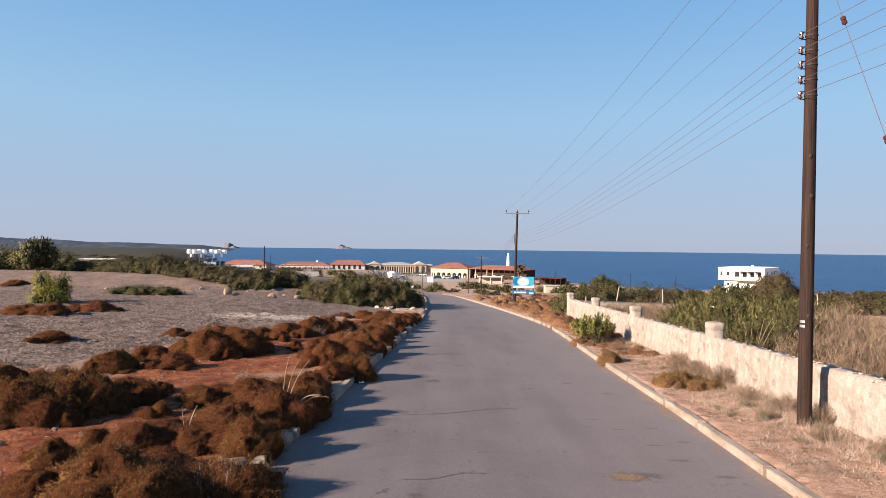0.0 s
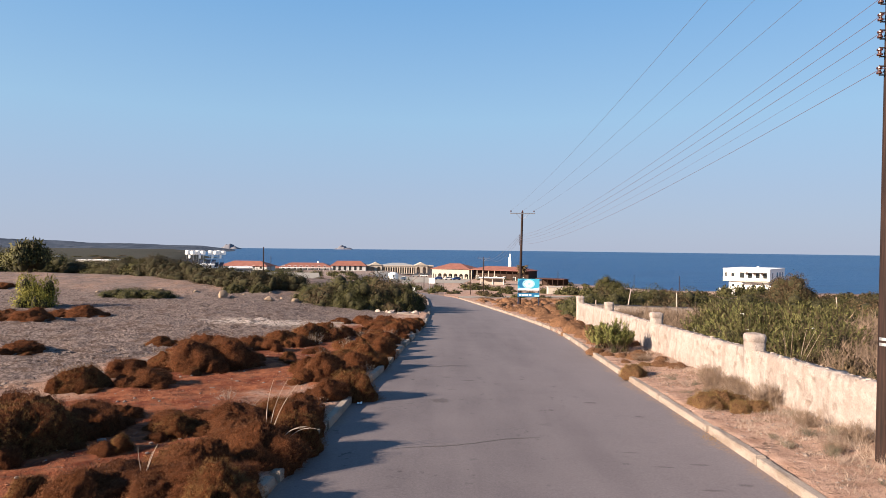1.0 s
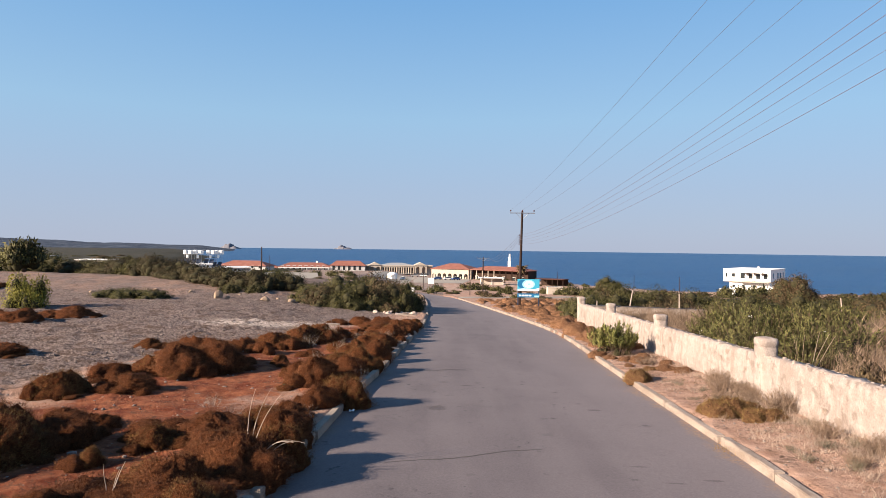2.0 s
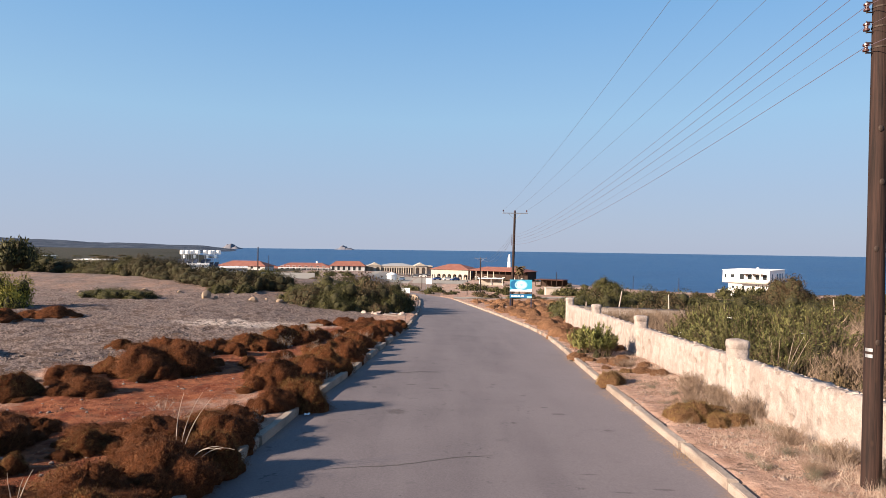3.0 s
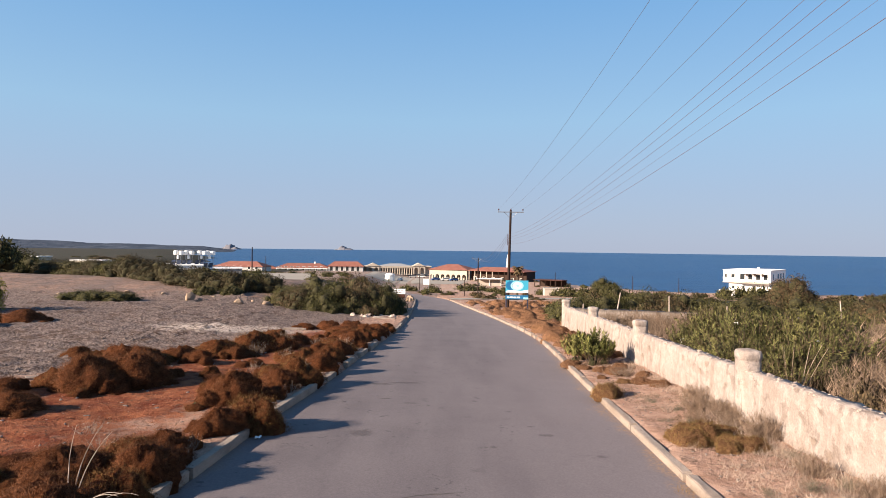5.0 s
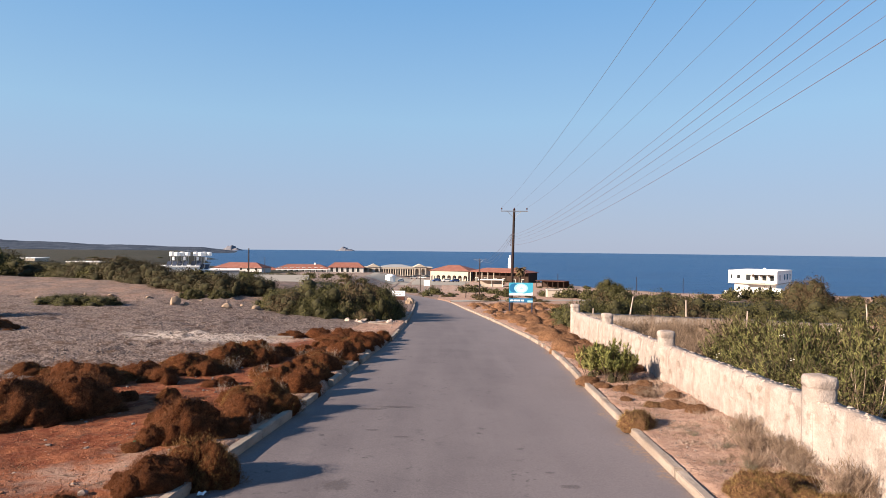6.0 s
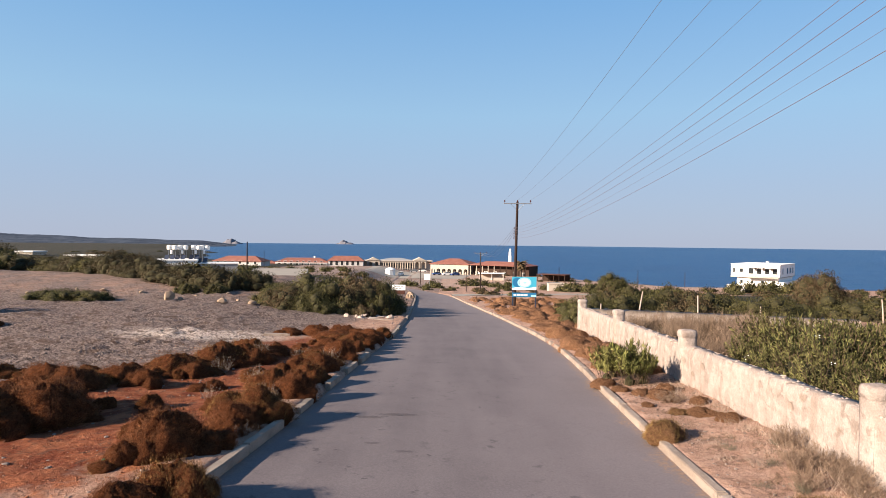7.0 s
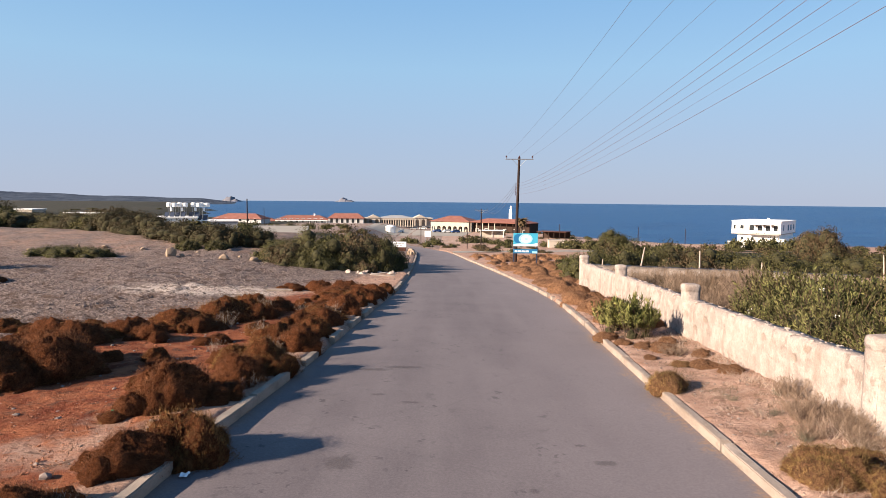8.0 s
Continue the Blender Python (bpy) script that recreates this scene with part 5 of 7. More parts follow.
for bx, by, br, bh in ((13.2, 21.6, 1.3, 1.9), (14.6, 23.4, 1.5, 2.1), (16.0, 24.4, 1.5, 2.0), (12.4, 19.6, 1.2, 1.6), (14.0, 19.9, 1.4, 1.7), (15.8, 21.4, 1.4, 1.8), (17.4, 23.0, 1.6, 1.9), (11.0, 18.6, 1.0, 1.5), (12.8, 17.6, 1.2, 1.5), (10.6, 16.2, 1.0, 1.4), (11.8, 15.0, 1.1, 1.4), (13.8, 16.0, 1.3, 1.5), (9.5, 28.6, 0.8, 1.2), (10.4, 30.2, 0.9, 1.2), (11.0, 40.5, 1.0, 1.3), (12.6, 41.0, 1.1, 1.5), (14.2, 41.4, 1.1, 1.4), (15.6, 41.0, 1.2, 1.5), (13.4, 39.4, 1.0, 1.4), (17.0, 40.6, 1.2, 1.5), (10.6, 42.6, 0.9, 1.4), (10.0, 14.0, 0.9, 1.3), (10.6, 12.2, 0.9, 1.3), (9.6, 10.6, 0.8, 1.2), (9.6, 33.0, 0.9, 1.2), (11.2, 34.6, 1.1, 1.4), (13.0, 33.6, 1.2, 1.5), (10.4, 37.2, 1.0, 1.4), (12.2, 37.4, 1.1, 1.5), (14.6, 36.2, 1.2, 1.5), (16.2, 38.4, 1.2, 1.6), (11.6, 31.2, 1.0, 1.4), (14.4, 30.6, 1.2, 1.6), (17.2, 33.4, 1.3, 1.5)):
    plant_twigs(bx, by, br, bh, "tall tan half-dead twiggy bush behind the wall", "twiggy bushes behind the wall", TWIGS)
for bx, by, br, bh in ((7.43, 19.2, 0.55, 0.62), (7.8, 18.6, 0.45, 0.5), (7.1, 18.5, 0.35, 0.36), (7.85, 20.5, 0.4, 0.5), (7.7, 16.9, 0.5, 0.66), (7.55, 13.4, 0.42, 0.46), (7.35, 14.6, 0.38, 0.40), (7.7, 12.4, 0.40, 0.50), (7.85, 16.8, 0.35, 0.42), (7.1, 11.4, 0.36, 0.34), (7.6, 18.0, 0.40, 0.38), (6.9, 13.0, 0.30, 0.26), (7.5, 10.2, 0.40, 0.40), (7.95, 19.2, 0.45, 0.40), (7.3, 25.0, 0.5, 0.35)):
    plant_twigs(bx, by, br, bh, "small dry twiggy weed on bare soil", "dry twiggy weeds", TWIGS, "twiggy_weed")
for bx, by, br, bh in ((-4.6, 24.2, 0.4, 0.42), (-3.9, 21.4, 0.3, 0.35), (-5.3, 16.5, 0.45, 0.36), (-4.6, 15.6, 0.4, 0.3), (-3.3, 37.3, 0.5, 0.4), (-5.6, 27.8, 0.5, 0.7), (-5.2, 30.6, 0.5, 0.9), (-4.1, 31.6, 0.6, 0.5), (-2.9, 23.4, 0.4, 0.7), (-2.5, 20.6, 0.35, 0.4), (-3.0, 15.2, 0.4, 0.5), (-2.9, 8.0, 0.4, 0.9), (-3.9, 25.9, 0.4, 0.7), (-2.6, 30.0, 0.4, 0.8), (-6.3, 30.0, 0.5, 1.0), (7.2, 9.2, 0.5, 0.5), (7.5, 15.2, 0.45, 0.5), (6.9, 19.6, 0.4, 0.3), (7.9, 23.2, 0.5, 0.4)):
    plant_twigs(bx, by, br, bh, "pale dead twigs among thorny shrubs" if bx < 0 else "pale dead twiggy weed by the wall", "pale dead twigs", SPARSE, "dead_twig_tuft")
for bx, by, br, bh in ((7.0, 14.0, 0.28, 0.22), (7.5, 14.0, 0.24, 0.26), (6.3, 13.9, 0.22, 0.14), (7.6, 15.6, 0.26, 0.22), (6.6, 11.2, 0.24, 0.14), (7.4, 12.0, 0.26, 0.24), (6.4, 18.6, 0.2, 0.12), (7.3, 17.4, 0.22, 0.16), (7.7, 20.6, 0.26, 0.2)):
    plant_twigs(bx, by, br, bh, "low grey-green weed on the dusty verge", "grey-green weeds", WEEDS, "grey_weed")


def field_spots(n, y0, y1, x0, x1):
    return [(WALL(y) + x0 + (x1 - x0) * rng.random(), y, rng.uniform(0.6, 1.2)) for y in (rng.uniform(y0, y1) for _ in range(n))]


tagged(new("dry_stalks", grass_mesh("dry_stalks", field_spots(330, 3, 21, 0.5, 8.0) + field_spots(260, 27.5, 45, 0.5, 9.0) + field_spots(180, 20, 46, 7.0, 18.0), 30, 0.20, 1.45, M_DRYSTALK, 0.013, 0.24)), "tall brown dry stalks in the walled field", "weeds", kind="stuff")
for _ in range(22):
    y = rng.uniform(4, 20.5)
    x = WALL(y) + rng.uniform(1.0, 7.5)
    plant_bush(x, y, rng.uniform(0.6, 1.1), rng.uniform(0.8, 1.35), DRYB, "half-dry brownish scrub behind the wall", "scrub behind the wall", "dry_bush")
for _ in range(16):
    y = rng.uniform(29, 44)
    x = WALL(y) + rng.uniform(1.0, 9)
    plant_bush(x, y, rng.uniform(0.6, 1.2), rng.uniform(0.6, 1.0), DRYB, "half-dry brownish scrub behind the wall", "scrub behind the wall", "dry_bush")
left_spots = []
for _ in range(950):
    y = rng.uniform(6, 60)
    x = float(along(y, LEFT_X)) - rng.uniform(0.4, 14 + 0.4 * y)
    left_spots.append((x, y, rng.uniform(0.25, 0.85)))
tagged(new("dry_tufts", grass_mesh("dry_tufts", left_spots, 24, 0.14, 0.17, M_DRYSTALK, 0.012, 0.8)), "small dry grass tufts on stony red soil", "grass", kind="stuff")


def build_stones(name, n, area, sizes, label, material=None):
    bm_v, bm_f = [], []
    ico = bmesh.new()
    bmesh.ops.create_icosphere(ico, subdivisions=1, radius=1.0)
    ico.verts.ensure_lookup_table()
    base = np.array([v.co[:] for v in ico.verts])
    tri = [tuple(v.index for v in f.verts) for f in ico.faces]
    ico.free()
    for _ in range(n):
        x, y = area()
        r = rng.uniform(*sizes) * (1.7 if rng.random() < 0.04 else 1)
        q = base * (1 + 0.3 * (nrng.rand(len(base), 1) - 0.5)) * np.array([r, r * rng.uniform(0.6, 1.2), r * rng.uniform(0.45, 0.8)])
        a = rng.random() * 6.28
        rot = np.array([[math.cos(a), -math.sin(a), 0], [math.sin(a), math.cos(a), 0], [0, 0, 1]])
        k = len(bm_v)
        bm_v += (q @ rot.T + np.array([x, y, gz(x, y) + 0.15 * r])).tolist()
        bm_f += [tuple(k + i for i in t) for t in tri]
    return tagged(new(name, mesh_of(name, bm_v, bm_f, material or M_PEBBLE)), label, "stones", kind="stuff")


def left_area():
    y = rng.uniform(7, 62)
    near = 0.6 if rng.random() < 0.12 else max(2.5, 8.0 - 0.20 * (y - 22))
    return float(along(y, LEFT_X)) - near - rng.uniform(0, 1) ** 1.2 * (9 + 0.5 * y), y


def right_area():
    y = rng.uniform(4, 46)
    return rng.uniform(float(along(y, RIGHT_X)) + 0.35, WALL(y) - 0.3), y


build_stones("gravel", 13000, left_area, (0.014, 0.055), "scattered pale stones on the gravel flat")
def red_area():
    y = rng.uniform(6, 34)
    return float(along(y, LEFT_X)) - 0.4 - rng.random() * 7.5, y


build_stones("earth_clods", 6500, red_area, (0.006, 0.022), "crumbled red earth clods between the shrubs", M_CLOD)
build_stones("verge_stones", 1300, right_area, (0.008, 0.034), "small pale stones on the dusty verge")


def build_rock(x, y, r, h, seed, label, group="", name="rock", material=None, facets=40):
    """An angular stone with chipped, weathered faces."""
    lr = random.Random(seed)
    bm = bmesh.new()
    for _ in range(facets):
        d = Vector((lr.gauss(0, 1), lr.gauss(0, 1), lr.gauss(0, 1))).normalized()
        k = lr.uniform(0.82, 1.08)
        bm.verts.new((d.x * r * k, d.y * r * k * 0.85, max(d.z, -0.45) * h * 0.66 * k + h * 0.28))
    hull = bmesh.ops.convex_hull(bm, input=bm.verts)
    bmesh.ops.delete(bm, geom=list({v for v in hull["geom_interior"] + hull["geom_unused"] if isinstance(v, bmesh.types.BMVert)}), context="VERTS")
    bmesh.ops.bevel(bm, geom=list(bm.edges), offset=0.035 * r, segments=1, affect="EDGES")
    ob = new(name, from_bm(name, bm, material or M_ROCK))
    ob.matrix_world = Matrix.Translation((x, y, gz(x, y))) @ Matrix.Rotation(lr.random() * 6.28, 4, "Z")
    return tagged(ob, label, "rock", group)


build_rock(-18.4, 52.6, 0.50, 0.78, 2.0, "ochre limestone boulder on the gravel flat")
build_rock(-14.6, 52.6, 0.42, 0.42, 5.0, "low pale rock on the gravel flat", "rocks on the flat")
build_rock(-12.4, 52.4, 0.40, 0.36, 8.0, "low pale rock on the gravel flat", "rocks on the flat")
for k in range(12):
    build_rock(rng.uniform(-30, -12), rng.uniform(50, 58), rng.uniform(0.12, 0.3), rng.uniform(0.14, 0.28), 11.0 + k, "small pale rock on the gravel flat", "rocks on the flat")
for k in range(20):
    build_rock(rng.uniform(-5.6, -2.0), rng.uniform(49.6, 52.6), 0.08 + 0.34 * rng.random() ** 2, rng.uniform(0.10, 0.36), 40.0 + k, "broken white concrete lump below the bushes", "rubble below the bushes", "rubble_block", M_RUBBLE, 13)


def build_slab(x, y, length, yaw, label):
    bm = boxed(-length / 2, length / 2, -0.12, 0.12, -0.05, 0.09, bevel=0.015)
    ob = new("fallen_kerb", from_bm("fallen_kerb", bm, M_KERB))
    ob.matrix_world = pose(x, y, gz(x, y), 3, 2, yaw)
    return tagged(ob, label, "kerb stone", "fallen kerb stones")


build_slab(-9.9, 19.5, 1.5, 30, "grey fallen kerb stone among shrubs")
build_slab(-9.6, 21.9, 1.1, 34, "grey fallen kerb stone among shrubs")
build_slab(-2.9, 49.6, 1.6, -6, "pale fallen kerb stone below the bushes")
build_slab(-6.6, 37.8, 1.2, 8, "pale fallen kerb stone beside the gravel")


def build_dead_stalk(x, y, h, bend, seed, label):
    lr = random.Random(seed)
    bm = bmesh.new()
    p = Vector((0, 0, 0))
    for s in range(3):
        q, w = Vector((0, 0, 0)), Vector((lr.uniform(-0.3, 0.3), lr.uniform(-0.2, 0.2), 1)).normalized()
        for k in range(9):
            nxt = q + w * h / 9
            tube(bm, q, nxt, 0.012 * (1 - k / 11), 0.012 * (1 - (k + 1) / 11), 5, False)
            q = nxt
            w = (w + Vector((bend * 0.16, lr.uniform(-0.08, 0.08), -abs(bend) * 0.10 * k / 4))).normalized()
    ob = new("dead_stalk", from_bm("dead_stalk", bm, M_STRAW))
    ob.location = (x, y, gz(x, y))
    return tagged(ob, label, "stalk", "dead stalks")


build_dead_stalk(-3.13, 12.3, 1.25, 0.35, 3, "pale arching dead flower stalk in a shrub")
build_dead_stalk(-2.85, 12.1, 0.85, 1.4, 4, "pale arching dead flower stalk in a shrub")
for k, (sx, sy, sh) in enumerate(((9.95, 19.6, 1.7), (10.3, 20.4, 1.5))):
    build_dead_stalk(sx, sy, sh, 0.12, 20 + k, "tall bare pale stem behind the wall")
for k in range(26):
    py = rng.uniform(8.5, 21.5)
    lo, hi = float(along(py, RIGHT_X)) + 0.5, WALL(py) - 0.45
    plant_twigs(lo + (hi - lo) * rng.random() ** 0.7, py, rng.uniform(0.16, 0.34), rng.uniform(0.12, 0.30), "low pale dead weed on the dusty verge", "pale dead twigs", SPARSE if k % 3 else WEEDS, "dead_twig_tuft")
build_dead_stalk(-4.4, 10.6, 0.6, 0.2, 5, "pale upright dead flower stalk in a shrub")


def build_tree(x, y, r, h, label, material_kit, trunk_h=0.35):
    base = Matrix.Translation((x, y, gz(x, y)))
    root = thing("tree", label, "tree", base)
    bm = bmesh.new()
    tube(bm, (0, 0, -0.2), (0.1, 0.05, h * trunk_h), 0.20, 0.14, 8)
    for k in range(6):
        a = k * 1.05 + 0.3
        tube(bm, (0.1, 0.05, h * trunk_h * 0.9), (math.cos(a) * r * 0.55, math.sin(a) * r * 0.55, h * (0.6 + 0.05 * (k % 3))), 0.11, 0.03, 6)
    part("trunk", bm, M_BARK, root)
    kit = material_kit[rng.randrange(len(material_kit))]
    for dx, dy, dz, s in ((0, 0, 0.42, 0.78), (0.42, 0.1, 0.34, 0.58), (-0.42, -0.1, 0.30, 0.58), (0.1, 0.4, 0.34, 0.55), (0.0, -0.42, 0.30, 0.55), (-0.2, 0.2, 0.5, 0.55)):
        c = part("crown", kit[0], None, root)
        c.matrix_local = Matrix.Translation((dx * r, dy * r, dz * h - 0.1 * h)) @ Matrix.Rotation(rng.random() * 6, 4, "Z") @ Matrix.Diagonal((s * r, s * r, s * h * 0.75, 1))
        c2 = part("inner_core", kit[1], None, c)
    return root


build_tree(34.6, 63.4, 2.7, 4.3, "rounded olive-brown tree beyond the field", OLIVEB)
build_tree(-46.5, 70.5, 2.4, 4.6, "dark green tree with a spiky top beyond the flat", FARB[:3])
build_tree(-52, 78, 3.0, 4.0, "dark green tree beyond the flat", FARB[:3])
build_tree(31.5, 119, 3.3, 4.7, "green round tree beyond the bushes", LENTISK)


# ---- small things on the road and verge ----


def asphalt_z(x, y):
    a, b = float(along(y, LEFT_X)), float(along(y, RIGHT_X))
    u = (x - a) / (b - a)
    return float(road_z(x, y)) + 0.03 * (1 - (2 * u - 1) ** 2)


def build_patch(name, x, y, rx, ry, material, label, lift=0.005):
    """A thin irregular stain on the asphalt."""
    n, rings = 20, 5
    verts, film, faces = [(x, y, asphalt_z(x, y) + lift)], [1.0], []
    for q in range(1, rings + 1):
        for k in range(n):
            a = 2 * math.pi * k / n
            px, py = x + 1.5 * rx * q / rings * math.cos(a), y + 1.5 * ry * q / rings * math.sin(a)
            verts.append((px, py, asphalt_z(px, py) + lift))
            film.append(1 - q / rings)
    faces += [(0, 1 + k, 1 + (k + 1) % n) for k in range(n)]
    for q in range(rings - 1):
        o = 1 + q * n
        faces += [(o + k, o + n + k, o + n + (k + 1) % n, o + (k + 1) % n) for k in range(n)]
    me = mesh_of(name, verts, faces, material)
    me.attributes.new("film", "FLOAT", "POINT").data.foreach_set("value", film)
    return tagged(new(name, me), label, "stain", "stains on the asphalt")


build_patch("sand_patch", 2.88, 9.42, 0.30, 0.20, M_SAND, "sandy dry puddle stain on the asphalt", 0.010)
build_patch("oil_stain", 3.16, 9.54, 0.40, 0.15, M_STAIN, "dark damp stain beside the sandy puddle mark")
for sx, sy, ra, rb in ((-0.35, 8.4, 0.12, 0.12), (4.05, 10.4, 0.22, 0.06), (3.95, 11.3, 0.18, 0.04), (2.4, 16.6, 0.07, 0.09), (0.25, 23.3, 0.50, 0.14), (-0.4, 23.0, 0.30, 0.12), (-0.25, 17.4, 0.24, 0.30), (0.6, 20.4, 0.20, 0.08), (4.3, 12.6, 0.20, 0.05), (4.6, 11.6, 0.14, 0.06), (3.6, 12.4, 0.20, 0.04),
                      (4.5, 9.6, 0.24, 0.08), (3.3, 13.2, 0.16, 0.04), (3.6, 17.6, 0.20, 0.10), (3.35, 18.3, 0.10, 0.06), (-0.1, 20.9, 0.18, 0.08), (4.4, 16.2, 0.12, 0.10)):
    build_patch("oil_stain", sx, sy, ra, rb, M_STAIN, "small dark oil stain on the asphalt")


def build_seam(p0, p1, width, seed):
    """A thin dark wandering line across the asphalt."""
    lr = random.Random(seed)
    verts, faces, n = [], [], 24
    for k in range(n + 1):
        f = k / n
        x, y = p0[0] + (p1[0] - p0[0]) * f, p0[1] + (p1[1] - p0[1]) * f + 0.06 * math.sin(f * 9 + seed) + lr.uniform(-0.015, 0.015)
        w = width * (0.4 + 0.6 * math.sin(math.pi * f)) * lr.uniform(0.6, 1.2)
        u = (x - float(along(y, LEFT_X))) / (float(along(y, RIGHT_X)) - float(along(y, LEFT_X)))
        z = float(road_z(x, y)) + 0.03 * (1 - (2 * u - 1) ** 2) + 0.005
        verts += [(x, y - w / 2, z), (x, y + w / 2, z)]
    faces = [(2 * k, 2 * k + 2, 2 * k + 3, 2 * k + 1) for k in range(n)]
    return tagged(new("tar_seam", mesh_of("tar_seam", verts, faces, M_FAINT)), "thin dark seam across the asphalt", "seam", "stains on the asphalt")


build_seam((-1.1, 13.0), (1.75, 14.1), 0.035, 1)
build_seam((-0.6, 9.0), (0.8, 9.5), 0.03, 2)
tagged(new("kerb_weeds", grass_mesh("kerb_weeds", [(float(along(y, RIGHT_X)) - 0.10, y, s_) for y, s_ in ((14.45, 1.1), (14.2, 0.8), (11.4, 0.8), (11.1, 0.6), (9.4, 0.5), (21.2, 0.8), (25.9, 0.7), (7.9, 0.6), (17.4, 0.4))], 60, 0.09, 0.22, M_MOSS, 0.010, 0.7)), "small dry weeds along the kerb's foot", "weeds", kind="stuff")


def build_litter():
    x, y = -4.35, 19.0
    bm = bmesh.new()
    lathe(bm, [(0.02, 0.0), (0.05, 0.02), (0.052, 0.14), (0.03, 0.20), (0.018, 0.22), (0.018, 0.26)], 10)
    for v in bm.verts:
        v.co += Vector((0.012, 0.012, 0)) * noise.noise(v.co * 22)
    ob = new("plastic_bottle", from_bm("plastic_bottle", bm, M_GREENPLASTIC))
    ob.matrix_world = pose(x, y, gz(x, y) + 0.05, 90, 0, 60)
    tagged(ob, "crumpled green plastic bottle on red soil", "bottle")
    x, y = -2.20, 16.80
    bm = bmesh.new()
    bmesh.ops.create_grid(bm, x_segments=5, y_segments=4, size=0.06)
    for v in bm.verts:
        v.co.z = 0.03 + 0.05 * noise.noise(v.co * 14)
    ob = new("paper_scrap", from_bm("paper_scrap", bm, M_SIGNWHITE))
    ob.location = (x, y, float(road_z(x, y)) + 0.01)
    tagged(ob, "crumpled white paper scrap beside the kerb", "litter")


build_litter()

# ---- poles and power line ----


def build_insulator(bm_at, side):
    """A spool insulator on a bent iron bracket, at the pole's side."""
    x, y, z = bm_at
    spool = bmesh.new()
    lathe(spool, [(0.015, -0.062), (0.044, -0.055), (0.046, -0.03), (0.026, -0.018), (0.026, 0.018), (0.046, 0.03), (0.044, 0.055), (0.015, 0.062)], 12, (x, y, z))
    iron = bmesh.new()
    for dz in (-0.075, 0.075):
        tube(iron, (x, y, z + dz), (x - side * 0.19, y, z + dz), 0.012, 0.012, 6)
    tube(iron, (x, y, z - 0.09), (x, y, z + 0.09), 0.010, 0.010, 6)
    return spool, iron


def build_pole(x, y, base_z, top_z, r0, r1, label, arm=None, arm_z=0, low=(), lean=0.0, side=-1, group="utility poles", pins=True):
    root = thing("utility_pole", label, "utility pole", Matrix.Translation((x, y, base_z)), group)
    h = top_z - base_z
    bm = bmesh.new()
    n, sides = 14, 16
    rings = []
    for k in range(n + 1):
        f = k / n
        r = r0 + (r1 - r0) * f
        rings.append([bm.verts.new((lean * f * h + r * (1 + 0.03 * noise.noise((k * 0.4, j * 0.9, x))) * math.cos(2 * math.pi * j / sides), r * (1 + 0.03 * noise.noise((k * 0.4, j * 0.9, y))) * math.sin(2 * math.pi * j / sides), -0.3 + (h + 0.3) * f)) for j in range(sides)])
    for a, b in zip(rings, rings[1:]):
        for j in range(sides):
            bm.faces.new((a[j], a[(j + 1) % sides], b[(j + 1) % sides], b[j]))
    bm.faces.new(rings[-1])
    part("pole_shaft", bm, M_POLE, root, smooth=True)
    if arm:
        az = arm_z - base_z
        cx = lean * az
        part("crossarm", boxed(cx - arm - 0.1, cx + arm + 0.1, -0.16, -0.05, az - 0.10, az - 0.02, bevel=0.01), M_STEEL, root)
        for dx in (-arm, 0.0, arm):
            b2 = bmesh.new()
            tube(b2, (cx + dx, -0.1, az - 0.03), (cx + dx, -0.1, az + 0.16), 0.014, 0.014, 6)
            lathe(b2, [(0.03, 0.10), (0.085, 0.12), (0.06, 0.17), (0.07, 0.19), (0.045, 0.25), (0.02, 0.27)], 12, (cx + dx, -0.1, az))
            part("pin_insulator", b2, M_PORCELAIN, root, "dark pin insulator")
        for dx in (-1, 1):
            b3 = bmesh.new()
            tube(b3, (cx + dx * arm * 0.55, -0.1, az - 0.08), (cx + dx * 0.10, -0.08, az - 0.65), 0.018, 0.018, 6)
            part("arm_brace", b3, M_STEEL, root)
    for z in low:
        lz = z - base_z
        rr = r0 + (r1 - r0) * lz / h
        spool, iron = build_insulator((lean * lz + side * (rr + 0.10), 0, lz), side)
        sp = part("spool_insulator", spool, M_PORCELAIN, root, "brown porcelain spool insulator")
        part("bracket", iron, M_IRON, sp)
        band = bmesh.new()
        lathe(band, [(rr * 1.02, -0.012), (rr * 1.07, -0.012), (rr * 1.07, 0.012), (rr * 1.02, 0.012)], 16, (lean * lz, 0, lz))
        part("iron_band", band, M_IRON, root)
    return root


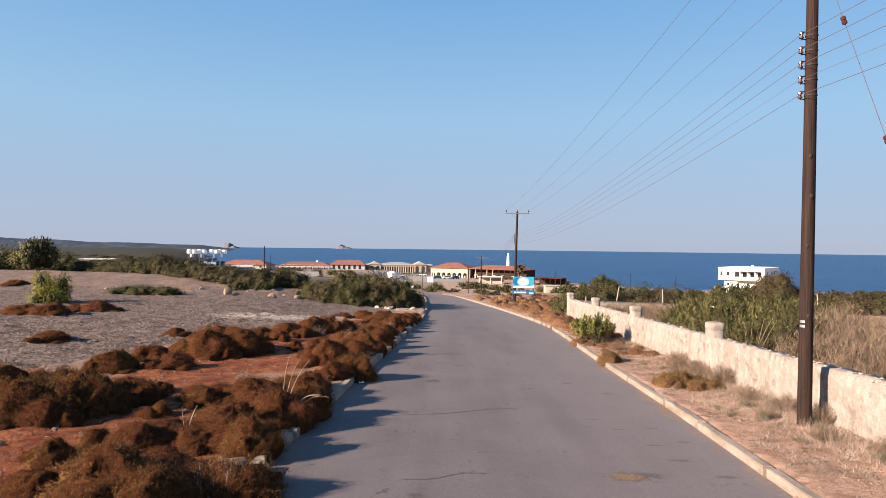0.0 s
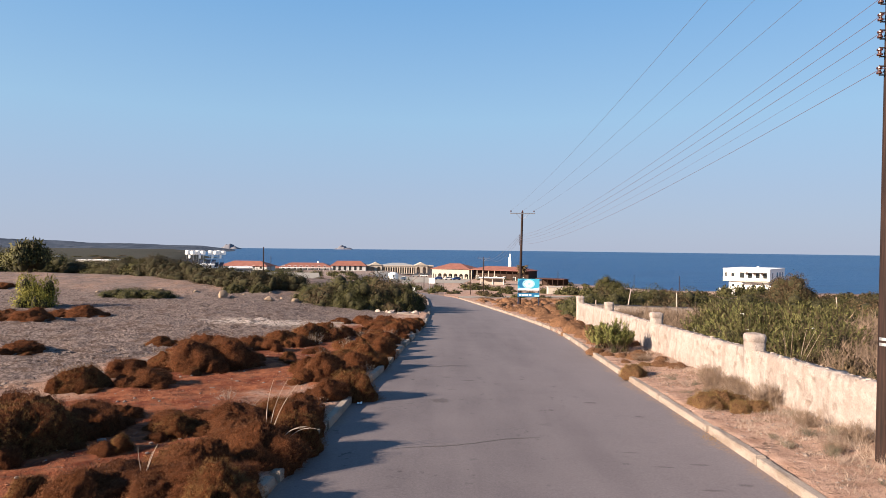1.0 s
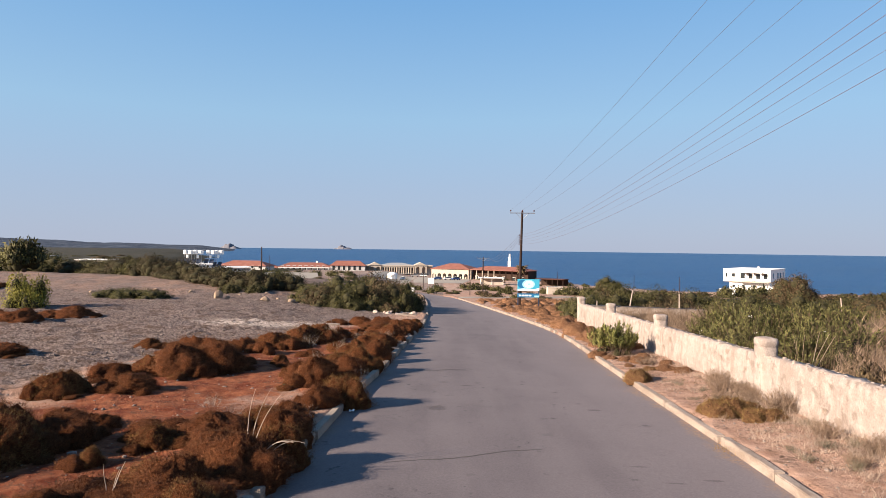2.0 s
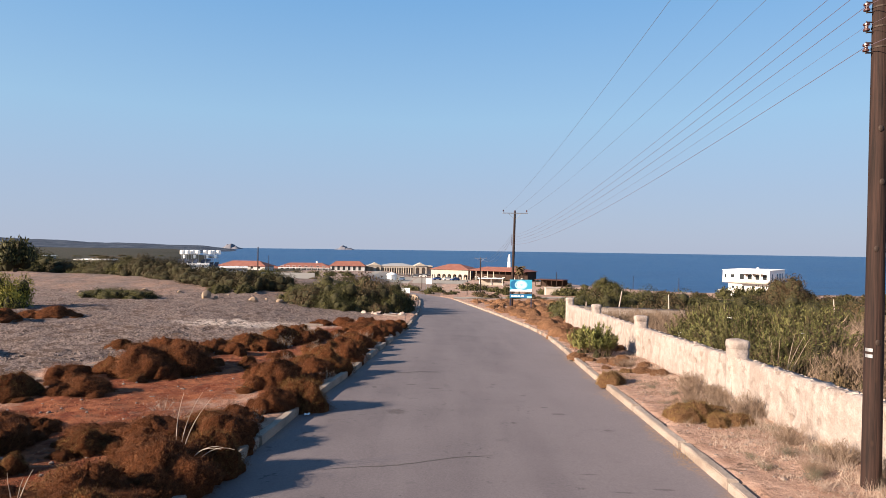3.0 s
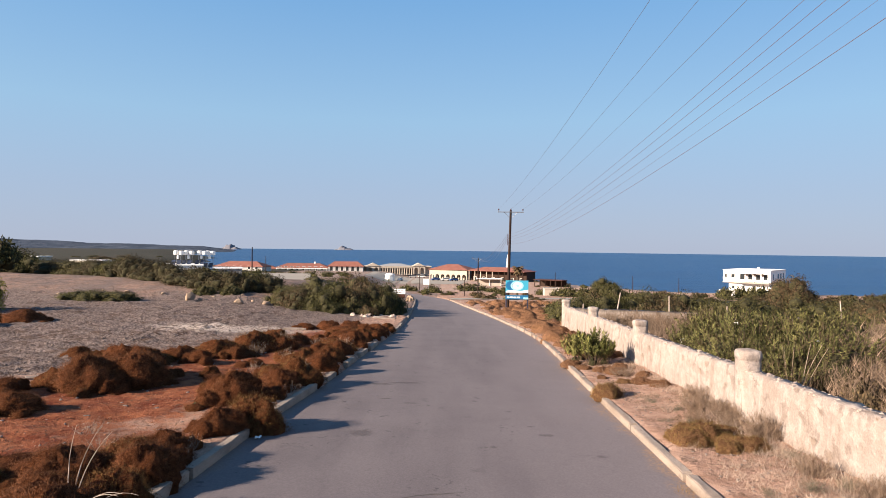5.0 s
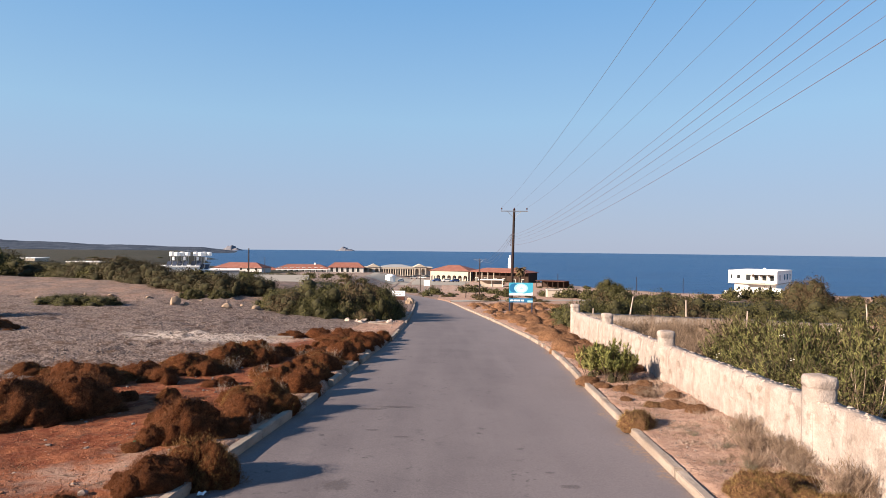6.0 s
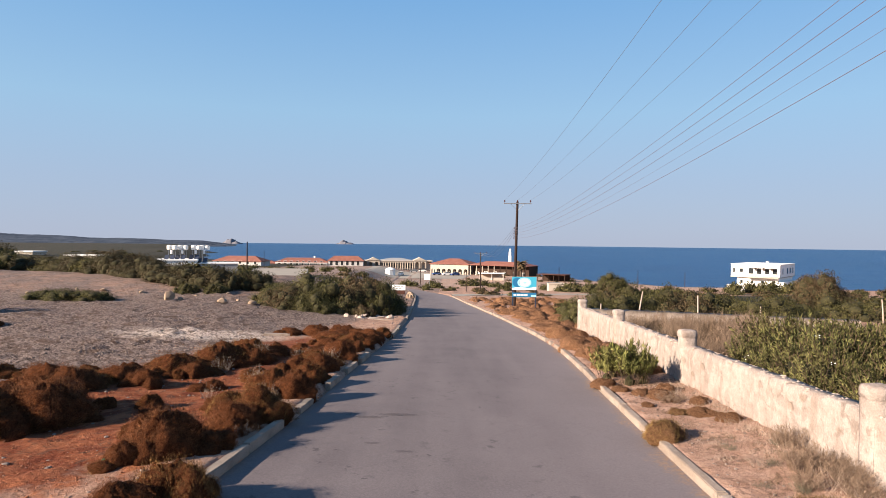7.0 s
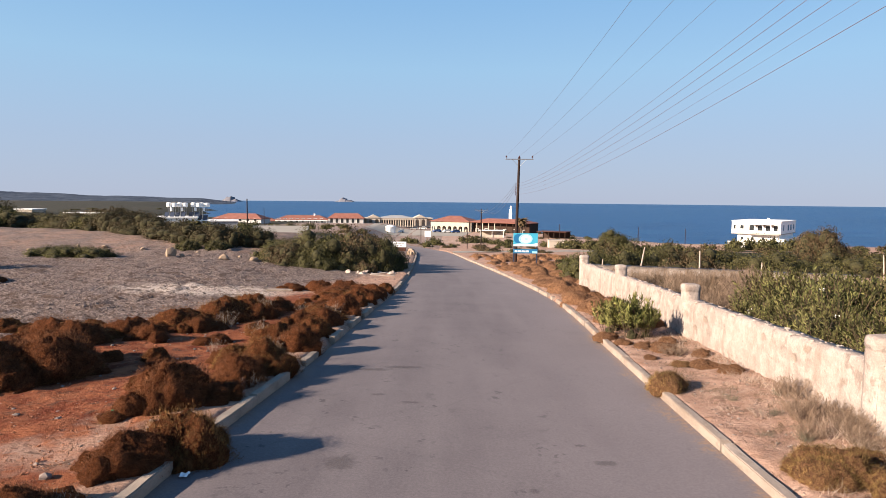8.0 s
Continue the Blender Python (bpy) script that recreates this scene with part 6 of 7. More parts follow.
NEAR_X, NEAR_Y = 7.32, 12.36
LOW_NEAR = (7.83, 7.53, 7.24, 6.94, 6.63)
near_pole = build_pole(NEAR_X, NEAR_Y, gz(NEAR_X, NEAR_Y), 10.25, 0.137, 0.102, "tall weathered wooden utility pole beside the wall", 1.15, 9.95, LOW_NEAR, 0.006)
for zt, hgt in ((2.61, 0.05), (2.52, 0.05)):
    z = zt - 0.55
    bm = bmesh.new()
    for k in range(4):
        a0, a1 = math.radians(186 + 11 * k), math.radians(197 + 11 * k)
        r = 0.135
        zz = z - gz(NEAR_X, NEAR_Y)
        vs = [bm.verts.new((0.006 * zz + q * math.cos(a), q * math.sin(a), w)) for q in (r, r + 0.004) for w in (zz, zz + hgt) for a in (a0, a1)]
        bm.faces.new((vs[4], vs[5], vs[7], vs[6]))
        bm.faces.new((vs[0], vs[1], vs[5], vs[4]))
        bm.faces.new((vs[2], vs[3], vs[7], vs[6]))
    part("metal_tag", bm, M_STEEL, near_pole, "small pale metal tag")
for z, a in ((5.4, 250), (4.6, 265), (3.6, 240), (2.2, 260)):
    # knots in the wood
    zz = z - gz(NEAR_X, NEAR_Y)
    bm = bmesh.new()
    made = bmesh.ops.create_icosphere(bm, subdivisions=2, radius=0.04)["verts"]
    for v in made:
        v.co = Vector((0.006 * zz + 0.120 * math.cos(radians(a)), 0.120 * math.sin(radians(a)), zz)) + Vector((v.co.x, v.co.y * 0.5, v.co.z * 1.3))
    part("wood_knot", bm, M_IRON, near_pole)

FAR_X, FAR_Y = 7.78, 66.0
LOW_FAR = (4.85, 4.62, 4.39, 4.16, 3.93)
build_pole(FAR_X, FAR_Y, gz(FAR_X, FAR_Y), 7.32, 0.155, 0.11, "dark wooden utility pole with a steel crossarm", 1.2, 7.20, LOW_FAR, 0.021)
P3X, P3Y = 9.2, 144.9
build_pole(P3X, P3Y, gz(P3X, P3Y), 1.25, 0.15, 0.11, "grey wooden utility pole with a steel crossarm", 1.3, 1.10, (-1.0, -1.3, -1.6), 0.0)
BACK_X, BACK_Y, BACK_UP = 6.6, -41.0, 1.9
build_pole(BACK_X, BACK_Y, gz(BACK_X, BACK_Y), 12.3, 0.15, 0.11, "tall weathered wooden utility pole up the road", 1.15, 12.0, (), 0.0)
for px_, py_, ht, r in ((-37.0, 127.3, 6.6, 0.13), (-6.6, 207, 7.4, 0.12), (5.9, 138, 4.4, 0.08), (35.0, 190, 6.2, 0.10), (79.2, 208, 5.0, 0.10), (63.0, 205, 5.4, 0.10), (-70, 250, 7.0, 0.12)):
    build_pole(px_, py_, gz(px_, py_), gz(px_, py_) + ht, r, r * 0.75, "plain wooden pole far down the slope", group="far poles")


def build_cable(a, b, sag, r, material, label, group):
    a, b = Vector(a), Vector(b)
    n, sides = 40, 4
    verts, faces = [], []
    for k in range(n + 1):
        f = k / n
        p = a.lerp(b, f)
        p.z -= 4 * sag * f * (1 - f)
        for j in range(sides):
            t = 2 * math.pi * j / sides
            verts.append((p.x + r * math.cos(t), p.y, p.z + r * math.sin(t)))
    for k in range(n):
        for j in range(sides):
            faces.append((k * sides + j, k * sides + (j + 1) % sides, (k + 1) * sides + (j + 1) % sides, (k + 1) * sides + j))
    return tagged(new("power_cable", mesh_of("power_cable", verts, faces, material)), label, "cable", group)


UPPER, LOWER = "thin dark overhead cable between crossarms", "thin reddish overhead cable between insulators"
for dx in (-1.15, 0.0, 1.15):
    n_, f_ = (NEAR_X + 0.06 + dx, NEAR_Y - 0.1, 10.2), (FAR_X + 0.2 + dx * 1.05, FAR_Y - 0.1, 7.44)
    build_cable(n_, f_, 0.55, 0.0062, M_CABLE, UPPER, "overhead cables")
    build_cable(n_, (BACK_X + dx, BACK_Y, 12.25), 0.6, 0.0062, M_CABLE, UPPER, "overhead cables")
for k, (zn, zf) in enumerate(zip(LOW_NEAR, LOW_FAR)):
    r = 0.0055 if k != 3 else 0.003
    n_, f_ = (NEAR_X - 0.20, NEAR_Y, zn), (FAR_X - 0.12, FAR_Y, zf)
    build_cable(n_, f_, 0.8, r, M_CABLE2, LOWER, "overhead cables")
    build_cable(n_, (BACK_X - 0.2, BACK_Y, zn + BACK_UP), 1.0, r, M_CABLE2, LOWER, "overhead cables")
    if k < 3:
        build_cable(f_, (P3X - 1.3 + 1.3 * k, P3Y - 0.1, 1.34), 1.6, 0.012, M_CABLE, LOWER, "overhead cables")


def build_stay():
    """The stay cable with its two egg insulators, anchored in the field."""
    root = thing("stay_cable", "thin stay cable with two brown egg insulators", "stay cable", Matrix.Translation((11.0, 12.3, gz(11.0, 12.3))))
    z0 = gz(11.0, 12.3)
    top, foot = Vector((NEAR_X + 0.06 - 11.0, 0.05, 9.8 - z0)), Vector((0, 0, 0))
    bm = bmesh.new()
    tube(bm, foot, top, 0.006, 0.006, 5)
    part("strand", bm, M_CABLE2, root)
    for f in (0.830, 0.585):
        p = foot.lerp(top, f)
        b2 = bmesh.new()
        lathe(b2, [(0.02, -0.09), (0.048, -0.075), (0.052, -0.02), (0.040, 0.0), (0.052, 0.02), (0.048, 0.075), (0.02, 0.09)], 10)
        q = (top - foot).to_track_quat("Z", "Y").to_matrix().to_4x4()
        bmesh.ops.transform(b2, matrix=Matrix.Translation(p) @ q, verts=b2.verts)
        part("egg_insulator", b2, M_PORCELAIN, root, "brown porcelain egg insulator")


build_stay()

# field posts
for fx, fy, ft, dx in ((12.7, 45.2, 0.70, 0.35), (15.8, 43.9, 0.60, -0.02), (30.6, 49.8, -0.02, -0.12), (20.4, 46.0, -0.2, 0.05), (10.8, 46.2, -0.15, 0.04)):
    g = gz(fx, fy)
    bm = bmesh.new()
    tube(bm, (0, 0, -0.2), (dx * 0.5, 0, (ft - g) * 0.55), 0.05, 0.045, 7)
    tube(bm, (dx * 0.5, 0, (ft - g) * 0.55), (dx, 0.02, ft - g), 0.045, 0.035, 7)
    ob = new("fence_post", from_bm("fence_post", bm, M_RUBBLE))
    ob.location = (fx, fy, g)
    tagged(ob, "pale leaning fence post in the dry field", "post", "field posts")

# ---- signs ----


def ellipse_ring(bm, cx, cz, rx, rz, inner, y, a0=0.0, a1=6.2832, n=40):
    va = [bm.verts.new((cx + rx * math.cos(a0 + (a1 - a0) * k / n), y, cz + rz * math.sin(a0 + (a1 - a0) * k / n))) for k in range(n + 1)]
    vb = [bm.verts.new((cx + rx * inner * math.cos(a0 + (a1 - a0) * k / n), y, cz + rz * inner * math.sin(a0 + (a1 - a0) * k / n))) for k in range(n + 1)]
    for k in range(n):
        bm.faces.new((va[k], va[k + 1], vb[k + 1], vb[k]))
    return bm


def build_billboard():
    sx, sy, top = 8.63, 65.35, 0.36
    base = gz(sx, sy)
    root = thing("road_sign", "blue and white two-panel billboard on two posts", "sign", Matrix.Translation((sx, sy, base)))
    t = top - base
    for dx in (-1.06, 1.06):
        part("post", boxed(dx - 0.05, dx + 0.05, 0.0, 0.1, -0.3, t, bevel=0.008), M_BLUEPOST, root)
    board = part("upper_panel", boxed(-1.12, 1.12, -0.05, 0.0, t - 1.20, t, bevel=0.006), M_SIGNTEAL, root, "teal panel with a white swirl")
    c = t - 0.52
    part("blue_field", ellipse_ring(bmesh.new(), -0.62, c + 0.02, 0.48, 0.44, 0.02, -0.054), M_SIGNBLUE, board)
    part("outer_swirl", ellipse_ring(bmesh.new(), 0.0, c, 0.64, 0.46, 0.74, -0.062), M_SIGNPALE, board)
    part("inner_swirl", ellipse_ring(bmesh.new(), 0.03, c, 0.47, 0.34, 0.08, -0.058), M_SIGNWHITE, board)
    part("swirl_eye", ellipse_ring(bmesh.new(), 0.05, c, 0.17, 0.12, 0.1, -0.066), M_SIGNPALE, board)
    wave = bmesh.new()
    n = 24
    lo = [wave.verts.new((-1.10 + 2.2 * k / n, -0.055, t - 1.19)) for k in range(n + 1)]
    hi = [wave.verts.new((-1.10 + 2.2 * k / n, -0.055, t - 1.03 + 0.10 * (k / n) + 0.05 * math.sin(k / n * 7))) for k in range(n + 1)]
    for k in range(n):
        wave.faces.new((lo[k], lo[k + 1], hi[k + 1], hi[k]))
    part("white_wave", wave, M_SIGNWHITE, board)
    low = part("lower_panel", boxed(-1.12, 1.12, -0.05, 0.0, t - 1.86, t - 1.46, bevel=0.006), M_SIGNBLUE, root, "dark blue panel with white lettering bars")
    for x0, x1, z0, z1 in ((-0.98, -0.74, 0.12, 0.27), (-0.68, -0.40, 0.12, 0.27), (-0.34, -0.06, 0.12, 0.27), (0.02, 0.30, 0.12, 0.27)):
        part("lettering_bar", boxed(x0, x1, -0.054, -0.05, t - 1.86 + z0, t - 1.86 + z1), M_SIGNWHITE, low)
    part("white_corner", boxed(0.62, 1.10, -0.054, -0.05, t - 1.84, t - 1.66), M_SIGNPALE, low)


build_billboard()


def build_low_sign():
    x, y = -5.9, 104.6
    root = thing("name_sign", "white lettered sign board on a dark brick plinth", "sign", Matrix.Translation((x, y, gz(x, y))))
    up = -3.28 - gz(x, y)
    part("plinth", boxed(-0.95, 0.95, 0.0, 0.55, -0.3, up - 0.85, bevel=0.03), M_BRICK, root)
    b = part("board", boxed(-1.05, 1.05, -0.03, 0.05, up - 0.85, up, bevel=0.01), M_SIGNWHITE, root)
    for k, (x0, x1) in enumerate(((-0.72, -0.30), (-0.22, 0.22), (0.30, 0.72))):
        part("lettering_bar", boxed(x0, x1, -0.036, -0.03, up - 0.36, up - 0.26), M_INK, b)
    for k, (x0, x1) in enumerate(((-0.45, -0.05), (0.05, 0.45))):
        part("lettering_bar", boxed(x0, x1, -0.036, -0.03, up - 0.60, up - 0.50), M_INK, b)
    # rough stone planter beside the road
    for k in range(16):
        build_rock(float(along(86 + 1.1 * k, LEFT_X)) - rng.uniform(0.5, 1.1), 86 + 1.1 * k, rng.uniform(0.25, 0.5), rng.uniform(0.3, 0.7), 70.0 + k, "rough brown stone edging the planter", "planter stones", "planter_stone", M_ROCK)


build_low_sign()


def build_white_notice():
    x, y = -3.3, 168.4
    g = gz(x, y)
    root = thing("notice_board", "small plain white notice board on two posts", "sign", Matrix.Translation((x, y, g)))
    up = -4.9 - g
    part("board", boxed(-0.8, 0.8, -0.03, 0.03, up - 1.5, up, bevel=0.01), M_SIGNWHITE, root)
    for dx in (-0.6, 0.6):
        part("post", boxed(dx - 0.05, dx + 0.05, 0.03, 0.13, -0.2, up - 0.1), M_STEEL, root)


build_white_notice()

# ---- buildings down by the sea ----


def site(p0, p1, z):
    """Pose at the left end of a facade that runs from p0 to p1; x along it, y into the building."""
    d = Vector((p1[0] - p0[0], p1[1] - p0[1]))
    return Matrix.Translation((p0[0], p0[1], z)) @ Matrix.Rotation(math.atan2(d.y, d.x), 4, "Z"), d.length


def hip_roof(x0, x1, y0, y1, z, rise, eave=0.5):
    bm = bmesh.new()
    x0, x1, y0, y1 = x0 - eave, x1 + eave, y0 - eave, y1 + eave
    w, d = x1 - x0, y1 - y0
    run = min(w, d) / 2
    a = [bm.verts.new(v) for v in ((x0, y0, z), (x1, y0, z), (x1, y1, z), (x0, y1, z))]
    low = [bm.verts.new((v.co.x, v.co.y, z - 0.18)) for v in a]
    if w >= d:
        r = [bm.verts.new((x0 + run, (y0 + y1) / 2, z + rise)), bm.verts.new((x1 - run + 0.01, (y0 + y1) / 2, z + rise))]
        bm.faces.new((a[0], a[1], r[1], r[0]))
        bm.faces.new((a[2], a[3], r[0], r[1]))
        bm.faces.new((a[1], a[2], r[1]))
        bm.faces.new((a[3], a[0], r[0]))
    else:
        r = [bm.verts.new(((x0 + x1) / 2, y0 + run, z + rise)), bm.verts.new(((x0 + x1) / 2, y1 - run + 0.01, z + rise))]
        bm.faces.new((a[0], a[1], r[0]))
        bm.faces.new((a[2], a[3], r[1]))
        bm.faces.new((a[1], a[2], r[1], r[0]))
        bm.faces.new((a[3], a[0], r[0], r[1]))
    for k in range(4):
        bm.faces.new((a[k], low[k], low[(k + 1) % 4], a[(k + 1) % 4]))
    bm.faces.new(low)
    return bm


def arcade(x0, bays, bay, opening, spring, top, y, thick=0.35):
    """A wall of round arches from x0 along x."""
    bm = bmesh.new()
    n = 10
    for b in range(bays):
        c = x0 + bay * (b + 0.5)
        r = opening / 2
        pts = [(c - r, 0.0), (c - r, spring)] + [(c - r * math.cos(math.pi * k / n), spring + r * math.sin(math.pi * k / n)) for k in range(1, n)] + [(c + r, spring), (c + r, 0.0)]
        tops = [(c - bay / 2, 0.0), (c - bay / 2, spring)] + [(c - bay / 2 + bay * k / n, top) for k in range(1, n)] + [(c + bay / 2, spring), (c + bay / 2, 0.0)]
        tops[1], tops[-2] = (c - bay / 2, top), (c + bay / 2, top)
        for yy in (y, y + thick):
            va = [bm.verts.new((px, yy, pz)) for px, pz in pts]
            vb = [bm.verts.new((px, yy, pz)) for px, pz in tops]
            for k in range(len(va) - 1):
                bm.faces.new((va[k], va[k + 1], vb[k + 1], vb[k]))
        fr = [bm.verts.new((px, y, pz)) for px, pz in pts]
        bk = [bm.verts.new((px, y + thick, pz)) for px, pz in pts]
        for k in range(len(fr) - 1):
            bm.faces.new((fr[k], bk[k], bk[k + 1], fr[k + 1]))
    x1 = x0 + bays * bay
    ca = [bm.verts.new(v) for v in ((x0, y, top), (x1, y, top), (x1, y + thick, top), (x0, y + thick, top))]
    bm.faces.new(ca)
    return bm


def add_window(root, x, z, w, h, y=0.0, frame_mat=None, name="window"):
    """A window with a raised surround and a pane set back in it, on the facade at y."""
    bm = bmesh.new()
    t = 0.10
    box(bm, x - w / 2 - t, x - w / 2, y - 0.06, y + 0.05, z - t, z + h + t)
    box(bm, x + w / 2, x + w / 2 + t, y - 0.06, y + 0.05, z - t, z + h + t)
    box(bm, x - w / 2, x + w / 2, y - 0.06, y + 0.05, z + h, z + h + t)
    box(bm, x - w / 2, x + w / 2, y - 0.09, y + 0.05, z - t, z)
    win = part(name, bm, frame_mat or M_WHITE, root)
    part("pane", boxed(x - w / 2, x + w / 2, y - 0.03, y - 0.01, z, z + h), M_DARKGLASS, win)
    return win


def build_tank_house():
    m, w = site((-59.4, 136.6), (-45.2, 141.5), -4.6)
    root = thing("flat_roofed_house", "white flat-roofed building with rooftop solar tanks", "building", m)
    part("wall", boxed(0, w * 0.55, 0, 9, -1, 3.45), M_WHITE, root)
    part("wall", boxed(w * 0.55, w + 1.5, 0.6, 8, -1, 2.75), M_GREYW, root, "grey rendered lower wing")
    part("parapet", boxed(-0.15, w * 0.55 + 0.15, -0.15, 9.15, 3.45, 3.75, bevel=0.03), M_WHITE, root)
    part("parapet", boxed(w * 0.55 + 0.15, w + 1.65, 0.45, 8.15, 2.75, 3.0, bevel=0.03), M_WHITE, root)
    add_window(root, 2.5, 1.2, 1.4, 1.3)
    add_window(root, 5.5, 1.2, 1.4, 1.3)
    for k, dx in enumerate((3.1, 5.2, 7.9, 9.6)):
        p = m @ Vector((dx, 3.2 + 0.4 * k, 3.45 if dx < w * 0.55 else 2.8))
        top = 6.75 - (p.z + 4.6)
        h = thing("solar_water_heater", "white solar water tank over dark tilted panels", "water heater", Matrix.Translation(p), "rooftop water heaters")
        stand = bmesh.new()
        for ax in (-0.6, 0.6):
            for ay in (-0.4, 0.4):
                tube(stand, (ax, ay, 0), (ax, ay, top - 0.9), 0.04, 0.04, 5)
        part("stand", stand, M_STEEL, h)
        t = bmesh.new()
        lathe(t, [(0.3, 0.0), (0.52, 0.04), (0.55, 0.12), (0.55, 0.82), (0.50, 0.92), (0.25, 0.98)], 16, (-0.52, 0, top - 0.95))
        part("tank", t, M_WHITE, h, "white cylindrical tank")
        t = bmesh.new()
        lathe(t, [(0.3, 0.0), (0.52, 0.04), (0.55, 0.12), (0.55, 0.78), (0.50, 0.86), (0.25, 0.92)], 16, (0.58, 0.1, top - 0.95))
        part("tank", t, M_WHITE, h, "white cylindrical tank")
        t = bmesh.new()
        lathe(t, [(0.2, 0.0), (0.24, 0.05), (0.24, 0.75), (0.18, 0.8)], 12, (0.0, -0.25, max(0.3, top - 1.85)))
        part("lower_tank", t, M_WHITE, h)
        for ax in (-0.75, 0.45):
            pb = bmesh.new()
            box(pb, -0.45, 0.45, -0.04, 0.04, -0.75, 0.75)
            bmesh.ops.transform(pb, matrix=Matrix.Translation((ax, -0.9, 0.62)) @ Matrix.Rotation(radians(-38), 4, "X"), verts=pb.verts)
            part("solar_panel", pb, M_SOLAR, h, "dark glass panel")
    return root


build_tank_house()


def build_red_house():
    m, w = site((-107.5, 296), (-84.0, 292.5), gz(-90, 294) - 0.2)
    z = gz(-90, 294) - 0.2
    root = thing("tiled_house", "white house with a low red tiled roof", "building", m)
    # shaded copy of the white, as the facade lies in shade
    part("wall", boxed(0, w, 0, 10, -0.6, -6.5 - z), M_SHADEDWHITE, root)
    part("roof", hip_roof(0, w, 0, 10, -6.45 - z, 2.3), M_TILES, root)
    for k in range(6):
        add_window(root, 2.4 + 3.7 * k, 0.8, 1.3, 1.4)


build_red_house()


def build_long_house():
    p0, p1 = (-91.5, 343.1), (-43.8, 346.7)
    z = gz(-68, 344) - 0.2
    m, w = site(p0, p1, z)
    root = thing("long_tiled_building", "long white building with red tiled hip roofs", "building", m)
    e1, e2 = -8.5 - z, -7.5 - z
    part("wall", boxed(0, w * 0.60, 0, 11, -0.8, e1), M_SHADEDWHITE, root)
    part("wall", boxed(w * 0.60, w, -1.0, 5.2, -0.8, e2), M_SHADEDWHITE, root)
    part("roof", hip_roof(0, w * 0.60, 0, 11, e1 + 0.05, 2.3, 0.6), M_TILES, root)
    part("roof", hip_roof(w * 0.60, w, -1.0, 5.2, e2 + 0.05, 2.6, 0.6), M_TILES, root)
    part("roof", hip_roof(-7.0, 0.3, 2, 9, e1 - 0.9, 1.7, 0.4), M_TILES, root)
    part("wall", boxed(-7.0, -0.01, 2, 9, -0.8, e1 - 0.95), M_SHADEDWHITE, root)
    part("chimney", boxed(w * 0.42, w * 0.42 + 0.9, 5, 5.9, e1 + 1.2, e1 + 3.2, bevel=0.05), M_WHITE, root)
    for k in range(8):
        add_window(root, 2.2 + 3.25 * k, 0.3, 1.5, 2.2)
    for k in range(6):
        add_window(root, w * 0.60 + 1.8 + 2.9 * k, 0.3, 1.5, 2.6, -1.0)
    for k in range(10):
        bm = bmesh.new()
        tube(bm, (0.8 + 3.0 * k, -1.6, -0.8), (0.8 + 3.0 * k, -1.6, e1 - 0.5), 0.16, 0.14, 8)
        part("veranda_column", bm, M_WHITE, root)
    part("veranda_beam", boxed(0.4, w * 0.59, -1.8, -0.6, e1 - 0.5, e1 - 0.2), M_WHITE, root)


build_long_house()


def build_colonnade_house():
    p0, p1 = (-47.6, 352.5), (-6.0, 358)
    z = gz(-27, 355) - 0.2
    m, w = site(p0, p1, z)
    root = thing("colonnaded_building", "cream stone building with gabled ends and columns", "building", m)
    e = -7.9 - z
    part("wall", boxed(0, w, 3.0, 13, -0.8, e), M_CREAM, root)
    part("flat_roof", boxed(-0.3, w + 0.3, -0.3, 13.3, e, e + 0.55, bevel=0.08), M_CREAM, root)
    for a in (5.2, w - 10.5):
        part("end_bay", arcade(a, 2, 3.5, 2.1, 2.6, e, -0.6, 0.5), M_CREAM, root)
        g = bmesh.new()
        v = [g.verts.new(p) for p in ((a - 0.3, -0.7, e + 0.55), (a + 7.3, -0.7, e + 0.55), (a + 3.5, -0.7, e + 2.3), (a - 0.3, 9, e + 0.55), (a + 7.3, 9, e + 0.55), (a + 3.5, 9, e + 2.3))]
        for f in ((0, 1, 2), (5, 4, 3), (0, 2, 5, 3), (1, 4, 5, 2), (0, 3, 4, 1)):
            g.faces.new([v[i] for i in f])
        part("gable", g, M_CREAM, root)
    part("side_pavilion", arcade(-4.6, 2, 3.2, 2.0, 2.4, e - 0.3, 1.2, 0.5), M_CREAM, root)
    part("side_pavilion_wall", boxed(-4.55, -0.01, 3.5, 11, -0.8, e - 0.3), M_CREAM, root)
    part("side_pavilion_roof", hip_roof(-4.6, 1.8, 1.2, 11, e - 0.25, 2.0, 0.3), M_GREYW, root)
    part("hall_roof", hip_roof(12.6, w - 11.0, 1.0, 13.0, e + 0.56, 1.3, 0.2), M_GREYW, root)
    n = 13
    for k in range(n + 1):
        x = 12.9 + (w - 24.1) * k / n
        bm = bmesh.new()
        lathe(bm, [(0.36, -0.6), (0.36, -0.3), (0.27, -0.2), (0.24, e - 0.9), (0.36, e - 0.75), (0.36, e - 0.6)], 10, (x, 0.2, 0))
        part("column", bm, M_CREAM, root)
    part("entablature", boxed(12.3, w - 10.6, -0.1, 0.5, e - 0.6, e), M_CREAM, root)
    # large dark panes stand in for deep shade behind the columns
    for k in range(12):
        add_window(root, 12.4 + (w - 23.4) * (k + 0.5) / 12, 0.0, 1.55, 3.4, 3.0, M_CREAM)


build_colonnade_house()


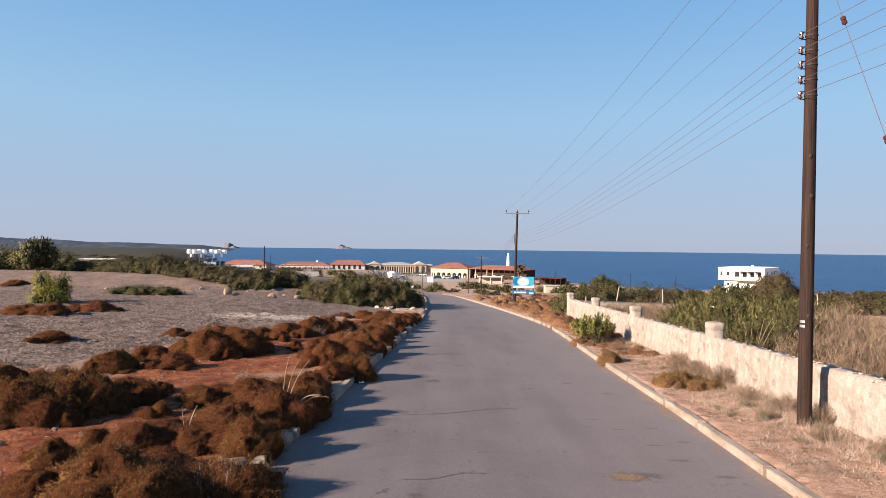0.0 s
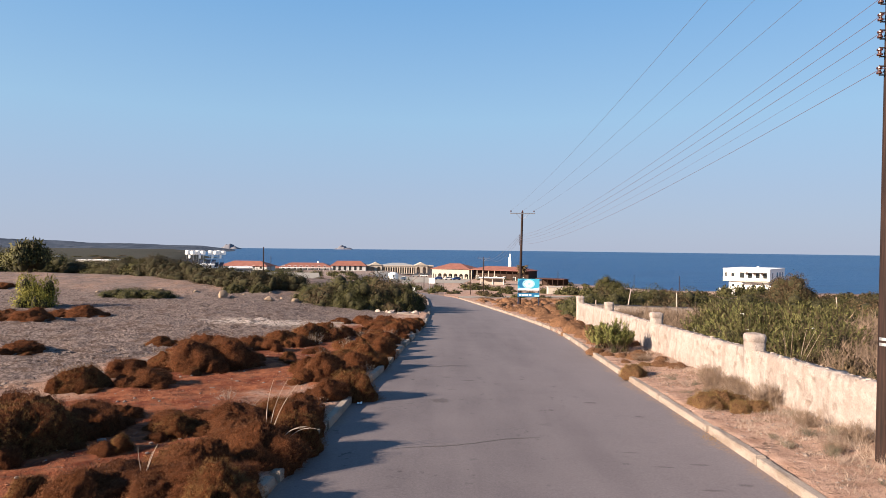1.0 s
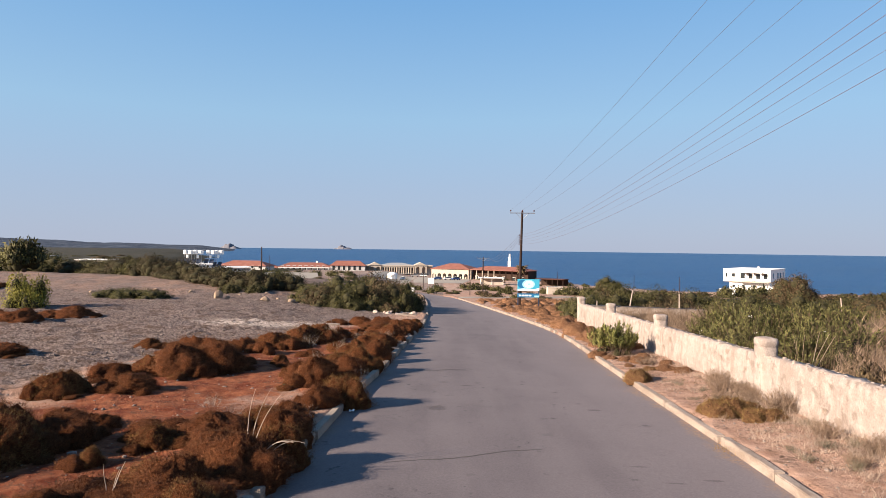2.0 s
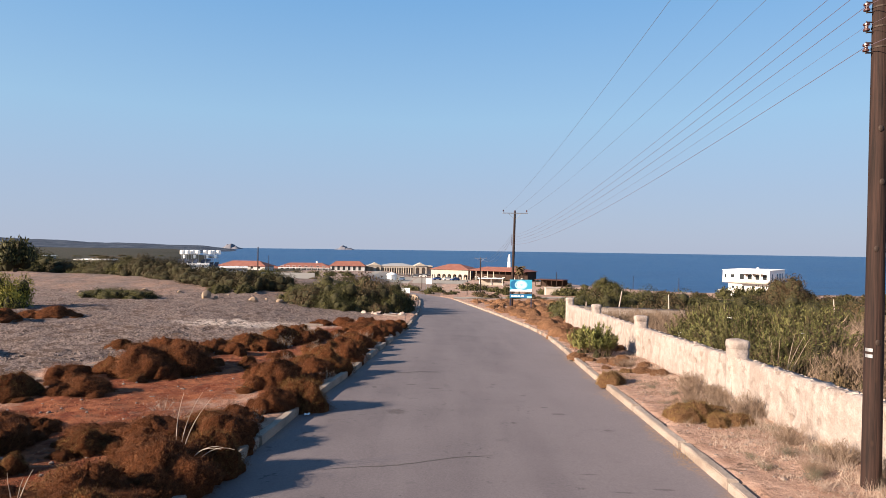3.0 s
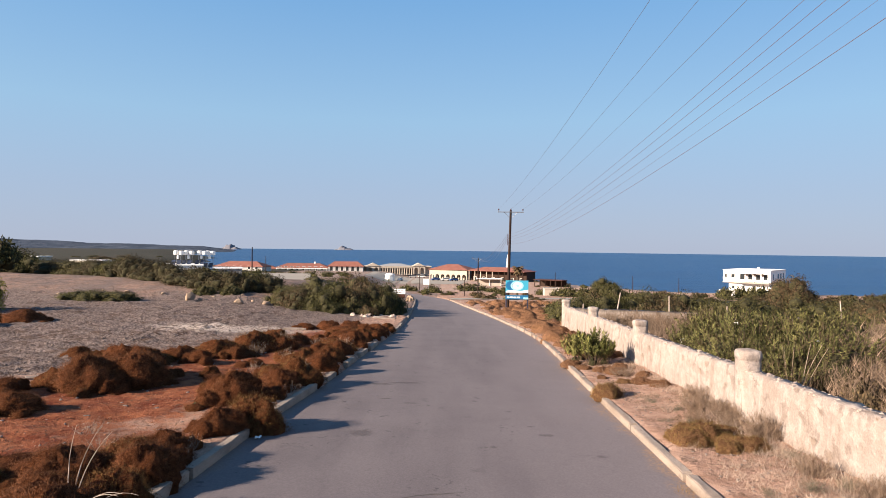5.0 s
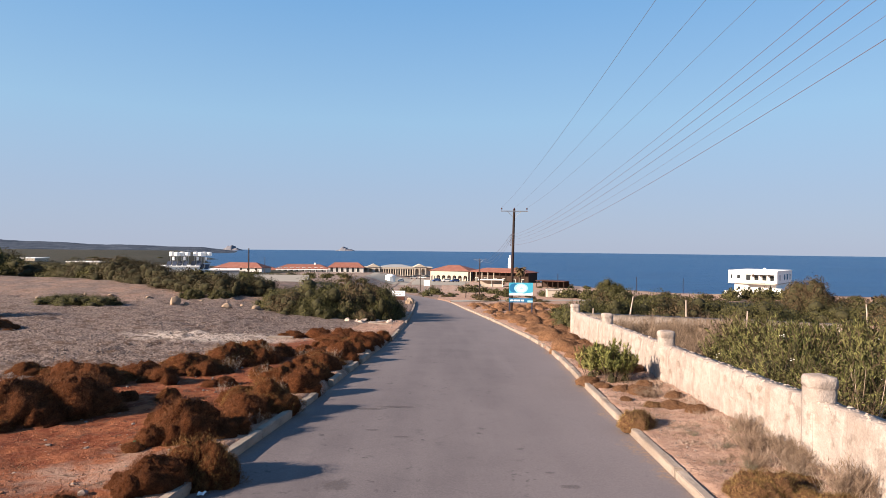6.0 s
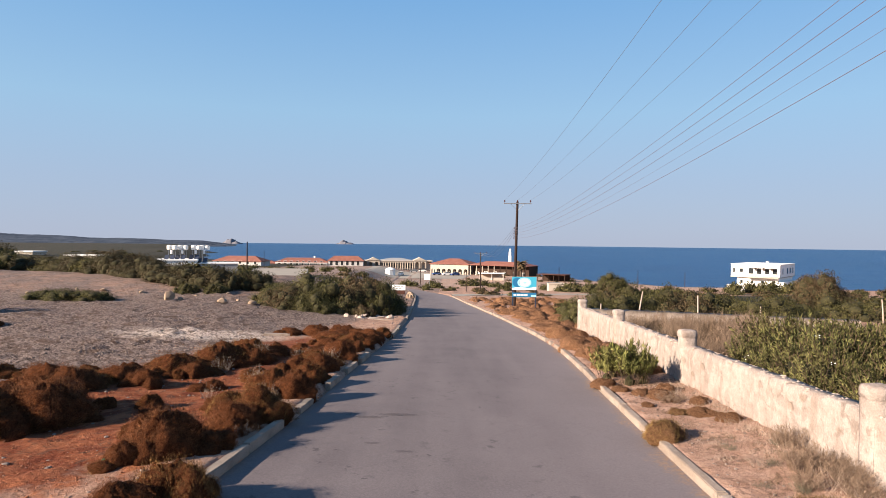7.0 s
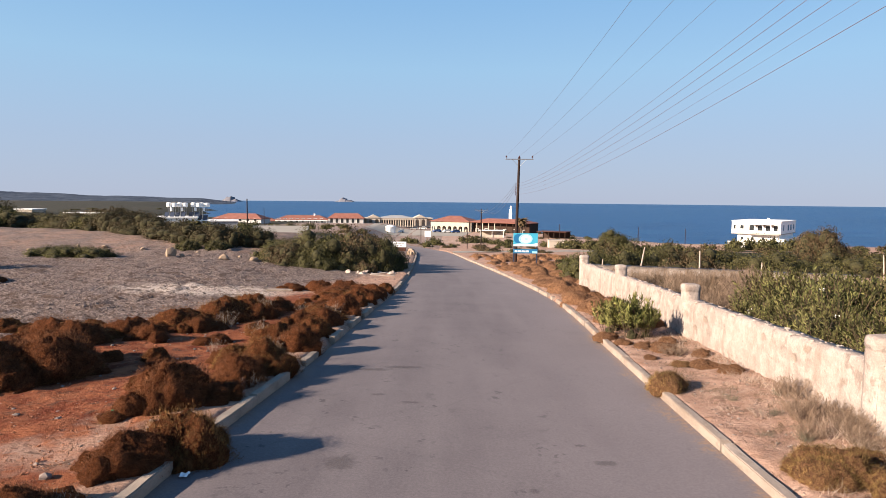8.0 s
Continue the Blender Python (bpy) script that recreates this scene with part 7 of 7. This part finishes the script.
def build_arch_house():
    p0, p1 = (-5.8, 308), (12.4, 300.5)
    z = gz(3, 304) - 0.2
    m, w = site(p0, p1, z)
    root = thing("arcaded_restaurant", "cream arcaded building with a red hip roof", "building", m)
    e = -7.2 - z
    part("arcade", arcade(0.0, 7, w / 7, 1.9, 1.9, e, 0.0), M_CREAM, root)
    part("wall", boxed(0.05, w - 0.05, 2.6, 14, -0.8, e), M_CREAM, root)
    for k in range(7):
        add_window(root, w / 7 * (k + 0.5), 0.2, 1.4, 2.2, 2.6, M_CREAM)
    part("roof", hip_roof(0, w, 0, 14, e + 0.05, 2.5, 0.6), M_TILES, root)
    m2, w2 = site((12.8, 300.5), (37.6, 283.6), z)
    wing = thing("veranda_wing", "low dark veranda wing under a red tiled roof", "building", m2)
    e2 = -7.0 - z
    # the veranda's shade is put into this wall's dark timber colour
    part("wall", boxed(0.3, w2, 3, 12, -0.8, e2 - 0.3), M_SHADEWOOD, wing)
    part("roof", hip_roof(0.3, w2, 0, 12, e2 - 0.2, 1.7, 0.5), M_TILES, wing)
    for k in range(10):
        part("post", boxed(0.6 + (w2 - 1.2) * k / 9, 0.9 + (w2 - 1.2) * k / 9, 0.1, 0.4, -0.8, e2 - 0.3), M_CREAM if k < 5 else M_SHADEWOOD, wing)
    for k in range(6):
        add_window(wing, 2.5 + (w2 - 5) * k / 5, 0.4, 1.6, 1.6, 3.0)
    # white bell tower behind
    t = thing("bell_tower", "slender white bell tower with a stepped top", "tower", Matrix.Translation((32.6, 305, gz(32.6, 305))))
    b = gz(32.6, 305)
    part("shaft", boxed(-0.65, 0.65, -0.65, 0.65, -0.5, -3.2 - b, bevel=0.06), M_WHITE, t)
    part("belfry", boxed(-0.55, 0.55, -0.55, 0.55, -3.2 - b, -1.0 - b, bevel=0.06), M_WHITE, t)
    part("top_step", boxed(-0.2, 0.5, -0.4, 0.4, -1.0 - b, 0.5 - b, bevel=0.08), M_WHITE, t)


build_arch_house()


def build_kiosk():
    x, y = -22.8, 278.4
    g = gz(x, y)
    root = thing("kiosk", "small white octagonal kiosk with a shallow dome", "kiosk", Matrix.Translation((x, y, g)))
    up = -8.0 - g
    part("wall", lathe(bmesh.new(), [(2.1, -0.5), (2.1, up - 1.1)], 8), M_WHITE, root)
    part("dome", lathe(bmesh.new(), [(2.35, up - 1.1), (2.3, up - 0.95), (1.8, up - 0.5), (1.0, up - 0.15), (0.1, up)], 16), M_WHITE, root)


build_kiosk()


def build_pergola():
    m, w = site((37.0, 246), (46.5, 240.5), gz(42, 243) - 0.1)
    z = gz(42, 243) - 0.1
    root = thing("terrace_shelter", "dark timber beach shelter with a flat reddish roof", "shelter", m)
    part("roof", boxed(-0.4, w + 0.4, -0.4, 6.4, -8.75 - z, -8.55 - z, bevel=0.03), M_BRICK, root)
    for k in range(6):
        for yy in (0.0, 5.8):
            part("post", boxed(w * k / 5 - 0.1, w * k / 5 + 0.1, yy, yy + 0.2, -0.5, -8.75 - z), M_SHADEWOOD, root)
    # same dark tone, painted as the shade under the shelter's roof
    part("back_wall", boxed(0, w, 6.0, 6.2, -0.5, -8.9 - z), M_SHADEWOOD, root)
    x, y = 26.7, 158.5
    g = gz(x, y)
    hut = thing("block_hut", "small plain beige block hut among bushes", "hut", Matrix.Translation((x, y, g)))
    part("wall", boxed(0, 3.8, 0, 3.2, -0.5, -6.5 - g), M_CREAM, hut)
    part("roof_slab", boxed(-0.15, 3.95, -0.15, 3.35, -6.5 - g, -6.32 - g), M_CREAM, hut)


build_pergola()


def build_white_house():
    z = -10.55
    m, w = site((82.3, 182.7), (91.8, 174.7), z)
    root = thing("white_villa", "white two-storey flat-roofed villa by the sea", "villa", m)
    top, mid, low = 9.25 - 0.65, 5.3, 3.05
    d = 19.0
    part("upper_storey", boxed(0, w, 0, d, mid, top), M_WHITE, root)
    part("lower_storey", boxed(1.4, w - 0.4, 0.8, d - 1, -0.8, mid - 0.22), M_WHITE, root)
    part("floor_slab", boxed(-0.1, w + 0.1, -0.1, d + 0.1, mid - 0.22, mid), M_CREAM, root)
    part("parapet", boxed(-0.10, w + 0.10, -0.10, d + 0.10, top, top + 0.20, bevel=0.03), M_WHITE, root)
    part("terrace_wall", boxed(-0.6, w + 1.0, -1.8, -1.55, -0.8, low, bevel=0.03), M_SHADEDWHITE, root)
    part("side_terrace", boxed(w - 0.39, w + 1.2, -1.54, d - 2, -0.8, low + 1.0, bevel=0.03), M_WHITE, root)
    for x, ww, hh, zz in ((0.8, 0.5, 1.2, 1.1), (2.7, 0.9, 1.0, 1.2), (5.2, 1.2, 1.6, 0.8), (7.3, 1.1, 1.6, 0.8), (9.3, 1.1, 1.6, 0.8), (11.2, 1.0, 1.6, 0.8)):
        add_window(root, x, mid + zz, ww, hh)
    for x in (6.6, 8.6, 10.6):
        cb = bmesh.new()
        lathe(cb, [(0.85, 0.0), (0.76, 0.10), (0.08, 0.36)], 12, (x, -0.8, mid + 2.15))
        sh = part("parasol", cb, M_SHADEWOOD, root, "small dark parasol")
        st = bmesh.new()
        tube(st, (x, -0.8, mid), (x, -0.8, mid + 2.2), 0.035, 0.035, 6)
        part("parasol_pole", st, M_SHADEWOOD, sh)
    part("balcony", boxed(4.4, w - 0.1, -1.4, -0.11, mid - 0.22, mid - 0.02), M_CREAM, root)
    for k in range(11):
        part("baluster", boxed(4.5 + 0.72 * k, 4.56 + 0.72 * k, -1.40, -1.34, mid - 0.019, mid + 0.62), M_STEEL, root)
    part("balcony_rail", boxed(4.4, w - 0.1, -1.42, -1.32, mid + 0.62, mid + 0.70), M_WHITE, root)
    for k in range(4):
        add_window(root, 2.6 + 2.7 * k, low + 0.35, 0.7, 0.8, 0.8, M_WHITE)
    # windows in the end wall
    for y, ww in ((3.2, 0.9), (9.0, 1.5), (12.4, 1.5), (16.0, 1.0)):
        bm = bmesh.new()
        box(bm, w - 0.02, w + 0.05, y - ww / 2 - 0.1, y + ww / 2 + 0.1, mid + 0.7, mid + 2.5)
        win = part("window", bm, M_WHITE, root)
        part("pane", boxed(w + 0.05, w + 0.07, y - ww / 2, y + ww / 2, mid + 0.8, mid + 2.4), M_DARKGLASS, win)
    part("chimney", boxed(8.2, 8.8, 3.5, 4.1, top + 0.20, top + 0.9, bevel=0.04), M_WHITE, root)


build_white_house()


def build_lots():
    """Pale paved forecourts and the side track."""
    def sheet(name, corners, label, n=14, lift=0.08, material=None):
        verts, faces = [], []
        (ax, ay), (bx, by), (cx, cy), (dx, dy) = corners
        for i in range(n + 1):
            for j in range(n + 1):
                u, v = i / n, j / n
                x = (ax * (1 - u) + bx * u) * (1 - v) + (dx * (1 - u) + cx * u) * v
                y = (ay * (1 - u) + by * u) * (1 - v) + (dy * (1 - u) + cy * u) * v
                verts.append((x, y, gz(x, y) + lift))
        for i in range(n):
            for j in range(n):
                a = i * (n + 1) + j
                faces.append((a, a + n + 1, a + n + 2, a + 1))
        return tagged(new(name, mesh_of(name, verts, faces, material or M_PAVING)), label, "paving", kind="structure")
    sheet("pavement_forecourt", ((-32, 262), (8, 255), (14, 298), (-38, 348)), "pale paved forecourt before the buildings")
    sheet("road_side", ((2.6, 103), (1.4, 112), (40, 136), (42, 128)), "narrow grey side road beyond the verge", 30, 0.05, M_PAVING)


build_lots()


def build_platform():
    """A raised concrete yard behind the bushes."""
    bm = bmesh.new()
    low = [(-32.5, 114), (-22.6, 114), (-30.2, 150), (-43.0, 150)]
    a = [bm.verts.new((x, y, gz(x, y) - 0.5)) for x, y in low]
    b = [bm.verts.new((x, y, -3.0)) for x, y in low]
    bm.faces.new(b)
    for k in range(4):
        bm.faces.new((a[k], a[(k + 1) % 4], b[(k + 1) % 4], b[k]))
    bmesh.ops.bevel(bm, geom=[e for e in bm.edges if all(v.co.z > -3.01 for v in e.verts)], offset=0.06, segments=1, affect="EDGES")
    return tagged(new("concrete_platform", from_bm("concrete_platform", bm, M_PAVING)), "pale raised concrete yard behind the bushes", "platform")


build_platform()

for hx, hy, hw, hh in ((-160, 236, 8, -2.3), (-140, 236, 12, -2.5), (-176, 228, 6, -1.9)):
    zz = gz(hx, hy)
    fh = thing("far_house", "small far pale flat-roofed house in the scrub", "house", Matrix.Translation((hx, hy, zz)), "far houses")
    part("wall", boxed(0, hw, 0, 8, -1, hh + 3.0), M_CREAM, fh)
    part("roof_slab", boxed(-0.3, hw + 0.3, -0.3, 8.3, hh + 3.0, hh + 3.3), M_WHITE, fh)
    add_window(fh, hw * 0.3, hh + 0.6, 1.4, 1.3)
    add_window(fh, hw * 0.7, hh + 0.6, 1.4, 1.3)


def build_palm(x, y, h):
    root = thing("palm_tree", "date palm with a shaggy crown by the shore", "palm", Matrix.Translation((x, y, gz(x, y))))
    bm = bmesh.new()
    tube(bm, (0, 0, -0.3), (0.15, 0, h), 0.32, 0.24, 9)
    part("trunk", bm, M_BARK, root)
    for k in range(34):
        a, up = k * 2.4, 1.1 - 2.3 * (k / 34)
        verts, faces = [], []
        p, w = Vector((0.15, 0, h)), Vector((math.cos(a), math.sin(a), up)).normalized()
        side = Vector((-math.sin(a), math.cos(a), 0))
        for s in range(9):
            wd = 0.05 + 0.42 * math.sin(math.pi * min(1, s / 8 + 0.05))
            verts += [p + side * wd - Vector((0, 0, wd * 0.5)), p, p - side * wd - Vector((0, 0, wd * 0.5))]
            p = p + w * 0.25
            w = (w + Vector((0, 0, -0.16))).normalized()
        for s in range(8):
            faces += [(3 * s, 3 * s + 1, 3 * s + 4, 3 * s + 3), (3 * s + 1, 3 * s + 2, 3 * s + 5, 3 * s + 4)]
        part("frond", mesh_of("frond", verts, faces, M_OLIVE), None, root)


build_palm(19.7, 158, 6.6)


def build_car(x, y, yaw, body_mat, label):
    """A parked hatchback: body, glasshouse and wheels."""
    root = thing("parked_car", label, "car", pose(x, y, gz(x, y) + 0.08, 0, 0, yaw), "parked cars")
    bm = bmesh.new()
    prof = [(-2.0, 0.35), (-2.0, 0.85), (-1.2, 0.95), (1.9, 0.95), (2.0, 0.6), (2.0, 0.35)]
    a = [bm.verts.new((px, -0.82, pz)) for px, pz in prof]
    b = [bm.verts.new((px, 0.82, pz)) for px, pz in prof]
    bm.faces.new(a)
    bm.faces.new(b[::-1])
    for k in range(len(a)):
        bm.faces.new((a[k], b[k], b[(k + 1) % len(a)], a[(k + 1) % len(a)]))
    part("car_body", bm, body_mat, root)
    bm = bmesh.new()
    prof = [(-1.2, 0.95, 0.80), (-0.5, 1.45, 0.66), (1.2, 1.45, 0.66), (1.8, 0.95, 0.80)]
    a = [bm.verts.new((px, -w, pz)) for px, pz, w in prof]
    b = [bm.verts.new((px, w, pz)) for px, pz, w in prof]
    bm.faces.new(a)
    bm.faces.new(b[::-1])
    for k in range(3):
        bm.faces.new((a[k], b[k], b[k + 1], a[k + 1]))
    part("glasshouse", bm, M_DARKGLASS, root, "dark car windows")
    part("car_roof", boxed(-0.5, 1.2, -0.66, 0.66, 1.452, 1.50, bevel=0.02), body_mat, root)
    for wx in (-1.25, 1.3):
        for wy in (-0.83, 0.83):
            b2 = bmesh.new()
            tube(b2, (wx, wy - 0.09, 0.32), (wx, wy + 0.09, 0.32), 0.32, 0.32, 14)
            part("wheel", b2, M_TYRE, root)


for cx, cy, yaw, cm, lab in ((-2.5, 292, 20, M_CARBLUE, "blue parked hatchback before the arcade"), (2.2, 290, 15, M_WHITE, "white parked car before the arcade"), (6.0, 288, 25, M_CARBLUE, "blue parked hatchback before the arcade"), (-18.5, 284, 80, M_WHITE, "white parked car beside the kiosk"), (-15.0, 330, 5, M_GREYW, "grey parked car before the columns"), (-10.5, 330, 5, M_WHITE, "white parked car before the columns")):
    build_car(cx, cy, yaw, cm, lab)


def build_bar_hut():
    """A low white-roofed stall with dark openings."""
    x, y = 19.0, 250.0
    g = gz(x, y)
    root = thing("beach_stall", "low white stall with a flat canopy", "stall", Matrix.Translation((x, y, g)))
    part("canopy", boxed(-4.5, 5.5, -2.2, 3.0, 2.6, 2.85, bevel=0.03), M_WHITE, root)
    part("counter", boxed(-4.0, 5.0, -1.6, -1.3, -0.3, 1.1), M_CREAM, root)
    part("back_wall", boxed(-4.0, 5.0, 2.4, 2.6, -0.3, 2.6), M_CREAM, root)
    for dx in (-4.1, 0.5, 5.0):
        part("post", boxed(dx, dx + 0.15, -1.9, -1.75, -0.3, 2.6), M_WHITE, root)


build_bar_hut()
